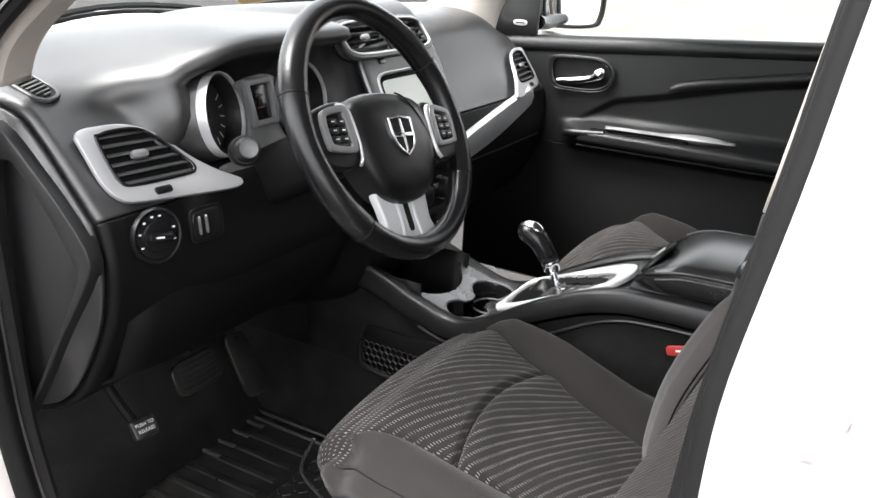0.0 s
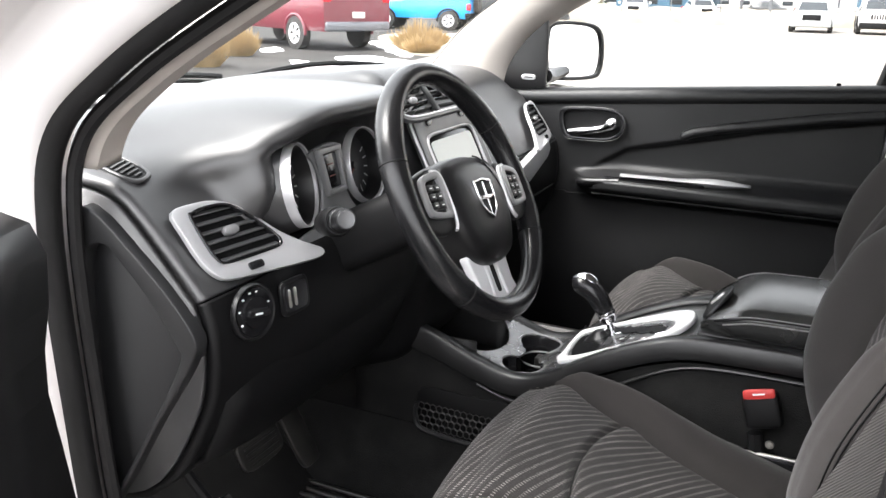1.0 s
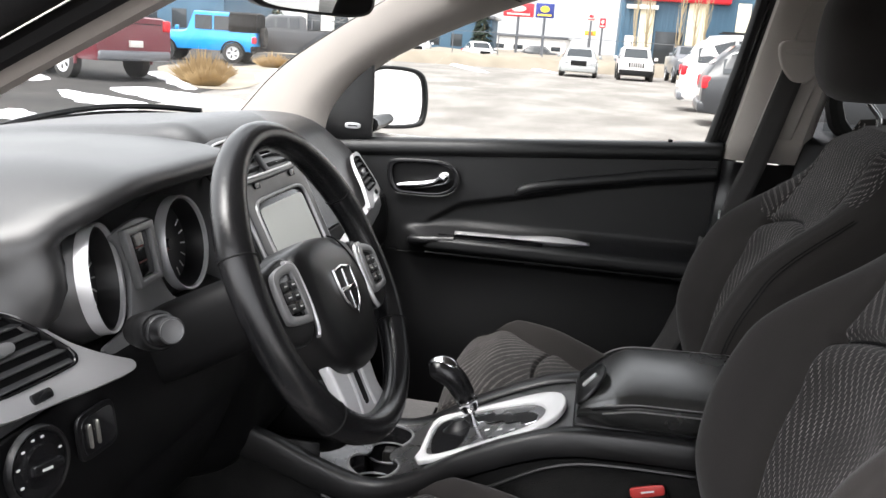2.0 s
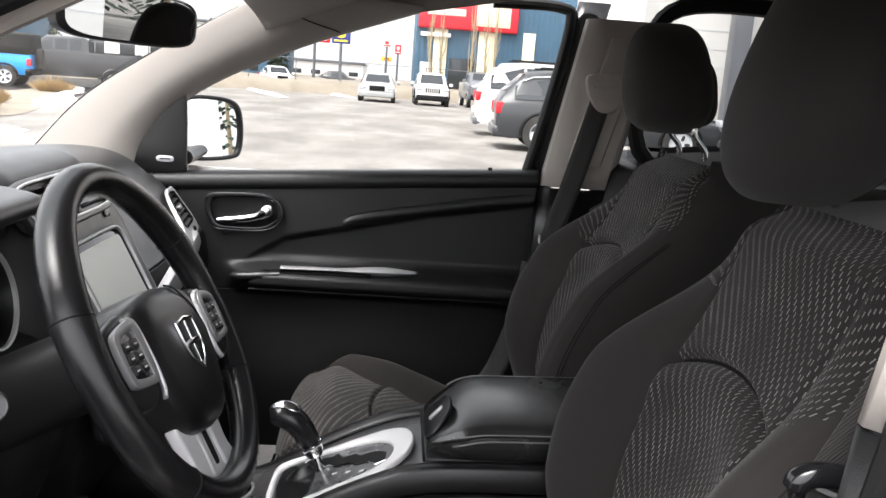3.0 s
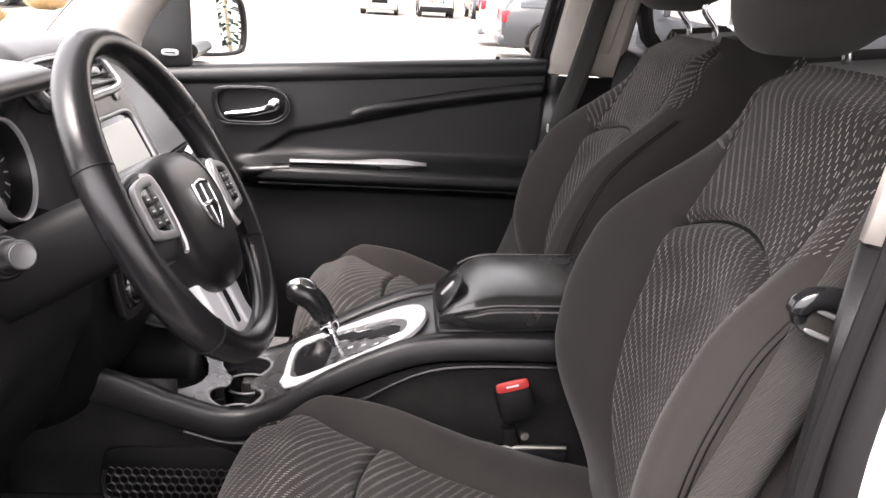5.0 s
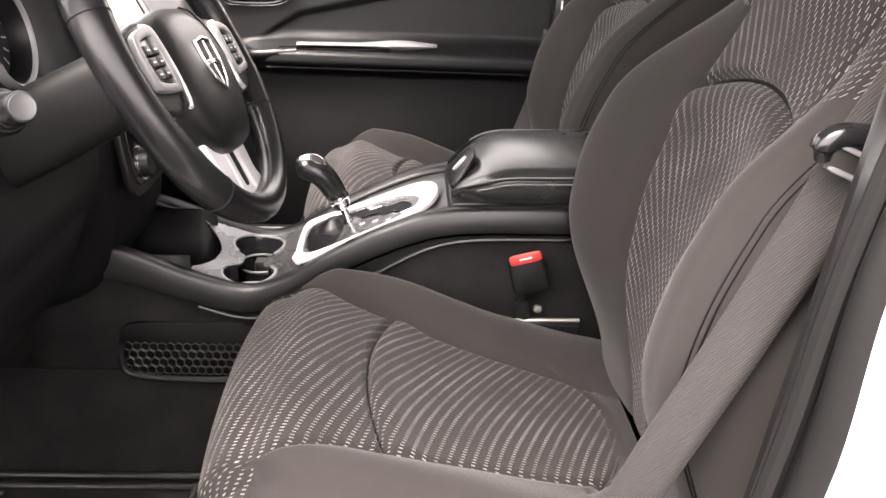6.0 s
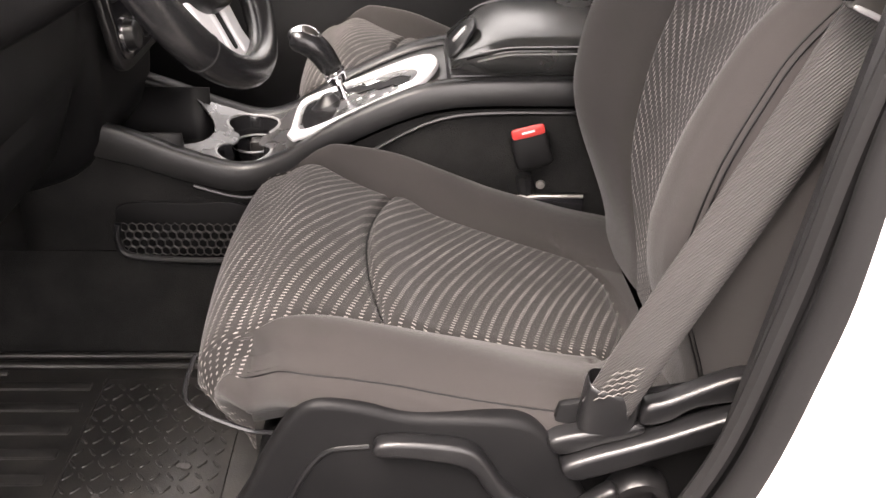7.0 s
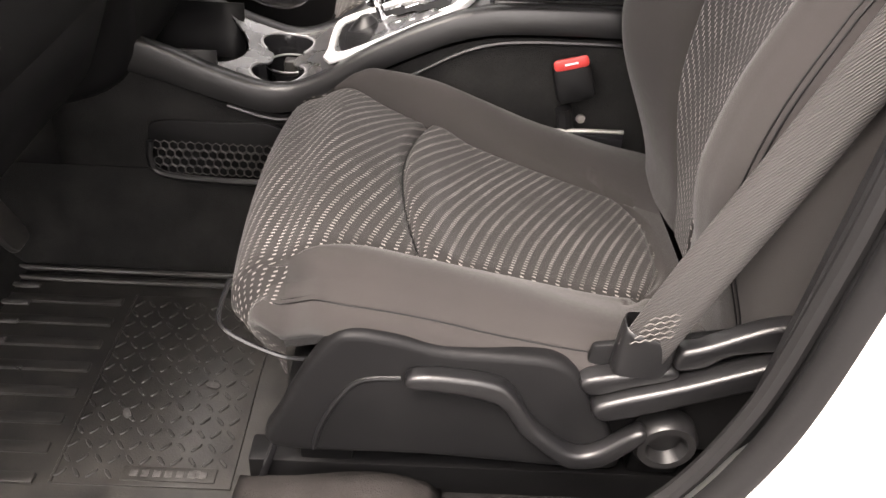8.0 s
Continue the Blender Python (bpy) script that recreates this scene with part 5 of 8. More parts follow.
        part("recline_lever", slab(loop([(0.064, 0.048), (0.085, 0.060), (0.15, 0.084), (0.24, 0.122), (0.262, 0.122), (0.250, 0.098), (0.15, 0.056), (0.088, 0.032), (0.068, 0.034)]), sm_ @ pose(0, 0, 0.018), 0.026, 0.010, 4), BLACK, ob, "black plastic recline lever")
        part("lumbar_knob", lathe([(0, 0.010), (0.034, 0.010), (0.034, 0.028), (0.030, 0.035), (0.022, 0.035), (0.017, 0.022), (0, 0.022)], sm_ @ pose(0.150, -0.014, 0), 32), BLACK, ob, "round black pivot cover")
        part("anchor_shelf", slab(loop([(0.050, 0.072), (0.09, 0.084), (0.134, 0.092), (0.140, 0.080), (0.10, 0.066), (0.062, 0.053)]), sm_ @ pose(0, 0, 0.010), 0.022, 0.005, 3), BLACK, ob)
        pocket = []
        for w, k in ((0.084, 1.0), (0.110, 1.0), (0.128, 0.97), (0.134, 0.94), (0.1345, 0.90), (0.130, 0.86), (0.10, 0.80)):
            pocket.append([tuple(sm_ @ Vector((0.106 + 0.06 * (w - 0.10) + u * k, w - 0.26 * u * k * (w - 0.084) / 0.05 - 0.25 * v * k * (w - 0.084) / 0.05, 0.018 + v * k))) for u, v in oval(0.056, 0.032, 28, 3.2)])
        part("belt_anchor_cover", sheet(pocket, closed_v=True, caps=True), BLACK, ob, "black plastic pocket round the belt anchor", smooth=60)
        part("hinge_cover", slab(loop([(0.138, 0.090), (0.138, 0.112), (0.162, 0.122), (0.216, 0.148), (0.25, 0.150), (0.255, 0.125), (0.19, 0.112), (0.165, 0.094)]), sm_ @ pose(0, 0, 0.008), 0.022, 0.006, 3), BLACK, ob)
    return ob


XD, XP = -0.367, 0.367
seat(XD, 0.0, 0.0, "charcoal cloth driver's seat with stitched panels and plain bolsters", True)
seat(XP, -0.02, 0.085, "charcoal cloth passenger seat with stitched panels and plain bolsters", False)
headrest(XD + 0.014, -0.630, 1.352, "charcoal cloth head restraint on two steel posts", 0.124, 0.246, 0.066, 0.020, -0.024, 0.006)
headrest(XP, -0.69, 1.352, "charcoal cloth head restraint on two steel posts", 0.090, 0.262, 0.072, 0.014)

# driver's belt: from the anchor up along the backrest
def strap(name, pts, width, parent, normal, label=""):
    c = curve(pts, 8)
    rows = []
    for i, p in enumerate(c):
        d = c[min(i + 1, len(c) - 1)] - c[max(i - 1, 0)]
        d /= np.linalg.norm(d)
        n = np.array(normal, float)
        b = np.cross(d, n)
        b /= np.linalg.norm(b)
        rows.append([tuple(p + b * width * k) for k in (-0.5, -0.25, 0, 0.25, 0.5)])
    return part(name, sheet(rows), WEBBING, parent, label, solid=0.0016)


belt = thing("driver_seat_belt", (-0.625, -0.43, 0.62), "black woven seat belt rising from its anchor beside the seat", "seat belt", "seat belts")
strap("webbing", [(-0.630, -0.400, 0.640), (-0.636, -0.417, 0.696), (-0.637, -0.442, 0.761), (-0.637, -0.472, 0.832), (-0.637, -0.500, 0.902), (-0.639, -0.524, 0.966), (-0.645, -0.548, 1.04), (-0.662, -0.570, 1.12), (-0.682, -0.600, 1.25), (-0.690, -0.620, 1.40)], 0.047, belt, (-0.93, 0.15, 0.2))
THREAD = material("grey_belt_thread", (0.08, 0.075, 0.07), 0.7)
for k in range(5):
    z0 = 0.664 + 0.0075 * k
    y0 = -0.407 - 0.42 * (z0 - 0.664)
    part("stitching", tube([(-0.6385 - 0.02 * (z0 - 0.664), y0 + 0.0215 - 0.0043 * j, z0 - 0.006 + 0.0026 * (j % 2) + 0.0012 * j) for j in range(11)], 0.0007, 5), THREAD, belt, "grey zigzag stitching")
part("tongue", tube(curve([(-0.655, -0.514, 1.036), (-0.656, -0.512, 1.047), (-0.657, -0.522, 1.054), (-0.659, -0.540, 1.054), (-0.661, -0.566, 1.050)], 5), [0.007] * 4 + [0.010] * 13 + [0.0105] * 4, 12), GLOSSY, belt, "rounded black belt tongue")
tm = place((-0.652, -0.541, 1.031), (0, -0.93, -0.36), (0, -0.36, 0.93))
grip = part("tongue_grip", slab([(-0.027, -0.012), (0.027, -0.012), (0.025, 0.012), (-0.025, 0.012)], tm, 0.010, 0.003), RUBBER, belt, "grey ribbed plastic grip")
for w in (-0.009, 0.009):
    part("grip_rib", slab(oval(0.050, 0.0045, 16, 5), tm @ pose(0, w, 0.010), 0.0025, 0.001), SATIN, grip)

buckle = thing("seat_belt_buckle", (-0.135, -0.37, 0.64), "black seat belt buckle with a red release button", "buckle")
bk = place((-0.143, -0.382, 0.712), (0, -1, 0.28), (0.1, 0.05, 1))
part("body", slab(oval(0.054, 0.060, 20, 6), bk @ pose(0, -0.016, -0.012), 0.022, 0.006), DARK, buckle)
part("release_button", slab(oval(0.048, 0.016, 16, 6), bk @ pose(0, 0.012, 0.010), 0.005, 0.002), RED, buckle, "red plastic release button")
part("printed_bar", slab([(-0.009, -0.0013), (0.009, -0.0013), (0.009, 0.0013), (-0.009, 0.0013)], bk @ pose(0, 0.012, 0.0152), 0.0004, 0), MARK, buckle)
part("stem", tube([(-0.137, -0.38, 0.65), (-0.14, -0.39, 0.60), (-0.14, -0.40, 0.55)], 0.012, 8), BLACK, buckle)
part("screw", lathe([(0, 0), (0.007, 0), (0.006, 0.004), (0, 0.005)], place((-0.146, -0.404, 0.640), (0, -1, 0), (0, 0, 1)), 12), STEEL, buckle)
part("bracket", box((-0.152, -0.47, 0.596), (-0.135, -0.355, 0.621), 0.005), GLOSSY, buckle)
part("bracket_edge", tube([(-0.148, -0.468, 0.6225), (-0.148, -0.41, 0.622), (-0.148, -0.357, 0.619)], 0.0032, 8), STEEL, buckle, "bright bracket edge")

# rear bench, seen between the front seats
bench = thing("rear_bench_seat", (0, -1.3, 0.352), "charcoal cloth rear bench seat", "car seat")
part("cushion", box((-0.62, -1.55, 0.42), (0.62, -1.02, 0.66), 0.06, 4), CLOTH, bench)
part("backrest", sheet(np.array([[(x, y, z) for x in np.linspace(-0.62, 0.62, 7)] for y, z in ((-1.50, 0.60), (-1.50, 0.66), (-1.62, 1.08), (-1.66, 1.13), (-1.74, 1.12), (-1.74, 0.5))])), CLOTH, bench, solid=0.02)
for x in (-0.38, 0.38):
    headrest(x, -1.66, 1.25, "charcoal cloth rear head restraint on steel posts")

# passenger belt on the far post
belt2 = thing("passenger_seat_belt", (0.70, -0.60, 0.95), "black woven seat belt hanging from a grey guide on the post", "seat belt", "seat belts")
strap("webbing", [(0.685, -0.655, 1.30), (0.682, -0.635, 1.22), (0.68, -0.605, 1.10), (0.675, -0.575, 1.0), (0.665, -0.55, 0.90), (0.63, -0.53, 0.78)], 0.047, belt2, (-1, 0.1, 0))
strap("webbing", [(0.60, -0.40, 0.60), (0.64, -0.46, 0.66), (0.655, -0.51, 0.80), (0.665, -0.53, 0.92)], 0.047, belt2, (-1, 0.3, 0.2))
gm2 = place((0.697, -0.665, 1.325), (0, -1, 0.05), (-0.05, 0, 1))
part("belt_guide", slab([(float(a), float(b)) for a, b in curve([(-0.045, 0.03), (0.0, 0.035), (0.045, 0.03), (0.045, -0.01), (0.02, -0.05), (-0.015, -0.05), (-0.04, -0.015)], 5, True)], gm2, 0.02, 0.006, 3), BEIGE, belt2, "warm grey plastic belt guide")
part("guide_slot", slab(oval(0.07, 0.012, 16, 4), gm2 @ pose(0, 0.012, 0.0195), 0.003, 0.001), LINER, belt2)
part("stop_button", box((0.672, -0.546, 0.965), (0.678, -0.542, 0.985), 0.001), MARK, belt2)


# ------------------------------------------------------------------ centre console
console = thing("centre_console", (0, -0.1, 0.352), "black centre console with silver trim, cup holders and padded armrest", "console")
RAIL = curve([(0.30, 0.735), (0.235, 0.715), (0.18, 0.698), (0.10, 0.667), (0.03, 0.650), (-0.03, 0.668), (-0.10, 0.712), (-0.18, 0.753), (-0.25, 0.778), (-0.33, 0.786), (-0.52, 0.788)], 6)


def rail_height(y):
    return float(np.interp(-y, -RAIL[:, 0], RAIL[:, 1]))


for s in (-1, 1):
    rows = []
    for y, z in RAIL:
        z -= 0.010 if s > 0 else 0.0
        hgt = 0.034 + 0.012 * smooth01(y, 0.0, 0.25)
        rows.append([(s * 0.098, y, z - 0.005), (s * 0.104, y, z + 0.001), (s * 0.122, y, z + 0.003), (s * 0.1265, y, z + 0.001), (s * 0.129, y, z - 0.003), (s * 0.1335, y, z - hgt + 0.007), (s * 0.132, y, z - hgt + 0.001), (s * 0.118, y, z - hgt - 0.003)])
    part("side_rail", sheet(rows), BLACK, console, "soft black console rail", smooth=50, solid=-0.004)
    part("side_panel", sheet(np.array([[(s * x, y, z0 + (rail_height(y) - 0.042 - z0) * k) for k, x, z0 in ((1, 0.122, 0.36), (0.6, 0.119, 0.36), (0.25, 0.124, 0.36), (0, 0.15, 0.36))] for y in np.linspace(0.36, -0.62, 24)])), CARPET, console, "black carpeted console side", solid=-0.006)
    part("panel_line", tube([(s * 0.125, y, rail_height(y) - 0.046 - 0.02 * bump(y, -0.13, 0.10)) for y in np.linspace(0.10, -0.45, 24)], 0.003, 6), BLACK, console)
# top plates: each slopes with the rail
def top_y(y):
    return rail_height(y) - 0.006


part("front_bin", sheet(np.array([[(x, y, z) for y in np.linspace(0.34, 0.115, 8)] for x, z in ((-0.10, 0.69), (-0.085, 0.60), (0.085, 0.60), (0.10, 0.69))])), DARK, console, "dark storage bin", solid=0.005)
cups = [(-0.055, 0.037, 0.041), (0.055, 0.039, 0.041)]
# silver cup surround: two round openings joined by a waist
CUPTRIM = material("brushed_grey_trim", (0.25, 0.25, 0.255), 0.26, metal=0.9, stain=(25, 0.2), second=(0.20, 0.20, 0.205), grain=(1500, 0.0001))
bm = bmesh.new()
res = 150


def dish(x, y):
    return top_y(y) - 0.001 - 0.004 * (1 - (x / 0.1) ** 4)


xs, ys = np.linspace(-0.100, 0.100, res), np.linspace(-0.048, 0.150, res)
vv = {}
def inside(x, y):
    waist = abs(x) < 0.034 and abs(y - 0.038) < 0.016 + 0.012 * (x / 0.034) ** 2
    return waist or any((x - cx) ** 2 + (y - cy) ** 2 < r * r for cx, cy, r in cups) or y > 0.142 - 0.050 * (1 - (x / 0.1) ** 2)
for i, x in enumerate(xs):
    for j, y in enumerate(ys):
        vv[i, j] = (x, y, dish(x, y))
quads = [(i, j) for i in range(res - 1) for j in range(res - 1) if not inside((xs[i] + xs[i + 1]) / 2, (ys[j] + ys[j + 1]) / 2)]
made = {}
for i, j in quads:
    f = []
    for a, b in ((i, j), (i + 1, j), (i + 1, j + 1), (i, j + 1)):
        if (a, b) not in made:
            made[a, b] = bm.verts.new(vv[a, b])
        f.append(made[a, b])
    bm.faces.new(f)
part("cup_surround", bm, CUPTRIM, console, "satin silver cup holder surround", smooth=80, solid=0.004)
for cx, cy, r in cups:
    cz = top_y(cy) - 0.022
    turn = np.linspace(0, 2 * np.pi, 48, endpoint=False)
    wall = [[(cx + q * math.cos(a), cy + q * math.sin(a), (cz - 0.040 if k < 0.55 and abs(cx + q * math.cos(a)) < 0.022 and abs(cy + q * math.sin(a) - 0.038) < 0.024 else 0) or dish(cx + q * math.cos(a), cy + q * math.sin(a)) * (1 - k) + (cz - 0.055) * k - 0.001) for a in turn] for q, k in ((r + 0.001, 0), (r - 0.001, 0.06), (r - 0.003, 0.5), (r - 0.006, 1.0), (0.002, 1.0))]
    part("cup_well", sheet(wall, closed_v=True), GLOSSY, console, "dark round cup holder")
    lip = [a for a in turn if not (abs(cx + r * math.cos(a)) < 0.03 and abs(cy + r * math.sin(a) - 0.038) < 0.027)]
    start = max(range(len(lip)), key=lambda i: (lip[i] - lip[i - 1]) % (2 * math.pi))
    lip = lip[start:] + lip[:start]
    part("cup_lip", tube([(cx + r * math.cos(a), cy + r * math.sin(a), dish(cx + r * math.cos(a), cy + r * math.sin(a)) + 0.0006) for a in lip], 0.0022, 6), SATIN, console)
    part("cup_ring", tube([(cx + (r - 0.004) * math.cos(a), cy + (r - 0.004) * math.sin(a), cz - 0.012) for a in np.linspace(0, 2 * np.pi, 32, endpoint=False)], 0.0018, 6, True), SATIN, console, "silver ring inside the cup holder")
    part("cup_finger", box((cx - 0.012, cy - 0.014, cz - 0.03), (cx + 0.012, cy + 0.008, cz - 0.004), 0.004), RUBBER, console)

part("console_deck", sheet(np.array([[(x, y, rail_height(y) - 0.009 - 0.009 * (1 - (x / 0.102) ** 6) * (1 - smooth01(-y, 0.24, 0.30)) - 0.004 * smooth01(x, 0.05, 0.10)) for x in np.linspace(-0.102, 0.102, 7)] for y in np.linspace(-0.045, -0.60, 24)])), GRAPHITE, console, "satin graphite console deck", solid=0.004)
# shifter panel, set a little below the rails: silver leaf, graphite gate with a stepped slot, dark well before it
sp = place((-0.016, -0.155, rail_height(-0.155) - 0.015), (1, 0, 0), (0, -0.92, 0.39))
spm = sp @ Matrix.Scale(-1, 4, (0, 0, 1))
leaf = lambda pts, k=4: [(float(a), float(b)) for a, b in curve(pts, k, True)]
plate = leaf([(-0.086, -0.116), (-0.045, -0.124), (0.040, -0.124), (0.074, -0.112), (0.072, -0.05), (0.072, 0.02), (0.068, 0.072), (0.047, 0.102), (0.010, 0.112), (-0.030, 0.104), (-0.058, 0.080), (-0.080, 0.03)])
well = leaf([(-0.070, -0.102), (0.0, -0.116), (0.058, -0.108), (0.060, -0.05), (0.052, 0.01), (0.036, 0.055), (0.004, 0.078), (-0.034, 0.074), (-0.056, 0.045), (-0.068, -0.02)])
part("shifter_plate", slab(plate, spm, 0.010, 0.003, 3, well), SILVER_SHINE, console, "satin silver shifter plate")
part("shifter_dish", slab([(u * 1.02, w * 1.02) for u, w in well], spm, 0.005, 0.001, 1), CUPTRIM, console, "grey gate panel inside the silver plate")
part("shifter_well", slab(leaf([(-0.066, -0.098), (0.0, -0.112), (0.054, -0.104), (0.056, -0.066), (0.020, -0.050), (-0.030, -0.050), (-0.066, -0.064)]), spm @ pose(0, 0, 0.0045), 0.0015, 0.0005, 1), GLOSSY, console, "gloss black well before the gate")
slot = [(0.052, -0.070), (0.060, -0.050), (0.044, -0.040), (0.042, -0.014), (0.026, -0.006), (0.024, 0.016), (0.012, 0.024), (0.008, 0.050), (-0.012, 0.068), (-0.036, 0.066), (-0.038, 0.050), (-0.022, 0.040), (-0.018, 0.018), (-0.004, 0.008), (0.000, -0.016), (0.014, -0.026), (0.012, -0.044), (0.030, -0.066)]
part("gate_slot", slab(slot, spm @ pose(0, 0, 0.0050), 0.0012, 0.0003, 1), DARK, console, "stepped black gate slot")
part("gate_edge", tube([tuple(spm @ Vector((u, w, 0.0064))) for u, w in slot], 0.0013, 6, True), CHROME, console, "thin chrome gate edge")
for u, w in ((-0.020, -0.016), (-0.030, 0.006), (-0.042, 0.028)):
    part("printed_bar", slab([(-0.002, -0.004), (0.002, -0.004), (0.002, 0.004), (-0.002, 0.004)], spm @ pose(u, w, 0.0050), 0.0006, 0), MARK, console)
boot = []
for k, (r, h) in enumerate(((0.030, -0.012), (0.026, -0.004), (0.018, 0.004), (0.012, 0.010), (0.009, 0.014))):
    boot.append([tuple(Vector((0.0 + r * math.cos(a) * 0.8, -0.088 + r * math.sin(a), rail_height(-0.085) + 0.001 + h + 0.25 * -r * math.sin(a)))) for a in np.linspace(0, 2 * np.pi, 24, endpoint=False)])
shifter = thing("gear_shifter", (-0.005, -0.09, 0.70), "smooth black gear lever with a chrome cap and collar", "gear lever")
part("boot", sheet(boot, closed_v=True, caps=True), BLACK, shifter)
part("shaft", tube([(-0.004, -0.116, 0.712), (-0.006, -0.108, 0.735), (-0.007, -0.100, 0.755)], 0.0065, 12), CHROME, shifter, "chrome shaft")
part("collar", tube([(-0.006, -0.106, 0.738), (-0.006, -0.104, 0.743), (-0.007, -0.099, 0.757), (-0.007, -0.098, 0.760)], [0.011, 0.0145, 0.0175, 0.016], 20), CHROME, shifter)
grip = curve([(-0.007, -0.100, 0.755), (-0.008, -0.092, 0.769), (-0.009, -0.082, 0.785), (-0.010, -0.070, 0.797), (-0.010, -0.054, 0.804), (-0.010, -0.037, 0.803)], 5)
part("grip", tube(grip, np.interp(np.linspace(0, 1, len(grip)), [0, 0.12, 0.4, 0.66, 0.85, 0.95, 1], [0.0155, 0.0185, 0.0205, 0.0215, 0.0205, 0.017, 0.011]), 24, flat=0.92), LEATHER, shifter, "smooth black grip")
cap_rows = []
for s, d in ((0.80, -0.002), (0.86, 0.002), (0.84, 0.006), (0.72, 0.009), (0.5, 0.0115), (0.25, 0.0128), (0.03, 0.013)):
    cap_rows.append([(-0.010 + 0.0175 * s * u * 2, -0.058 + 0.029 * s * v * 2 - 0.2 * d, 0.8140 + d + 0.004 * s * v - 0.030 * (s * v) ** 2 - 0.012 * (s * u * 2) ** 2) for u, v in oval(1, 1, 24, 2.4)])
part("cap", sheet(cap_rows, closed_v=True, caps=True), CHROME, shifter, "chrome cap")

# armrest lid
LIDTHREAD = material("grey_lid_thread", (0.20, 0.19, 0.19), 0.6)
arm = thing("armrest_lid", (0, -0.40, 0.79), "padded black leather console armrest with double stitching", "armrest")
rows = []
for k in np.concatenate([np.linspace(0, 0.3, 14), np.linspace(0.35, 1, 12)]):
    y = -0.272 - 0.315 * k
    f = math.sin(min(k / 0.30, 1.0) * math.pi / 2)
    top = 0.792 + 0.047 * f ** 0.8 + 0.012 * k
    w = 0.074 + 0.028 * min(f * 1.3, 1.0)
    side = 0.788 + (top - 0.788) * 0.70
    half = ((0.90, 0.784), (0.955, 0.790), (0.99, 0.5 * (side + 0.788)), (1.008, side - 0.005), (0.992, side), (1.004, side + 0.005), (0.985, top - 0.015), (0.93, top - 0.005), (0.78, top - 0.001))
    line = [(-u, zz) for u, zz in half] + [(0, top + 0.001)] + [(u, zz) for u, zz in half[::-1]]
    rows.append([(w * u, y - 0.008 * (1 - abs(u)), zz + 0.007 * u * f * (zz > side)) for u, zz in line])
lid = part("padding", sheet(rows, caps=True), ARMREST, arm, smooth=60)
for s in (0, 1):
    part("seam", tube([(r_[4 if s == 0 else 14][0] * 1.01, r_[4 if s == 0 else 14][1], r_[4 if s == 0 else 14][2]) for r_ in rows[3:]], 0.0024, 6), DARK, lid)
for q, dz in ((3, -0.003), (5, 0.004)):
    for s in (0, 1):
        line = [r_[q if s == 0 else 18 - q] for r_ in rows[5:]]
        part("stitching", tube([(p[0] * 1.006, p[1], p[2] + dz) for p in line], 0.0012, 5), LIDTHREAD, lid, "grey double stitching")
lat = place((0.0, -0.2915, 0.8095), (-1, 0, 0), (0, -0.85, 1))
part("latch", slab([(float(a), float(b)) for a, b in curve([(-0.050, -0.022), (-0.030, 0.026), (0.030, 0.026), (0.050, -0.022), (0.0, -0.028)], 4, True)], lat, 0.006, 0.0025), BLACK, arm, "satin black latch plate")
part("latch_tab", slab(oval(0.012, 0.030, 12, 4), lat @ pose(0, 0.002, 0.0055), 0.004, 0.0015), SILVER, arm, "silver latch tab")
part("lid_tray", box((-0.096, -0.60, 0.760), (0.096, -0.268, 0.786), 0.008), BLACK, arm)

# net pocket on the console's side
net = thing("net_pocket", (-0.125, 0.13, 0.51), "black net map pocket on the console side", "net pocket")
part("pocket_back", slab([(float(a), float(b)) for a, b in curve([(-0.09, -0.035), (-0.098, 0.0), (-0.095, 0.05), (0.0, 0.055), (0.09, 0.05), (0.09, -0.035), (0.0, -0.042)], 5, True)], place((-0.126, 0.115, 0.540), (0, -1, 0), (0, 0, 1)), 0.006, 0.002), DARK, net)
part("pocket_rim", tube([( -0.137, 0.125 - u, 0.545 + w) for u, w in curve([(-0.090, 0.018), (-0.094, -0.01), (-0.08, -0.036), (0.0, -0.044), (0.10, -0.044)], 6)], 0.005, 8), BLACK, net)
strands = []
for r in range(4):
    for c in range(16):
        cu, cw = -0.082 + 0.0125 * c + (0.00625 if r % 2 else 0), 0.012 - 0.0135 * r
        strands.append(tube([(-0.136, 0.125 - cu + 0.0068 * math.cos(a), 0.545 + cw + 0.0075 * math.sin(a)) for a in np.arange(6) * np.pi / 3 + np.pi / 6], 0.0012, 4, True))
part("net", join(*strands), RUBBER, net, "black elastic hexagon net")

# ------------------------------------------------------------------ footwell
mat_thing = thing("floor_mat", (-0.42, 0.2, 0.353), "black rubber floor mat with raised bars and a chequer-plate heel pad", "floor mat")
part("mat_base", slab([(float(a), float(b)) for a, b in curve([(-0.655, -0.03), (-0.66, 0.35), (-0.60, 0.47), (-0.25, 0.47), (-0.175, 0.42), (-0.17, 0.05), (-0.20, -0.02), (-0.40, -0.05)], 5, True)], pose(0, 0, 0.3535), 0.006, 0.002), RUBBER, mat_thing)
part("mat_rim", tube([(a, b, 0.362) for a, b in curve([(-0.655, -0.03), (-0.66, 0.35), (-0.60, 0.47), (-0.25, 0.47), (-0.175, 0.42), (-0.17, 0.05), (-0.20, -0.02), (-0.40, -0.05)], 6, True)], 0.006, 8, True), RUBBER, mat_thing)
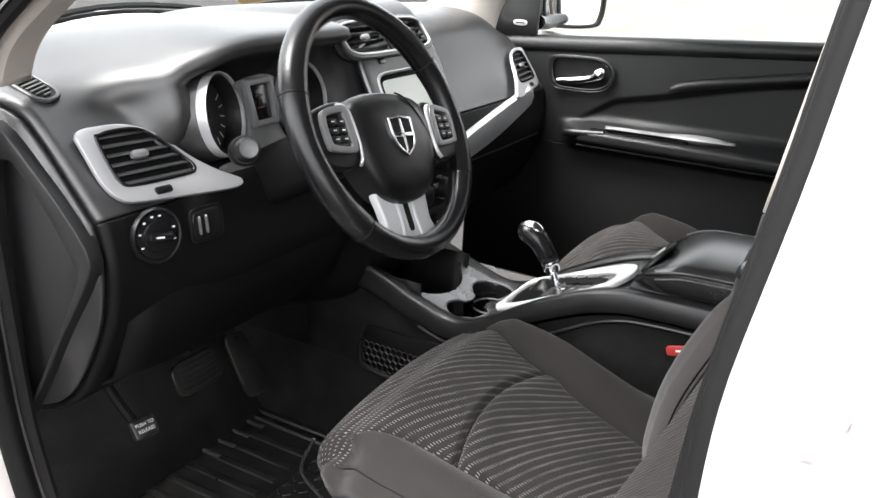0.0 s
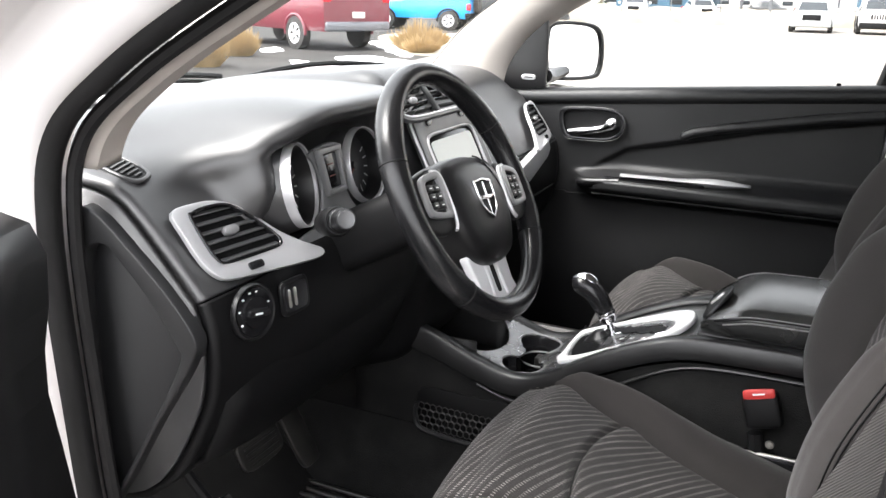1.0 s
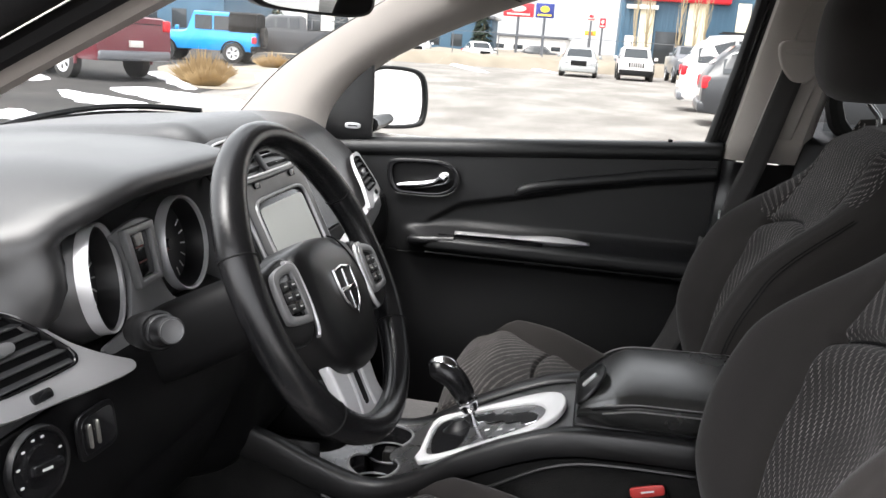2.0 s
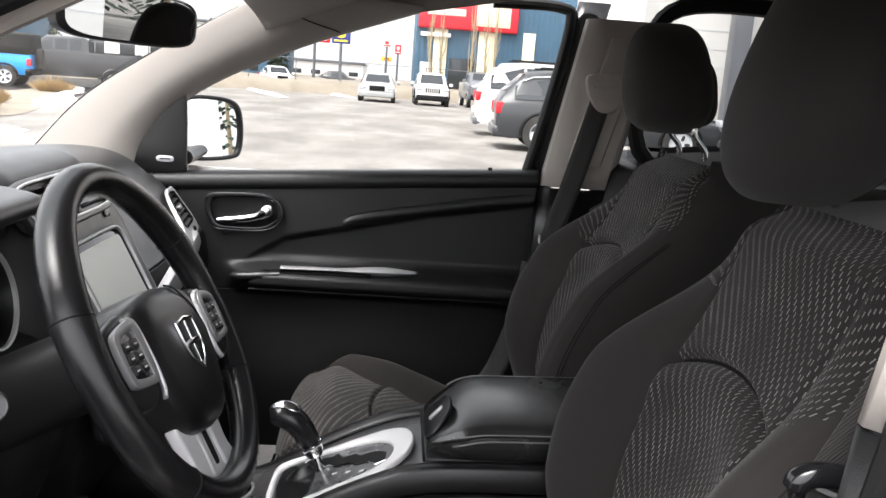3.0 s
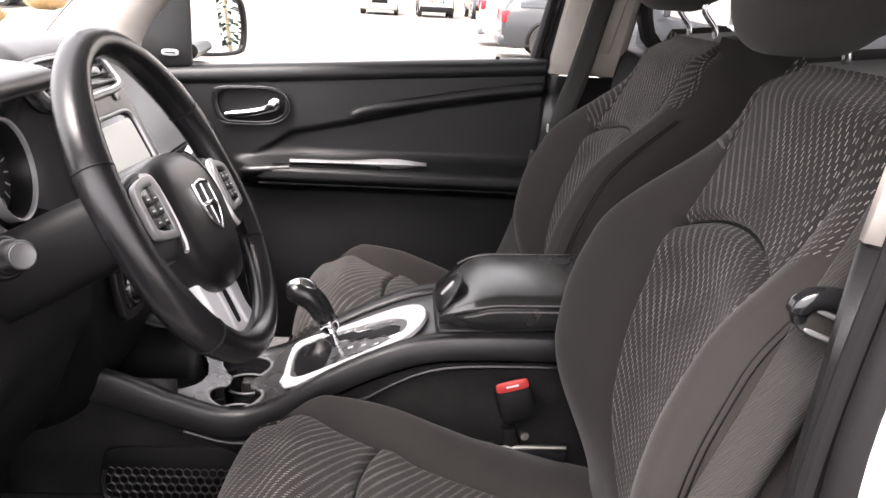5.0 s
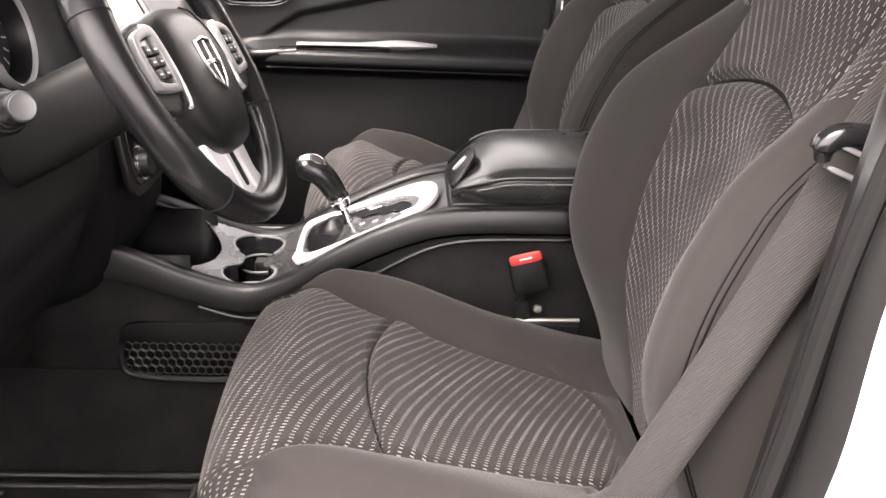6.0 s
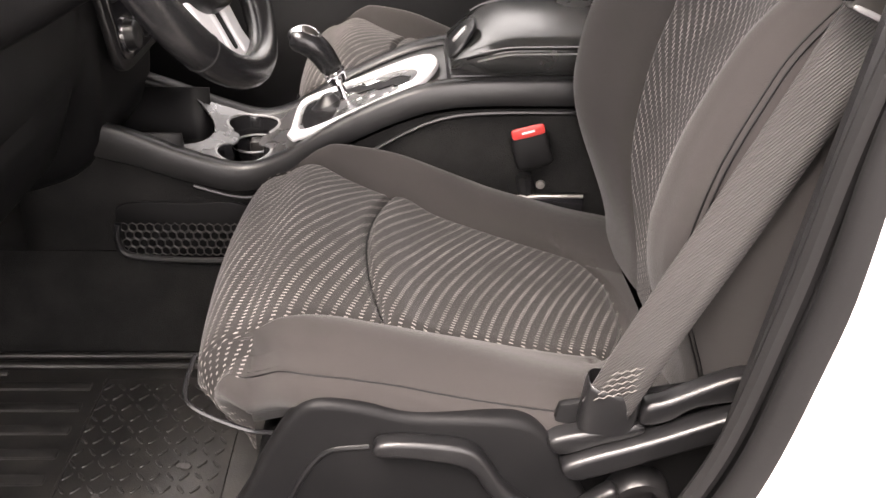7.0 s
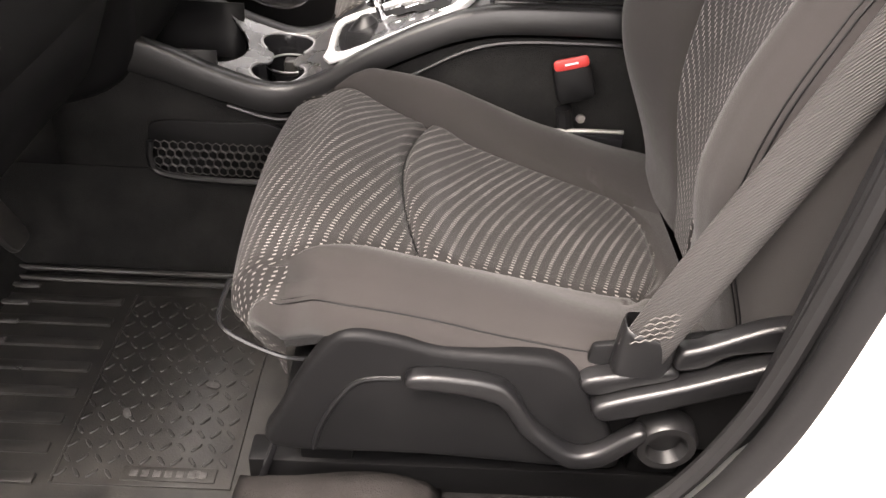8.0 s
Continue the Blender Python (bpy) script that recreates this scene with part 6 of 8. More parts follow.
part("heel_pad", slab([(-0.592, 0.02), (-0.592, 0.228), (-0.25, 0.23), (-0.245, 0.06), (-0.29, 0.02)], pose(0, 0, 0.359), 0.004, 0.0015), RUBBER, mat_thing, "chequer-plate rubber heel pad")
first = None
for r in range(15):
    for c in range(11):
        x, y = -0.578 + 0.022 * r, 0.036 + 0.0185 * c
        if x < -0.56 and y < 0.16:
            continue
        if x > -0.26 or (x > -0.30 and y < 0.05):
            continue
        a = 40 if (r + c) % 2 else -40
        m = pose(x, y, 0.363, 0, 0, a)
        if first is None:
            first = part("lug", slab(oval(0.017, 0.0048, 10, 2.5), Matrix(), 0.0028, 0.0008, 1), RUBBER, mat_thing)
            lug = first.data
            first.matrix_basis = m
        else:
            o_ = new("lug", lug)
            o_.parent = mat_thing
            o_.matrix_parent_inverse = Matrix.Translation(-Vector(mat_thing.location))
            o_.matrix_basis = m
for k in range(8):
    part("raised_bar", box((-0.595 + 0.046 * k, 0.248, 0.358), (-0.578 + 0.046 * k, 0.44, 0.3645), 0.003), RUBBER, mat_thing)
WORN = material("worn_pale_rubber", (0.065, 0.062, 0.06), 0.5, stain=(300, 0.8), second=(0.02, 0.02, 0.02))
for x in (-0.202, -0.222):
    part("edge_ridge", tube([(x, y, 0.3655 + 0.004 * (x > -0.21)) for y in np.linspace(0.02, 0.44, 8)], 0.0045, 8), RUBBER, mat_thing)
part("pad_edge", tube([(-0.592, 0.228, 0.3632), (-0.25, 0.23, 0.3632)], 0.0022, 6), RUBBER, mat_thing)
part("plate_bar", slab([(-0.586, 0.040), (-0.586, 0.150), (-0.566, 0.150), (-0.566, 0.040)][::-1], pose(0, 0, 0.3628), 0.0032, 0.001), RUBBER, mat_thing, "raised bar with worn lettering")
for k in range(7):
    part("letter_bar", box((-0.581, 0.050 + 0.0135 * k, 0.3655), (-0.571, 0.059 + 0.0135 * k, 0.3668), 0.0006), WORN, mat_thing)
for x, y, a in ((-0.429, 0.077, 75), (-0.575, 0.060, 70), (-0.484, 0.172, 30)):
    part("worn_patch", slab(oval(0.02, 0.010, 12, 3), pose(x, y, 0.3655, 0, 0, a), 0.001, 0.0003, 1), WORN, mat_thing, "pale worn patch")

for k in range(4):
    part("worn_rib", box((-0.248 - 0.040 * k, 0.375, 0.3655), (-0.238 - 0.040 * k, 0.430, 0.370), 0.002), WORN, mat_thing, "pale worn rib")

pedals = thing("brake_pedal", (-0.40, 0.40, 0.45), "black rubber brake pedal on a steel arm", "pedal")
pm = place((-0.387, 0.40, 0.548), (1, 0, 0), (0, 0.45, 0.9))
part("pad", slab(oval(0.11, 0.062, 24, 4), pm, 0.012, 0.004), RUBBER, pedals)
for k in range(5):
    part("pad_rib", slab([(-0.042, -0.002), (0.042, -0.002), (0.042, 0.002), (-0.042, 0.002)], pm @ pose(0, -0.02 + 0.01 * k, 0.0118), 0.003, 0.001, 1), RUBBER, pedals)
part("arm", tube(curve([(-0.38, 0.415, 0.555), (-0.375, 0.45, 0.62), (-0.37, 0.47, 0.72)], 5), 0.010, 8), DARK, pedals)
acc = thing("accelerator_pedal", (-0.27, 0.42, 0.42), "black rubber accelerator pedal", "pedal")
am = place((-0.245, 0.42, 0.495), (1, 0, 0), (0, 0.5, 0.87))
part("pad", slab(oval(0.055, 0.13, 24, 5), am, 0.012, 0.004), RUBBER, acc)
part("arm", tube(curve([(-0.245, 0.44, 0.54), (-0.245, 0.48, 0.62), (-0.245, 0.50, 0.72)], 5), 0.008, 8), DARK, acc)
pb = thing("parking_brake_pedal", (-0.60, 0.33, 0.45), "black parking brake pedal with white printed words", "pedal")
bm2 = place((-0.573, 0.325, 0.558), (1, -0.15, 0), (0.05, 0.55, 0.8))
part("pad", slab(oval(0.042, 0.034, 20, 5), bm2, 0.012, 0.004), RUBBER, pb)
part("arm", tube(curve([(-0.575, 0.338, 0.562), (-0.59, 0.37, 0.62), (-0.61, 0.40, 0.72)], 5), 0.008, 8), DARK, pb)
for k, word in enumerate(("PUSH TO", "RELEASE")):
    td = bpy.data.curves.new("words", "FONT")
    td.body, td.size, td.align_x, td.align_y = word, 0.0076, "CENTER", "CENTER"
    td.extrude = 0.0003
    td.materials.append(MARK)
    tw = new("printed_words", td)
    tw.parent = pb
    tw.matrix_parent_inverse = Matrix.Translation(-Vector(pb.location))
    tw.matrix_basis = bm2 @ pose(0, 0.005 - 0.010 * k, 0.0126)


# ------------------------------------------------------------------ passenger door
pdoor = thing("passenger_door", (0.74, 0.0, 0.40), "closed passenger door with black panel, chrome handle and silver armrest trim", "car door")


def belt_height(y):
    return 1.0575 - 0.0705 * (y - 0.29)


def panel_x(y, z):
    """How far inwards the door panel stands at (y, z)."""
    zb = belt_height(y)
    ridge = float(np.interp(-y, [-0.20, -0.158, -0.13, -0.05, 0.085, 0.28, 0.54], [0.80, 0.845, 0.882, 0.932, 0.962, 1.008, 1.052]))
    arm_z = 0.845 + 0.0 * y
    x = 0.742 - 0.014 * smooth01(zb - z, 0.0, 0.02)
    x += 0.020 * smooth01(ridge - z, -0.004, 0.012) * smooth01(z, 0.86, 0.89) * (1 - smooth01(y, 0.02, 0.20))
    x -= 0.062 * smooth01(z, arm_z - 0.055, arm_z - 0.012) * (1 - smooth01(z, arm_z + 0.004, arm_z + 0.028)) * (1 - smooth01(y, 0.10, 0.20))
    x -= 0.028 * (1 - smooth01(z, 0.55, 0.80))
    return x


PY, PZ = np.linspace(0.44, -0.54, 150), np.linspace(0.0, 1.0, 150)
rows = [[(panel_x(y, z), y, z) for z in (0.42 + (belt_height(y) - 0.42) * k for k in PZ)] for y in PY]
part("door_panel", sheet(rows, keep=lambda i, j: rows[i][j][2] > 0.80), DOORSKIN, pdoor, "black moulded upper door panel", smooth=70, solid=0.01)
# below the armrest, shade is put into the panel's darker colour
part("lower_door_panel", sheet(rows, keep=lambda i, j: rows[i][j][2] <= 0.80), DARK, pdoor, "lower door panel, its shade put into a darker plastic", smooth=70, solid=0.01)
part("belt_cap", sheet([[(x, y, belt_height(y) + d) for x, d in ((0.7295, -0.026), (0.7262, -0.012), (0.7280, -0.001), (0.736, 0.006), (0.755, 0.007), (0.80, 0.004))] for y in PY]), DOORSKIN, pdoor, smooth=70, solid=-0.005)
# window frame and glass
WIN = curve([(0.402, 1.065), (0.388, 1.165), (0.272, 1.286), (0.045, 1.419), (-0.112, 1.470), (-0.27, 1.495), (-0.45, 1.505), (-0.565, 1.502), (-0.585, 1.47), (-0.56, 1.32), (-0.515, 1.12)], 7)
part("window_frame", tube([(0.772, y, z) for y, z in WIN[40:]], 0.013, 10, flat=1.4, up=(1, 0, 0)), SEAL, pdoor, "black rubber window surround")
part("window_post", sheet(np.array([[(0.765, -0.50 - 0.10 * k - d, 1.08 + 0.44 * k) for k in np.linspace(0, 1, 8)] for d in (0.0, 0.02, 0.075)])), GLOSSY, pdoor, "gloss black window post", solid=0.012)
part("window_glass", sheet(np.array([[(0.785 - 0.03 * k, y, 1.05 + 0.46 * k) for y in np.linspace(0.40, -0.58, 8)] for k in np.linspace(0, 1, 5)])), TINTED, pdoor, "lightly tinted door glass")
# mirror corner cover with a small oval badge
cm = place((0.742, 0.30, 1.13), (0, -1, 0), (0, 0, 1))
sail = [(-0.10, -0.06), (-0.105, 0.02), (-0.07, 0.095), (-0.005, 0.155), (0.018, 0.15), (0.022, -0.03), (0.01, -0.06)]
part("mirror_corner", slab([(float(a), float(b)) for a, b in curve(sail, 4, True)], cm, 0.012, 0.005, 2), BLACK, pdoor, "black corner cover")
badge2 = part("oval_badge", slab(oval(0.040, 0.015, 20, 3), place((0.728, 0.325, 1.098), (0, -1, 0), (0, 0, 1)), 0.004, 0.0015), SILVER, pdoor, "small silver oval badge")
part("badge_bar", slab([(-0.012, -0.0015), (0.012, -0.0015), (0.012, 0.0015), (-0.012, 0.0015)], place((0.7238, 0.325, 1.098), (0, -1, 0), (0, 0, 1)), 0.0004, 0), DARK, badge2)
# inner handle
hm = place((0.722, 0.142, 0.988), (0, -1, 0), (0, 0.05, 1))
bez = [(-0.083, 0.036), (-0.03, 0.044), (0.05, 0.044), (0.085, 0.025), (0.088, -0.015), (0.05, -0.04), (-0.03, -0.044), (-0.072, -0.038), (-0.088, 0.0)]
bezs = [(float(a), float(b)) for a, b in curve(bez, 5, True)]
part("handle_bezel", slab(bezs, hm, 0.010, 0.004, 2, [(u * 0.84, w * 0.78) for u, w in bezs]), GLOSSY, pdoor, "gloss black handle bezel")
part("bezel_edge", tube([tuple(hm @ Vector((u * 0.985, w * 0.975, 0.0095))) for u, w in bezs], 0.0016, 6, True), BLACK, pdoor, "thin bezel edge")
part("handle_bowl", slab([(u * 0.86, w * 0.8) for u, w in bezs], hm @ pose(0, 0, -0.002), 0.003, 0), DARK, pdoor)
hl = curve([(-0.058, -0.022), (-0.02, -0.017), (0.02, -0.010), (0.045, 0.0), (0.06, 0.014)], 5)
handle_ob = part("handle", tube([tuple(hm @ Vector((u, w, 0.014))) for u, w in hl], np.interp(np.linspace(0, 1, len(hl)), [0, 0.15, 0.6, 0.85, 1], [0.009, 0.0125, 0.0125, 0.021, 0.018]), 16, flat=0.85), CHROME, pdoor, "chrome pull handle")
part("lock_tab", slab(oval(0.02, 0.028, 14, 3), hm @ pose(0.057, 0.008, 0.010), 0.010, 0.003), CHROME, handle_ob)
# pull ledge and armrest trims
ledge = curve([(-0.085, 0.968), (-0.11, 0.985), (-0.18, 1.002), (-0.28, 1.020), (-0.40, 1.042), (-0.53, 1.060)], 5)
part("ledge", tube([(0.722, y, z) for y, z in ledge], np.interp(np.linspace(0, 1, len(ledge)), [0, 0.1, 1], [0.006, 0.012, 0.013]), 10, flat=1.0, up=(1, 0, 0)), DOORSKIN, pdoor, "black moulded ledge")
tr = []
for y in np.linspace(0.05, -0.268, 28):
    k = (0.05 - y) / 0.318
    hh = 0.0011 + 0.0085 * smooth01(k, 0.40, 0.72) * (1 - smooth01(k, 0.76, 1.0)) - 0.0007 * smooth01(k, 0.9, 1.0)
    tr.append([(0.688, y, 0.868 + 0.005 * k - hh), (0.681, y, 0.868 + 0.005 * k), (0.688, y, 0.868 + 0.005 * k + hh)])
part("armrest_trim", sheet(tr), SILVER, pdoor, "silver armrest spear", solid=-0.004)
part("trim_black", sheet([[(0.687, y, 0.862 + 0.006 * k), (0.679, y, 0.858 + 0.006 * k), (0.680, y, 0.850 + 0.004 * k)] for k, y in zip(np.linspace(0, 1, 12), np.linspace(0.09, -0.16, 12))]), GLOSSY, pdoor, "gloss black switch strip", solid=-0.004)
part("armrest_tip", tube(curve([(0.700, 0.165, 0.838), (0.682, 0.150, 0.842), (0.676, 0.10, 0.848), (0.678, 0.05, 0.853)], 5), [0.006] * 4 + [0.012] * 4 + [0.011] * 4 + [0.009] * 4, 10), BLACK, pdoor)
for dz, r in ((-0.004, 0.004), (-0.028, 0.003)):
    part("armrest_edge", tube([(0.678 + 0.003 * (dz < -0.01), y, 0.843 + dz) for y in np.linspace(0.12, -0.50, 12)], r, 6), DARK, pdoor)
lock = part("lock_pin", lathe([(0, 0), (0.013, 0), (0.013, 0.003), (0.009, 0.005), (0.005, 0.005), (0.005, 0.012), (0, 0.013)], pose(0.752, -0.425, belt_height(-0.425) + 0.005), 16), DARK, pdoor)
part("lock_ring", lathe([(0.010, 0.004), (0.0125, 0.004), (0.0125, 0.006), (0.010, 0.006)], pose(0.752, -0.425, belt_height(-0.425) + 0.005), 16), CHROME, lock)

# far wing mirror
wing = thing("wing_mirror", (1.0, 0.27, 1.08), "black wing mirror outside the passenger window", "wing mirror")
wm = place((0.98, 0.285, 1.155), (0.80, -0.60, 0), (0, 0.10, 1))
shape = [(float(a), float(b)) for a, b in curve([(-0.10, -0.06), (-0.10, 0.045), (-0.075, 0.078), (0.03, 0.078), (0.085, 0.06), (0.10, 0.01), (0.092, -0.055), (0.06, -0.078), (-0.06, -0.078)], 5, True)]
rows = [[tuple(wm @ Vector((u * s, w * s, h))) for u, w in shape] for s, h in ((0.96, 0.002), (1.03, 0.0), (1.02, -0.03), (0.92, -0.075), (0.6, -0.10), (0.1, -0.108))]
part("housing", sheet(rows, closed_v=True, caps=True), GLOSSY, wing, "gloss black mirror housing")
part("rim", slab([(u * 1.03, w * 1.03) for u, w in shape], wm @ pose(0, 0, 0.004), 0.016, 0.004, 2, [(u * 0.9, w * 0.9) for u, w in shape]), BLACK, wing)
part("mirror", slab([(u * 0.91, w * 0.91) for u, w in shape], wm @ pose(0, 0, 0.008), 0.004, 0), MIRROR, wing, "mirror glass")
part("stem", tube([(0.76, 0.30, 1.10), (0.86, 0.31, 1.09), (0.95, 0.30, 1.10)], [0.03, 0.024, 0.022], 12, flat=0.7), BLACK, wing)
# inside mirror
rvm = thing("rear_view_mirror", (-0.02, 0.17, 1.37), "black rear-view mirror hanging from the windscreen", "rear-view mirror")
rm = place((-0.02, 0.172, 1.372), (0.85, -0.53, -0.02), (0.05, -0.09, 1))
sh = oval(0.235, 0.072, 32, 4)
rows = [[tuple(rm @ Vector((u * s, w * s, h))) for u, w in sh] for s, h in ((0.93, 0.012), (1.0, 0.008), (1.0, -0.008), (0.85, -0.03), (0.3, -0.045))]
part("housing", sheet(rows, closed_v=True, caps=True), BLACK, rvm, "black plastic housing")
part("mirror", slab([(u * 0.92, w * 0.88) for u, w in sh], rm @ pose(0, 0, 0.0105), 0.003, 0), MIRROR, rvm, "mirror glass")
part("stem", tube([(0.0, 0.20, 1.39), (0.01, 0.225, 1.42), (0.01, 0.24, 1.45)], 0.010, 8), BLACK, rvm)

# driver's door, swung open ahead of the opening
ddoor = thing("driver_door", (-0.87, 0.45, 0.40), "driver's door swung wide open, white outside and black inside", "car door")
DM = pose(-0.912, 0.345, 0, 0, 0, 22)
rows = []
for u in np.linspace(0.0, -1.0, 12):
    rows.append([tuple(DM @ Vector((u, -0.0 - d, z))) for z, d in ((0.42, 0.125), (0.60, 0.108), (0.74, 0.092), (0.84, 0.080), (0.90, 0.072), (0.95, 0.074), (1.00, 0.084), (1.05, 0.088), (1.075, 0.078), (1.085, 0.05), (1.07, 0.0))])
part("door_panel", sheet(rows), BLACK, ddoor, "black moulded door panel", smooth=60, solid=0.01)
part("door_skin", sheet([[tuple(DM @ Vector((u, 0.02 + d, z))) for z, d in ((0.42, 0.02), (0.6, 0.05), (0.9, 0.05), (1.07, 0.0))] for u in np.linspace(0.0, -1.0, 6)]), WHITE, ddoor, solid=0.01)
part("door_edge", sheet([[tuple(DM @ Vector((0.0 + e, d, z))) for z in np.linspace(0.42, 1.07, 6)] for d, e in ((-0.06, 0.0), (-0.03, 0.006), (0.03, 0.004), (0.06, 0.0))]), WHITE, ddoor, solid=0.01)


# ------------------------------------------------------------------ outside
def ground_material():
    m = material("wet_snowy_asphalt", (0.2, 0.185, 0.165), 0.35)
    nt = m.node_tree
    b = nt.nodes["Principled BSDF"]
    tc = nt.nodes.new("ShaderNodeTexCoord")
    mapping = nt.nodes.new("ShaderNodeMapping")
    mapping.inputs["Scale"].default_value = (0.5, 1.0, 1.0)
    nt.links.new(tc.outputs["Object"], mapping.inputs["Vector"])
    n = nt.nodes.new("ShaderNodeTexNoise")
    n.inputs["Scale"].default_value, n.inputs["Detail"].default_value = 0.6, 10
    n.inputs["Roughness"].default_value = 0.62
    nt.links.new(mapping.outputs[0], n.inputs["Vector"])
    ramp = nt.nodes.new("ShaderNodeValToRGB")
    ramp.color_ramp.elements[0].position, ramp.color_ramp.elements[1].position = 0.40, 0.62
    ramp.color_ramp.elements[0].color = (0.155, 0.143, 0.13, 1)
    ramp.color_ramp.elements[1].color = (0.27, 0.256, 0.238, 1)
    nt.links.new(n.outputs["Fac"], ramp.inputs[0])
    nt.links.new(ramp.outputs[0], b.inputs["Base Color"])
    rr = nt.nodes.new("ShaderNodeMapRange")
    rr.inputs["From Min"].default_value, rr.inputs["From Max"].default_value = 0.35, 0.65
    rr.inputs["To Min"].default_value, rr.inputs["To Max"].default_value = 0.6, 0.9
    b.inputs["Specular IOR Level"].default_value = 0.15
    nt.links.new(n.outputs["Fac"], rr.inputs["Value"])
    nt.links.new(rr.outputs[0], b.inputs["Roughness"])
    f = nt.nodes.new("ShaderNodeTexNoise")
    f.inputs["Scale"].default_value, f.inputs["Detail"].default_value = 9.0, 6
    nt.links.new(tc.outputs["Object"], f.inputs["Vector"])
    bp = nt.nodes.new("ShaderNodeBump")
    bp.inputs["Distance"].default_value = 0.02
    nt.links.new(f.outputs["Fac"], bp.inputs["Height"])
    nt.links.new(bp.outputs[0], b.inputs["Normal"])
    return m


ground = part("ground", sheet(np.array([[(x, y, -0.001) for y in (-600, -100, -20, 20, 100, 600)] for x in (-600, -100, -20, 20, 100, 600)])), ground_material(), None, smooth=0)
tagged(ground, "wet pale car park asphalt with patches of slush", "ground", kind="structure")
SNOW = material("old_snow", (0.8, 0.8, 0.82), 0.7, grain=(6, 0.03), stain=(1.5, 0.35), second=(0.55, 0.52, 0.5))
ASPHALT = material("dark_wet_asphalt", (0.035, 0.034, 0.033), 0.85, spec=0.1, grain=(30, 0.01), stain=(0.8, 0.5), second=(0.08, 0.075, 0.07))
DIRT = material("dry_earth_bank", (0.21, 0.18, 0.14), 0.95, grain=(5, 0.05), stain=(0.7, 0.6), second=(0.31, 0.275, 0.225))
TAN = material("dry_grass", (0.40, 0.28, 0.14), 0.9, stain=(3, 0.4))
MAROON = material("maroon_car_paint", (0.13, 0.012, 0.025), 0.3, coat=0.6, stain=(1.2, 0.25), second=(0.2, 0.06, 0.06))
BLUE = material("bright_blue_car_paint", (0.01, 0.30, 0.78), 0.35, coat=0.5, stain=(1.2, 0.1))
DGREY = material("dark_grey_car_paint", (0.032, 0.034, 0.039), 0.35, coat=0.25, stain=(1.2, 0.3), second=(0.055, 0.053, 0.051))
MGREY = material("mid_grey_car_paint", (0.13, 0.135, 0.15), 0.3, coat=0.6, stain=(1.2, 0.3))
PSILVER = material("pale_silver_car_paint", (0.34, 0.35, 0.35), 0.3, coat=0.5, stain=(1.2, 0.2))
LSILVER = material("silver_car_paint", (0.6, 0.61, 0.63), 0.3, coat=0.5, stain=(1.2, 0.2))
TYRE = material("tyre_rubber", (0.02, 0.02, 0.02), 0.8, stain=(6, 0.4), second=(0.08, 0.07, 0.06))
LAMP_RED = material("tail_lamp_red", (0.6, 0.02, 0.03), 0.2)
BLUEWALL = material("blue_ribbed_cladding", (0.05, 0.115, 0.18), 0.6, stain=(0.6, 0.25))
CREAM = material("cream_panel", (0.72, 0.66, 0.5), 0.7, stain=(0.7, 0.2))
OFFWHITE = material("off_white_cladding", (0.66, 0.63, 0.6), 0.7, stain=(0.6, 0.2))
CLAD = material("white_steel_cladding", (0.9, 0.89, 0.87), 0.6, stain=(0.6, 0.12))
SIGNRED = material("sign_red", (0.62, 0.02, 0.035), 0.5, stain=(2, 0.1))
SIGNBLUE = material("sign_navy", (0.02, 0.035, 0.22), 0.5)
SIGNYELLOW = material("sign_yellow", (0.85, 0.6, 0.05), 0.5)
BARK = material("pale_bark", (0.38, 0.31, 0.2), 0.9, grain=(60, 0.004), stain=(6, 0.4))
NEEDLE = material("dark_spruce_needles", (0.02, 0.035, 0.02), 0.8, stain=(4, 0.4))


def flat_patch(name, pts, mat_, z, label):
    bm = bmesh.new()
    bm.faces.new([bm.verts.new((a, b, z)) for a, b in curve(pts, 6, True)])
    return tagged(part(name, bm, mat_, None, smooth=0), label, "ground", kind="structure")


# unseen dark ground, added so less light bounces onto the lower faces
flat_patch("unseen_dark_apron", [(-11, -13), (-11, 9), (2.6, 7), (3.0, -2), (2.6, -13)], ASPHALT, 0.003, "unseen dark ground round the car, added to cut bounced light")
flat_patch("road", [(3, 4.0), (8, 6.0), (14, 7.5), (24, 9.5), (40, 13), (70, 24), (60, 60), (5, 60), (3, 12)], ASPHALT, 0.004, "dark wet asphalt lane beyond the car park")
for k, (cx, cy, w, d) in enumerate(((23, 9.4, 8, 1.2), (30, 11.6, 10, 0.8), (46, 7.5, 16, 0.8), (50, 3.5, 8, 0.7))):
    rng = random.Random(k)
    pts = []
    for a in range(14):
        r = 0.75 + 0.4 * rng.random()
        u, v = 0.5 * w * r * math.cos(a * math.pi / 7), 0.5 * d * r * math.sin(a * math.pi / 7)
        c, s = math.cos(0.32), math.sin(0.32)
        pts.append((cx + c * u - s * v, cy + s * u + c * v))
    ring = curve(pts, 3, True)
    rows = [[(cx + (p[0] - cx) * q, cy + (p[1] - cy) * q, h) for p in ring] for q, h in ((1.0, 0.002), (0.9, 0.03), (0.6, 0.07), (0.1, 0.09))]
    tagged(part("snow_patch", sheet(rows, closed_v=True, caps=True), SNOW), "low patch of old snow on the asphalt", "snow", "snow patches", "structure")
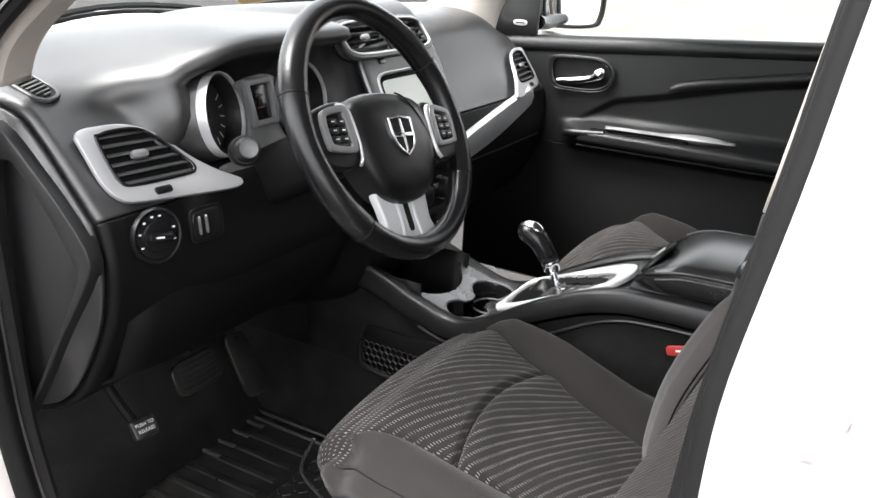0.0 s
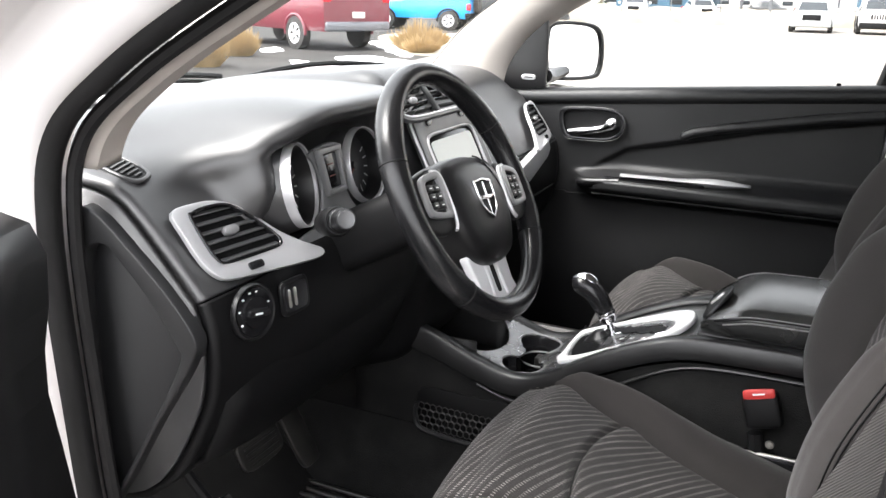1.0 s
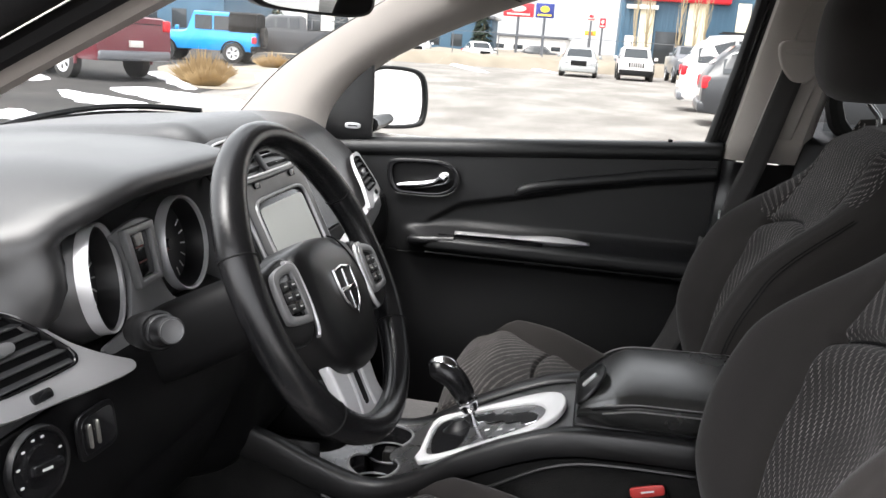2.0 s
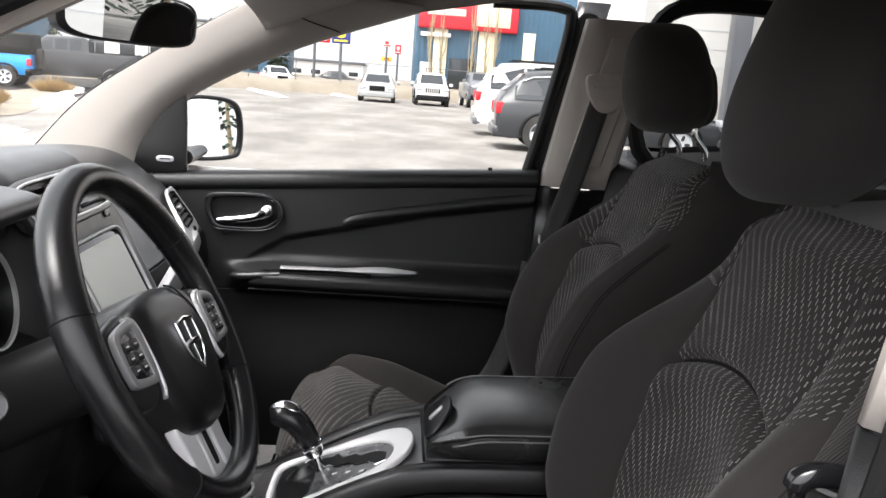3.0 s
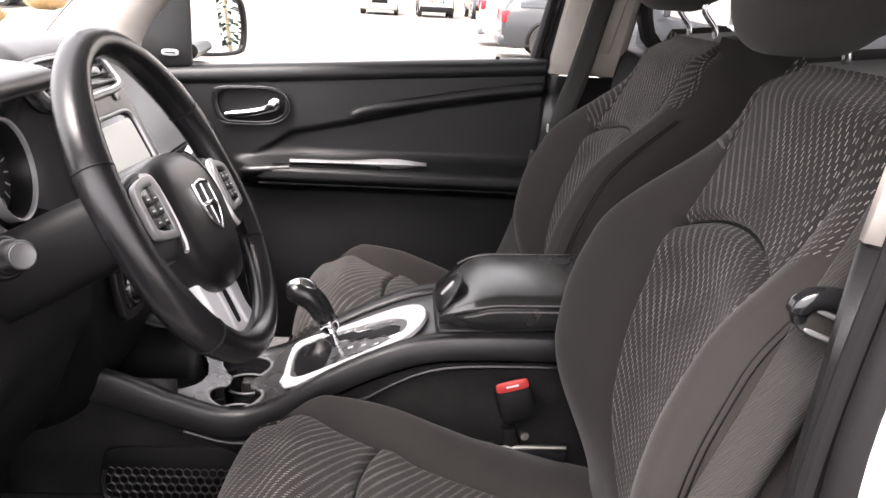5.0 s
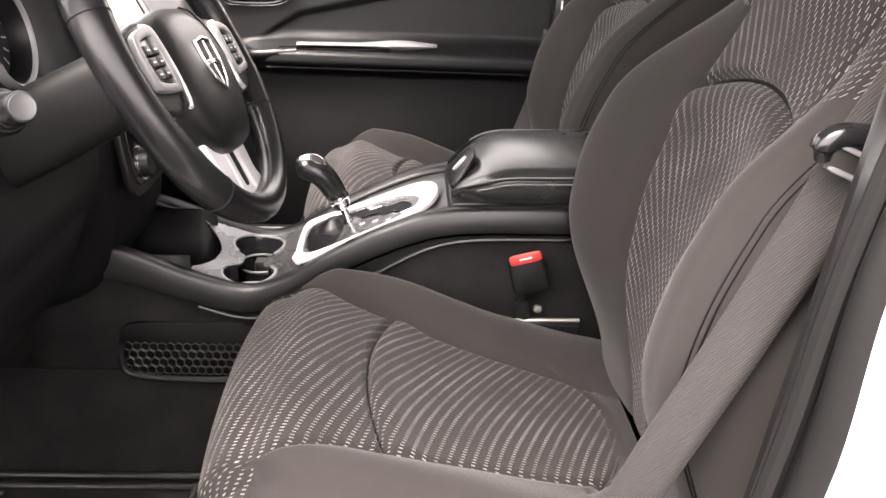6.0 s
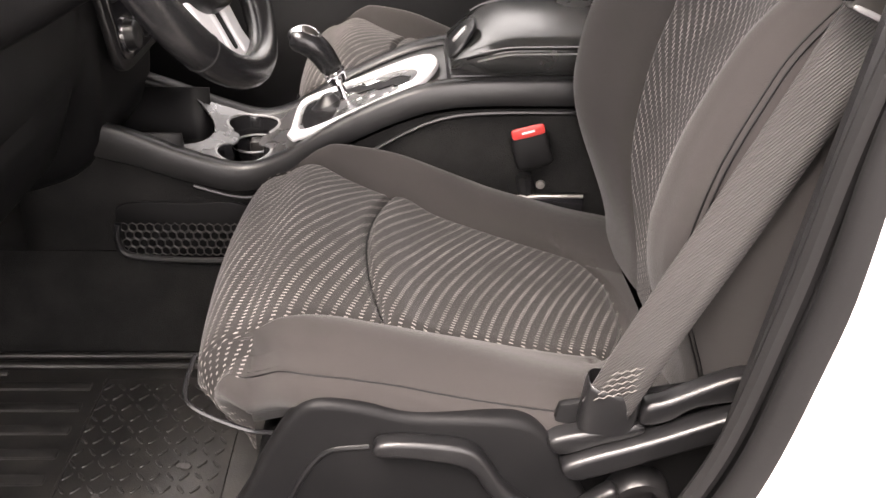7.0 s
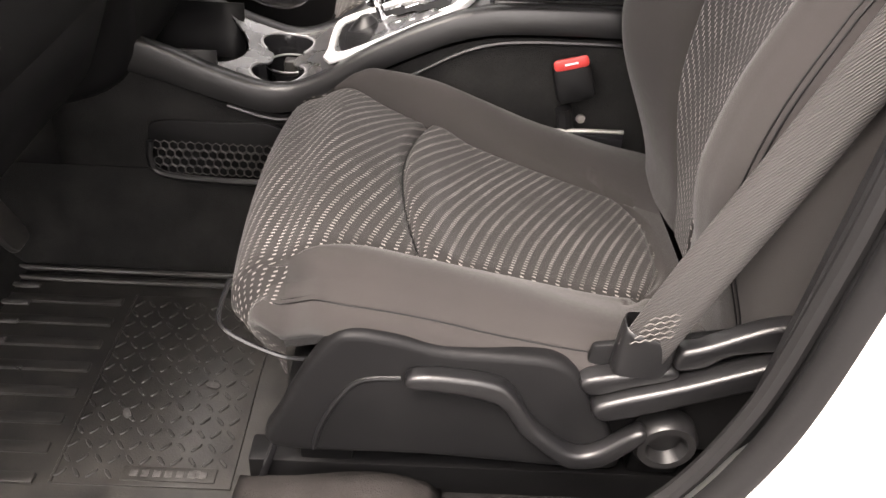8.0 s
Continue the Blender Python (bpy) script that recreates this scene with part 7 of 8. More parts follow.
# ploughed streaks of snow along the lane's edge, each melted to its own outline
for k, pts in enumerate((
        [(12.6, 9.4), (12.4, 8.8), (11.5, 7.1), (10.9, 7.3), (11.1, 8.1)],
        [(13.9, 9.2), (14.8, 8.9), (14.2, 7.8), (13.6, 6.3), (12.1, 5.7), (11.7, 6.5), (12.1, 7.2), (13.1, 8.4)],
        [(9.6, 7.2), (10.8, 7.0), (9.8, 6.4), (9.1, 6.8)],
        [(19.4, 11.5), (20.3, 11.6), (15.8, 8.4), (15.2, 8.3), (16.8, 9.6)],
        [(15.0, 11.9), (15.8, 12.0), (14.6, 11.1), (14.2, 11.3)],
        [(9.0, 7.8), (9.3, 7.8), (8.7, 6.9), (8.2, 7.0), (8.4, 7.4)])):
    rng = random.Random(40 + k)
    ring = [(a + rng.uniform(-0.07, 0.07), b + rng.uniform(-0.07, 0.07)) for a, b in curve(pts, 6, True)]
    cx, cy = np.mean(np.array(ring), 0)
    rows = [[(cx + (a - cx) * q, cy + (b - cy) * q, h) for a, b in ring] for q, h in ((1.0, 0.005), (0.94, 0.02), (0.7, 0.035), (0.1, 0.04))]
    tagged(part("snow_patch", sheet(rows, closed_v=True, caps=True), SNOW), "low streak of old snow along the lane", "snow", "snow patches", "structure")
flat_patch("verge", [(23.0, 13.2), (17.9, 10.1), (15.7, 8.3), (16.4, 7.6), (20.8, 8.8), (36.0, 14.0), (27.1, 12.3), (26.4, 13.6)], DIRT, 0.012, "strip of dry tan grass beside the lane")
bank_rows = []
for u in np.linspace(0, 1, 40):
    x, y = 46 + 10 * u, 22 - 34 * u
    h = 0.66 + 0.05 * math.sin(u * 40) + 0.04 * math.sin(u * 97)
    bank_rows.append([(x - 0.7, y, -0.05), (x - 0.45, y, 0.5 * h), (x, y, h), (x + 2, y, h * 1.05), (x + 40, y + 6, h * 1.3)])
tagged(part("earth_bank", sheet(bank_rows), DIRT, None, smooth=60), "pale dry earth bank along the car park", "bank", kind="structure")


def body_loft(length, half, profile, mat_, parent, name="body"):
    """A car body: sections along its length; profile gives (station, sill, belt, roof, half widths at belt and roof)."""
    rows = []
    for s, lo, belt_, top, wb, wt_ in profile:
        x = (s - 0.5) * length
        rows.append([(x, -half * wb * 0.94, lo), (x, -half * wb, lo + 0.18), (x, -half * wb, belt_ - 0.1), (x, -half * wb * 0.96, belt_), (x, -half * wt_, top - 0.06), (x, -half * wt_ * 0.82, top), (x, 0, top + 0.02),
            (x, half * wt_ * 0.82, top), (x, half * wt_, top - 0.06), (x, half * wb * 0.96, belt_), (x, half * wb, belt_ - 0.1), (x, half * wb, lo + 0.18), (x, half * wb * 0.94, lo)])
    return part(name, sheet(rows, closed_v=True, caps=True), mat_, parent, smooth=35)


def vehicle(name, at, heading, kind, mat_, label, length=4.6, width=1.85, height=1.5):
    """A parked vehicle, its nose along 'heading' degrees; kinds: sedan, suv, pickup, jeep."""
    ob = thing(name, (0, 0, 0), label, "car" if kind != "pickup" else "pickup truck", "parked vehicles")
    H, half = height, width / 2
    lo = 0.28 if kind in ("sedan", "suv") else 0.45
    belt_ = {"sedan": 0.62, "suv": 0.60, "pickup": 0.70, "jeep": 0.60}[kind] * H
    r_wheel = 0.33 if kind == "sedan" else 0.38
    if kind == "sedan":
        prof = [(0, lo + 0.1, 0.62, 0.64, 0.85, 0.7), (0.02, lo, 0.85, 0.87, 0.95, 0.8), (0.17, lo, belt_, belt_ + 0.06, 1, 0.86), (0.30, lo, belt_, H - 0.04, 1, 0.70), (0.45, lo, belt_, H, 1, 0.72), (0.58, lo, belt_, H - 0.05, 1, 0.72), (0.73, lo, belt_ - 0.03, belt_ + 0.05, 1, 0.86), (0.97, lo, 0.68, 0.72, 0.92, 0.75), (1, lo + 0.1, 0.52, 0.55, 0.8, 0.6)]
        cab = (0.19, 0.71)
    elif kind == "suv":
        prof = [(0, lo + 0.1, 0.8, 0.95, 0.9, 0.7), (0.015, lo, belt_ - 0.02, belt_ + 0.10, 0.97, 0.80), (0.06, lo, belt_, H - 0.30, 1, 0.77), (0.13, lo, belt_, H - 0.06, 1, 0.76), (0.26, lo, belt_, H, 1, 0.76), (0.42, lo, belt_, H, 1, 0.76), (0.56, lo, belt_, H - 0.06, 1, 0.75), (0.70, lo, belt_ - 0.02, belt_ + 0.06, 1, 0.86), (0.97, lo, 0.8, 0.86, 0.94, 0.75), (1, lo + 0.1, 0.62, 0.66, 0.84, 0.6)]
        cab = (0.04, 0.69)
    elif kind == "jeep":
        prof = [(0, lo, 0.9, 1.0, 0.86, 0.8), (0.01, lo, belt_, H - 0.08, 0.86, 0.78), (0.05, lo, belt_, H, 0.86, 0.78), (0.56, lo, belt_, H, 0.86, 0.78), (0.62, lo, belt_, belt_ + 0.1, 0.86, 0.78), (0.66, lo, belt_ - 0.06, belt_, 0.82, 0.72), (0.97, lo, belt_ - 0.12, belt_ - 0.07, 0.7, 0.62), (1, lo, belt_ - 0.2, belt_ - 0.15, 0.68, 0.6)]
        cab = (0.02, 0.60)
    else:
        prof = [(0, lo, belt_ - 0.05, belt_, 0.96, 0.9), (0.01, lo, belt_, belt_ + 0.03, 1, 0.93), (0.345, lo, belt_, belt_ + 0.03, 1, 0.93), (0.35, lo, belt_, H - 0.08, 1, 0.74), (0.38, lo, belt_, H, 1, 0.74), (0.60, lo, belt_, H - 0.03, 1, 0.74), (0.70, lo, belt_, belt_ + 0.1, 1, 0.86), (0.97, lo, belt_ - 0.06, belt_ - 0.02, 0.95, 0.8), (1, lo, belt_ - 0.25, belt_ - 0.2, 0.9, 0.7)]
        cab = (0.36, 0.69)
    body = body_loft(length, half, prof, mat_, ob)
    made_ = [body]
    # windows stand a little proud of the flanks
    P = np.array(prof)
    def lerp(s, k):
        return float(np.interp(s, P[:, 0], P[:, k]))
    n_side = 3
    bounds = np.linspace(cab[0] + 0.025, cab[1] - 0.045, n_side + 1)
    for side in (-1, 1):
        for k in range(n_side):
            a, b = bounds[k] + 0.008, bounds[k + 1] - 0.008
            quad = []
            for s, up in ((a, 0), (b, 0), (b, 1), (a, 1)):
                belt_s, top_ss = lerp(s, 2), lerp(s, 3)
                t_ = 0.12 if not up else 0.88
                z = belt_s + (top_ss - 0.06 - belt_s) * t_
                w = half * (lerp(s, 4) * 0.96 + (lerp(s, 5) - lerp(s, 4) * 0.96) * t_) + 0.012
                quad.append(((s - 0.5) * length, side * w, z))
            bm = bmesh.new()
            bm.faces.new([bm.verts.new(q) for q in (quad if side > 0 else quad[::-1])])
            made_.append(part("side_window", bm, DARKGLASS, ob, smooth=0, solid=0.01))
    def end_pane(s0, s1, nm):
        quad = []
        for s, side in ((s0, -1), (s0, 1), (s1, 1), (s1, -1)):
            top_ss = lerp(s, 3)
            quad.append(((s - 0.5) * length, side * half * lerp(s, 5) * 0.80, top_ss + 0.022))
        bm = bmesh.new()
        bm.faces.new([bm.verts.new(q) for q in quad])
        made_.append(part(nm, bm, DARKGLASS, ob, smooth=0, solid=0.01))
    if kind == "sedan":
        end_pane(0.185, 0.285, "rear_window"); end_pane(0.72, 0.60, "windscreen")
    elif kind == "suv":
        end_pane(0.03, 0.115, "rear_window"); end_pane(0.69, 0.575, "windscreen")
    elif kind == "jeep":
        end_pane(0.62, 0.565, "windscreen")
    else:
        end_pane(0.69, 0.61, "windscreen")
    fx, rx = length * 0.5, -length * 0.5
    for side in (-1, 1):
        made_.append(part("headlamp", box((fx - 0.12, side * half * 0.74 - 0.16, belt_ * 0.78), (fx + 0.012 - 0.06, side * half * 0.74 + 0.16, belt_ * 0.78 + 0.15), 0.03, 3), LSILVER, ob))
        hi = belt_ - 0.02 if kind != "jeep" else belt_ - 0.1
        made_.append(part("tail_lamp", box((rx - 0.02, side * half * 0.86 - 0.11, hi - 0.24), (rx + 0.14, side * half * 0.86 + 0.11, hi), 0.03, 3), LAMP_RED, ob))
        made_.append(part("door_mirror", box((length * 0.17, side * (half + 0.12) - 0.09, belt_ + 0.02), (length * 0.17 + 0.12, side * (half + 0.12) + 0.09, belt_ + 0.18), 0.04, 3), mat_, ob))
        for wx in (fx - 0.19 * length, rx + 0.20 * length):
            m = pose(wx, side * (half - 0.1), r_wheel, -90 * side)
            tyre = part("wheel", lathe([(0.2, -0.1), (r_wheel, -0.1), (r_wheel, 0.1), (r_wheel * 0.66, 0.12), (r_wheel * 0.64, 0.06), (0, 0.06)], m, 24), TYRE, ob)
            rim_ob = part("rim", lathe([(0, 0.07), (0.06, 0.10), (r_wheel * 0.55, 0.085), (r_wheel * 0.64, 0.115), (r_wheel * 0.64, 0.06), (0, 0.06)], m, 20), LSILVER, tyre)
            for q in range(5):
                part("rim_gap", slab(oval(r_wheel * 0.34, 0.07, 10, 2.5), m @ pose(0, 0, 0.093, 0, 0, 72 * q) @ pose(r_wheel * 0.36, 0, 0), 0.006, 0), TYRE, rim_ob)
            made_.append(tyre)
            made_.append(part("wheel_arch", tube([(wx + (r_wheel + 0.05) * math.cos(a), side * (half - 0.01), r_wheel + (r_wheel + 0.05) * math.sin(a)) for a in np.linspace(-0.1, np.pi + 0.1, 14)], 0.04, 6), DARK if kind in ("jeep", "suv") else mat_, ob))
    made_.append(part("grille", box((fx - 0.07, -half * 0.42, belt_ * 0.62), (fx + 0.02 - 0.02, half * 0.42, belt_ * 0.90), 0.02), DARK, ob))
    made_.append(part("front_bumper", box((fx - 0.2, -half * 0.92, lo - 0.02), (fx + 0.04, half * 0.92, lo + 0.26), 0.06, 3), DARK if kind in ("jeep", "pickup") or name == "small_suv" else mat_, ob))
    if name == "small_suv":
        for q in range(6):
            u_ = half * 0.42 * (-0.714 + 0.2857 * q)
            made_.append(part("grille_bar", box((fx - 0.03, u_ - 0.022, belt_ * 0.63), (fx + 0.012, u_ + 0.022, belt_ * 0.89), 0.006), mat_, ob))
    made_.append(part("rear_bumper", box((rx - 0.06, -half * 0.94, lo), (rx + 0.2, half * 0.94, lo + 0.22), 0.06, 3), (MGREY if kind == "pickup" or (kind == "suv" and mat_ is WHITE) else mat_ if kind == "suv" else DARK), ob))
    made_.append(part("number_plate", box((rx - 0.075, -0.16, lo + 0.30), (rx + 0.01, 0.16, lo + 0.44), 0.004), OFFWHITE, ob))
    if kind == "pickup":
        made_.append(part("bed_opening", box((rx + 0.10, -half * 0.80, belt_ - 0.02), (rx + 0.34 * length, half * 0.80, belt_ + 0.055), 0.01), DARK, ob))
        made_.append(part("tailgate_line", box((rx - 0.012, -half * 0.7, belt_ - 0.12), (rx + 0.02, half * 0.7, belt_ - 0.10), 0.004), DARK, ob))
    if kind == "jeep":
        sw = place((rx - 0.16, 0.1, belt_ - 0.1), (0, 1, 0), (0, 0, 1)) @ Matrix.Rotation(math.pi, 4, "Y")
        made_.append(part("spare_wheel", lathe([(0, -0.1), (0.37, -0.1), (0.38, 0.08), (0.25, 0.1), (0, 0.1)], sw, 24), TYRE, ob))
        made_.append(body_loft(length, half, [(-0.004, belt_ + 0.06, belt_ + 0.4, H + 0.0, 0.86, 0.79), (0.012, belt_ + 0.04, belt_ + 0.4, H + 0.03, 0.89, 0.81), (0.235, belt_ + 0.04, belt_ + 0.4, H + 0.03, 0.89, 0.81), (0.245, belt_ + 0.06, belt_ + 0.4, H + 0.02, 0.87, 0.80)], DARK, ob, "soft_top"))
    if kind == "suv":
        for side in (-1, 1):
            line_s = np.linspace(cab[0] + 0.06, cab[1] - 0.06, 12)
            made_.append(part("window_trim", tube([((q - 0.5) * length, side * (half * (lerp(q, 5) * 0.86 + lerp(q, 4) * 0.14) + 0.02), lerp(q, 2) + (lerp(q, 3) - 0.06 - lerp(q, 2)) * 0.92) for q in line_s], 0.014, 6), LSILVER, ob, "bright window line"))
            made_.append(part("roof_rail", tube([(u, side * half * 0.62, H + 0.05) for u in np.linspace(-0.32 * length, 0.08 * length, 6)], 0.02, 6), DARK, ob))
    ob.matrix_basis = pose(*at, 0, 0, 0, heading)
    return ob


vehicle("pickup_truck", (17.25, 12.65), 67.7, "pickup", MAROON, "maroon pickup truck parked with its tailgate towards the car", 5.8, 2.0, 1.95)
vehicle("off_road_car", (29.6, 14.9), 101, "jeep", BLUE, "bright blue open-backed off-road car with a black soft top", 4.2, 1.9, 1.85)
vehicle("pickup_truck", (32.6, 12.9), 112, "pickup", DGREY, "dark grey pickup truck parked beyond the lane", 5.8, 2.0, 1.95)
vehicle("saloon_car", (44.5, 1.05), 181, "sedan", PSILVER, "silver saloon car facing the car park", 4.9, 1.9, 1.48)
vehicle("small_suv", (44.3, -1.8), 181, "suv", WHITE, "white boxy small off-roader with a slotted black grille", 4.2, 1.8, 1.68)
vehicle("pickup_truck", (46.0, -4.7), 182, "pickup", MGREY, "grey pickup truck facing the car park", 5.6, 2.0, 1.9)
vehicle("suv", (16.9, -4.62), 267, "suv", DGREY, "dark grey off-roader with a red tail lamp", 4.75, 1.94, 1.68)
vehicle("suv", (21.3, -4.55), 267, "suv", WHITE, "white off-roader with grey bumpers behind a dark off-roader", 4.7, 1.9, 1.92)
vehicle("suv", (60.0, 13.2), 190, "suv", LSILVER, "silver off-roader up on the bank", 4.6, 1.85, 1.7)
vehicle("saloon_car", (62.0, 9.0), 200, "sedan", WHITE, "white saloon car up on the bank", 4.6, 1.85, 1.5)
vehicle("saloon_car", (78.0, 6.2), 90, "sedan", DGREY, "dark saloon car on the far road", 4.6, 1.85, 1.5)
vehicle("suv", (15.5, -9.6), 268, "suv", DGREY, "black off-roader parked beside a building", 4.8, 1.95, 1.85)
vehicle("saloon_car", (11.0, 15.0), 70, "sedan", WHITE, "white car parked beside a pickup truck", 4.6, 1.85, 1.5)

# blue shop with a red sign
shop = thing("shop_building", (64, -10, 0), "blue clad shop with cream panels and a red sign board", "building")
part("wall", box((62, -24, -0.2), (80, -1.1, 9), 0.02), BLUEWALL, shop)
for k in range(60):
    y = -1.3 - 0.38 * k
    part("rib", box((61.94, y - 0.05, 0), (62.01, y + 0.05, 9), 0), BLUEWALL, shop)
for y0, y1 in ((-3.4, -2.4), (-7.0, -5.7), (-9.9, -9.0)):
    part("cream_panel", box((61.85, y0, 0.0), (61.93, y1, 5.2), 0.01), CREAM, shop)
part("door", box((61.85, -2.3, 0.0), (61.93, -1.5, 2.6), 0.01), OFFWHITE, shop)
part("window", box((61.87, -5.5, 0.8), (61.93, -3.6, 3.0), 0.01), DARKGLASS, shop)
sign = part("sign_board", box((61.5, -8.5, 5.05), (62.05, -1.2, 7.4), 0.15, 3), SIGNRED, shop, "red sign board with pale lettering and a picture")
part("lettering_bar", box((61.46, -4.6, 6.0), (61.5, -1.8, 6.5), 0.02), OFFWHITE, sign)
part("picture", box((61.46, -7.9, 5.4), (61.5, -5.4, 7.2), 0.3, 3), CREAM, sign)
part("lettering_bar", box((61.6, -3.6, 4.45), (61.8, -1.4, 4.75), 0.02), OFFWHITE, sign)
# thin bare poplars before it
for y, x, hgt in ((-2.1, 58, 7.5), (-2.9, 58.4, 7), (-5.0, 58, 7.5), (-6.0, 58.5, 7.2), (-6.6, 58, 7.4)):
    rng = random.Random(int(y * 10))
    tree = thing("bare_tree", (x, y, 0), "thin bare pale tree with upright twigs", "tree", "bare trees")
    stems = [tube([(x, y, 0), (x + 0.05, y + 0.03, hgt * 0.5), (x, y, hgt)], [0.09, 0.06, 0.02], 6)]
    for q in range(16):
        z0 = 0.4 + rng.random() * hgt * 0.6
        a, l = rng.random() * 6.28, 1.0 + rng.random() * 1.6
        stems.append(tube([(x, y, z0), (x + 0.22 * math.cos(a), y + 0.22 * math.sin(a), z0 + l * 0.4), (x + 0.3 * math.cos(a), y + 0.3 * math.sin(a), z0 + l)], [0.03, 0.02, 0.008], 5))
    part("trunk", join(*stems), BARK, tree)
# off-white workshop on the near right
works = thing("workshop_building", (34, -20, 0), "off-white panelled workshop with a roller door", "building")
part("wall", box((27, -40, -0.2), (44, -9.2, 9), 0.02), OFFWHITE, works)
for z in np.arange(0.6, 9, 0.6):
    part("panel_joint", box((26.985, -40, z), (27.005, -9.2, z + 0.03), 0), LSILVER, works)
part("roller_door", box((26.93, -17.5, 0), (27.0, -12.5, 4.2), 0.02), LSILVER, works)
for y in (-12.4, -17.6):
    part("door_post", box((26.85, y - 0.12, 0), (27.0, y + 0.12, 4.4), 0.01), MGREY, works)
part("column", box((26.5, -11.6, 0), (26.98, -11.0, 9), 0.02), MGREY, works)
works2 = thing("workshop_building", (-14, -10, 0), "long white panelled building behind the car", "building")
part("wall", box((-30, -30, -0.2), (2.7, -22, 7), 0.02), CLAD, works2)
for z in np.arange(0.6, 7, 0.6):
    part("panel_joint", box((-30, -22.0, z), (2.7, -21.985, z + 0.03), 0), LSILVER, works2)
# pole signs and far street
def pole_sign(at, w, h, z, mats, label):
    ob = thing("pole_sign", (*at, 0), label, "sign", "pole signs")
    x, y = at
    part("pole", tube([(x, y, 0), (x, y, z + 0.2)], 0.12, 8), MGREY, ob)
    part("board", box((x - 0.15, y - w / 2, z), (x + 0.15, y + w / 2, z + h), 0.05), mats[0], ob)
    part("emblem", slab(oval(w * 0.5, h * 0.45, 20), place((x - 0.16, y, z + h * 0.6), (0, -1, 0), (0, 0, 1)), 0.03, 0), mats[1], ob)
    part("lettering_bar", box((x - 0.18, y - w * 0.38, z + h * 0.12), (x - 0.14, y + w * 0.38, z + h * 0.25), 0.01), mats[1], ob)
pole_sign((70, 7.1), 2.5, 1.1, 3.7, (SIGNRED, OFFWHITE), "red pole sign with a white emblem")
pole_sign((70, 4.95), 1.5, 1.15, 3.72, (SIGNBLUE, SIGNYELLOW), "navy pole sign with a yellow emblem")
pole_sign((90, 1.55), 0.9, 0.75, 4.4, (OFFWHITE, SIGNRED), "white pole sign with a red triangle")
pole_sign((92, 0.35), 0.65, 1.0, 3.8, (SIGNRED, OFFWHITE), "small red pole sign")
pole_sign((95, 1.6), 1.2, 0.5, 3.0, (SIGNYELLOW, SIGNRED), "low yellow sign with a red emblem")
for k, (x, y, w, d, h, mt) in enumerate(((110, 30, 14, 20, 6, OFFWHITE), (95, 48, 14, 16, 5, BLUEWALL), (74, 13.5, 8, 4, 3.4, BLUEWALL), (120, 10, 10, 14, 2.6, OFFWHITE), (70, 60, 14, 20, 5, LSILVER), (40, 75, 20, 10, 5, OFFWHITE), (15, 70, 16, 10, 5, CREAM))):
    b_ = thing("far_building", (x, y, 0), "low plain building across the road", "building", "far buildings")
    part("wall", box((x - d / 2, y - w / 2, -0.2), (x + d / 2, y + w / 2, h), 0.05), mt, b_)
    part("roof", box((x - d / 2 - 0.3, y - w / 2 - 0.3, h), (x + d / 2 + 0.3, y + w / 2 + 0.3, h + 0.3), 0.05), MGREY, b_)
    for q in range(4):
        part("window", box((x - d / 2 - 0.03, y - w / 2 + w * (q + 0.25) / 4, 1.0), (x - d / 2 + 0.05, y - w / 2 + w * (q + 0.75) / 4, h * 0.6), 0.01), DARKGLASS, b_)


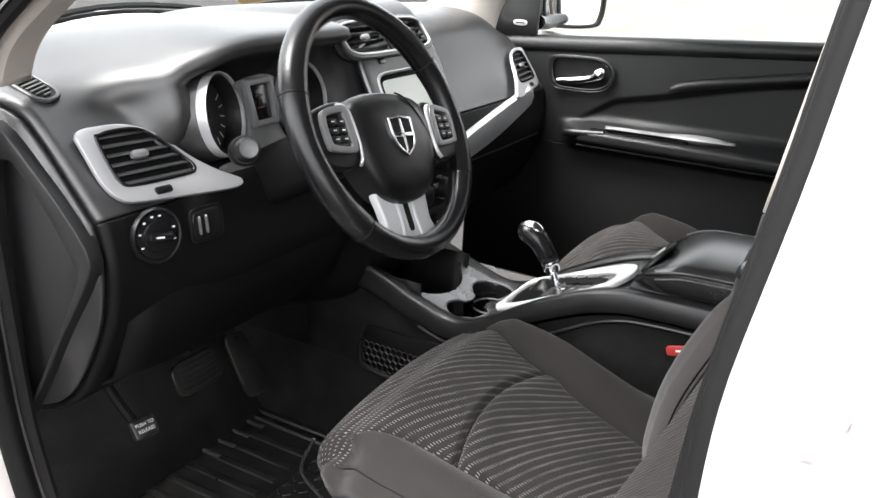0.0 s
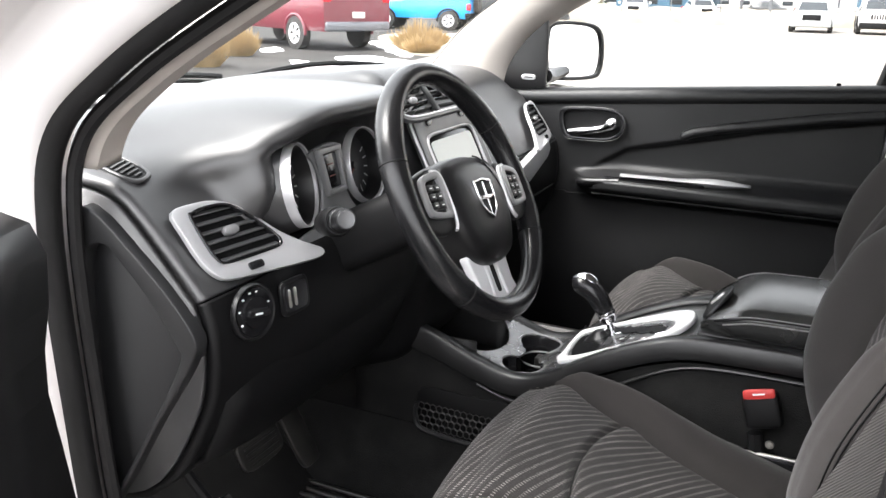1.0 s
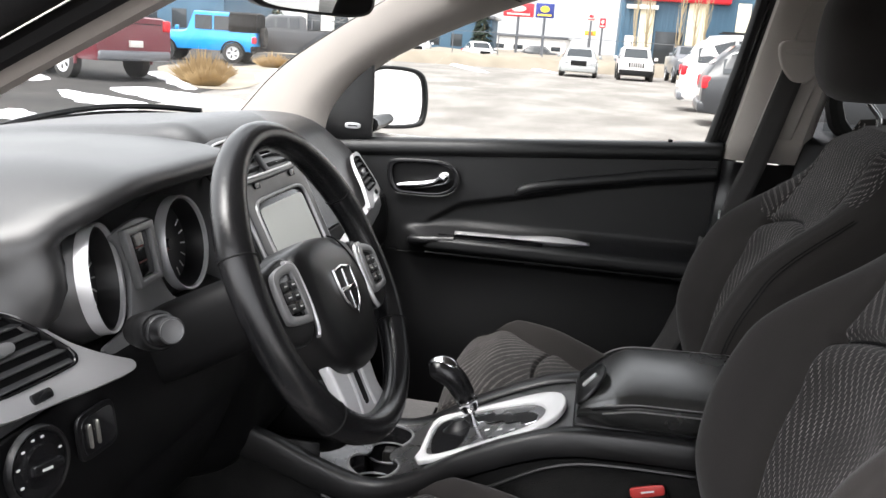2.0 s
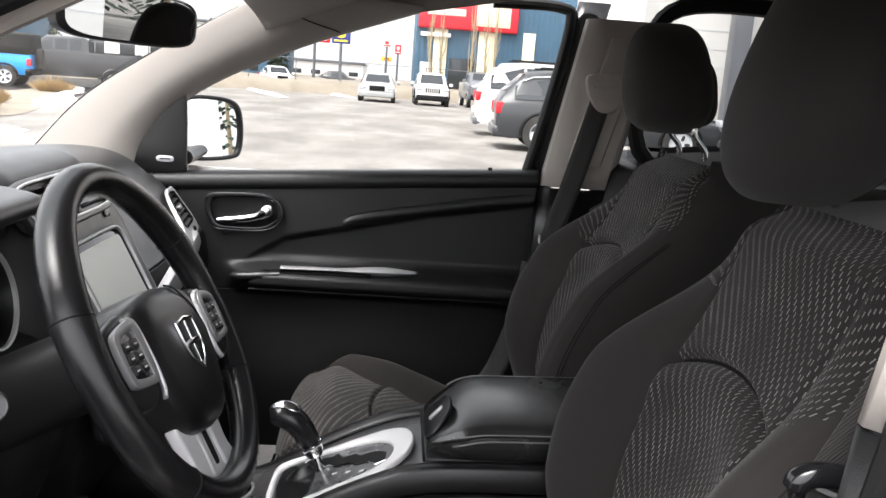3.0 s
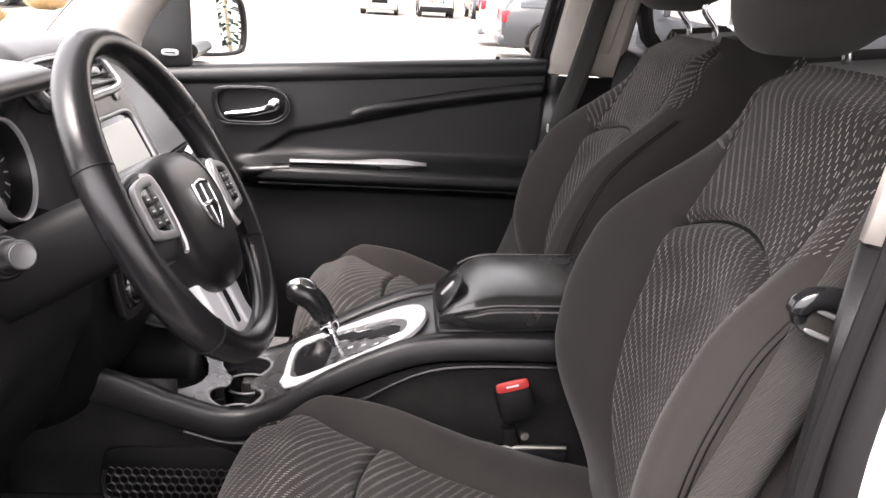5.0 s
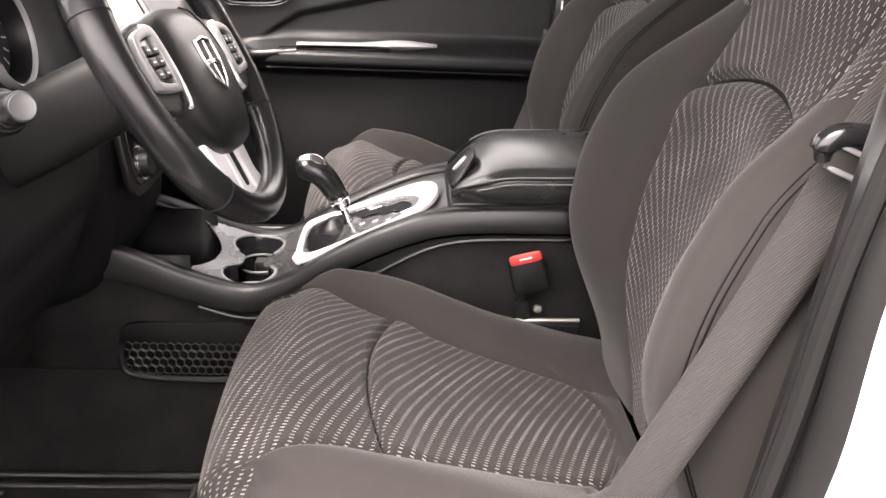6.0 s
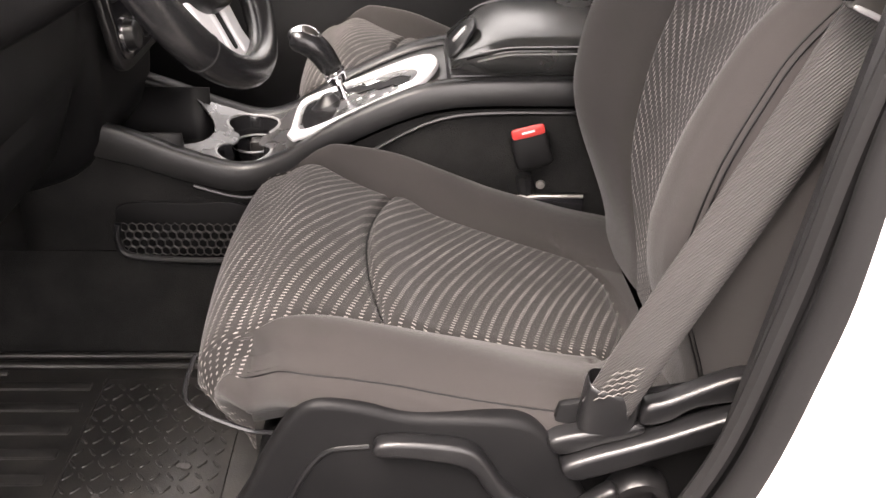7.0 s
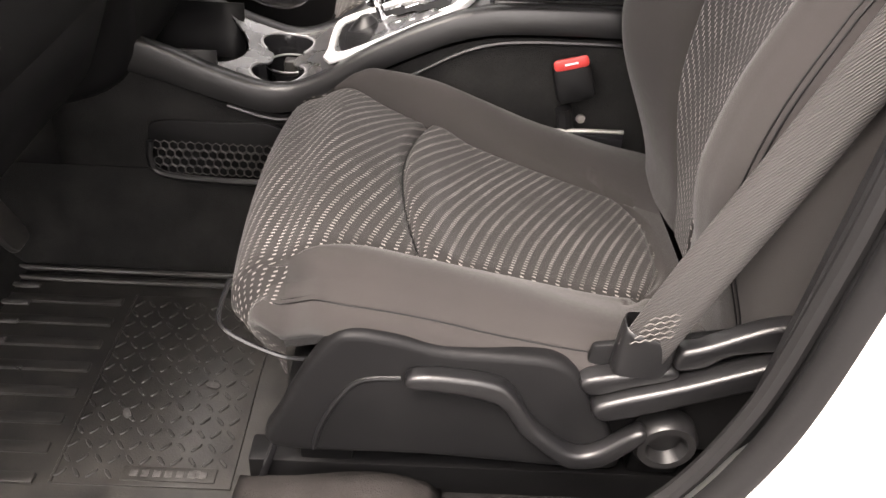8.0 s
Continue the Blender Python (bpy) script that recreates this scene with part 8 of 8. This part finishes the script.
def spruce(x, y, h, seed):
    rng = random.Random(seed)
    ob = thing("spruce_tree", (x, y, 0), "dark evergreen tree by the far road", "tree", "evergreen trees")
    part("trunk", tube([(x, y, 0), (x, y, h)], [0.16, 0.03], 6), BARK, ob)
    bm = bmesh.new()
    for k in range(420):
        f = rng.random() ** 0.8
        z = 0.35 + (h - 0.35) * f
        r = (1 - f) * h * 0.24 * (0.5 + 0.6 * rng.random())
        a = rng.random() * 6.283
        l = 0.28 + 0.25 * (1 - f)
        c = Vector((x + r * math.cos(a), y + r * math.sin(a), z - 0.25 * r))
        o_ = Vector((math.cos(a), math.sin(a), -0.4)) * l
        s_ = Vector((-math.sin(a), math.cos(a), 0)) * l * 0.35
        bm.faces.new([bm.verts.new(c - o_ * 0.4), bm.verts.new(c + s_), bm.verts.new(c + o_), bm.verts.new(c - s_)])
    part("crown", bm, NEEDLE, ob, smooth=0)


for k, (x, y, h) in enumerate(((68, 9.6, 4.6), (69, 10.2, 3.6), (90, 20, 6), (92, 24, 5), (85, 34, 6), (60, 50, 6), (4.5, -40, 9), (8, -42, 8), (12, -41, 9))):
    spruce(x, y, h, k)


def dry_bush(x, y, r, h, seed):
    rng = random.Random(seed)
    ob = thing("dry_bush", (x, y, 0), "clump of dry tan grass and twigs", "bush", "dry bushes")
    bm = bmesh.new()
    for k in range(500):
        a, q = rng.random() * 6.283, rng.random() ** 0.5
        bx, by = x + 0.5 * r * q * math.cos(a), y + 0.5 * r * q * math.sin(a)
        tx, ty, tz = x + r * q * math.cos(a) * 1.1, y + r * q * math.sin(a) * 1.1, h * (0.5 + 0.6 * rng.random()) * (1.1 - 0.6 * q)
        w = 0.02
        bm.faces.new([bm.verts.new((bx - w, by + w, 0)), bm.verts.new((bx + w, by - w, 0)), bm.verts.new((tx, ty, tz))])
    part("blades", bm, TAN, ob, smooth=0)


for k, (x, y, r, h) in enumerate(((17.4, 9.0, 0.75, 0.8), (16.6, 8.5, 0.5, 0.5), (20.0, 9.8, 0.5, 0.5), (28, 11.5, 0.8, 0.6), (10.5, 9.8, 0.5, 1.0), (13, 11.0, 0.5, 0.8))):
    dry_bush(x, y, r, h, k)
lines = thing("boundary_fence", (56, 0, 0), "wire fence along the earth bank", "fence")
for k in range(12):
    u = k / 11
    part("post", tube([(47.5 + 10 * u, 20 - 30 * u, 0.6), (47.5 + 10 * u, 20 - 30 * u, 2.1)], 0.03, 6), MGREY, lines)
part("rail", tube([(47.5, 20, 2.05), (57.5, -10, 2.05)], 0.02, 6), MGREY, lines)
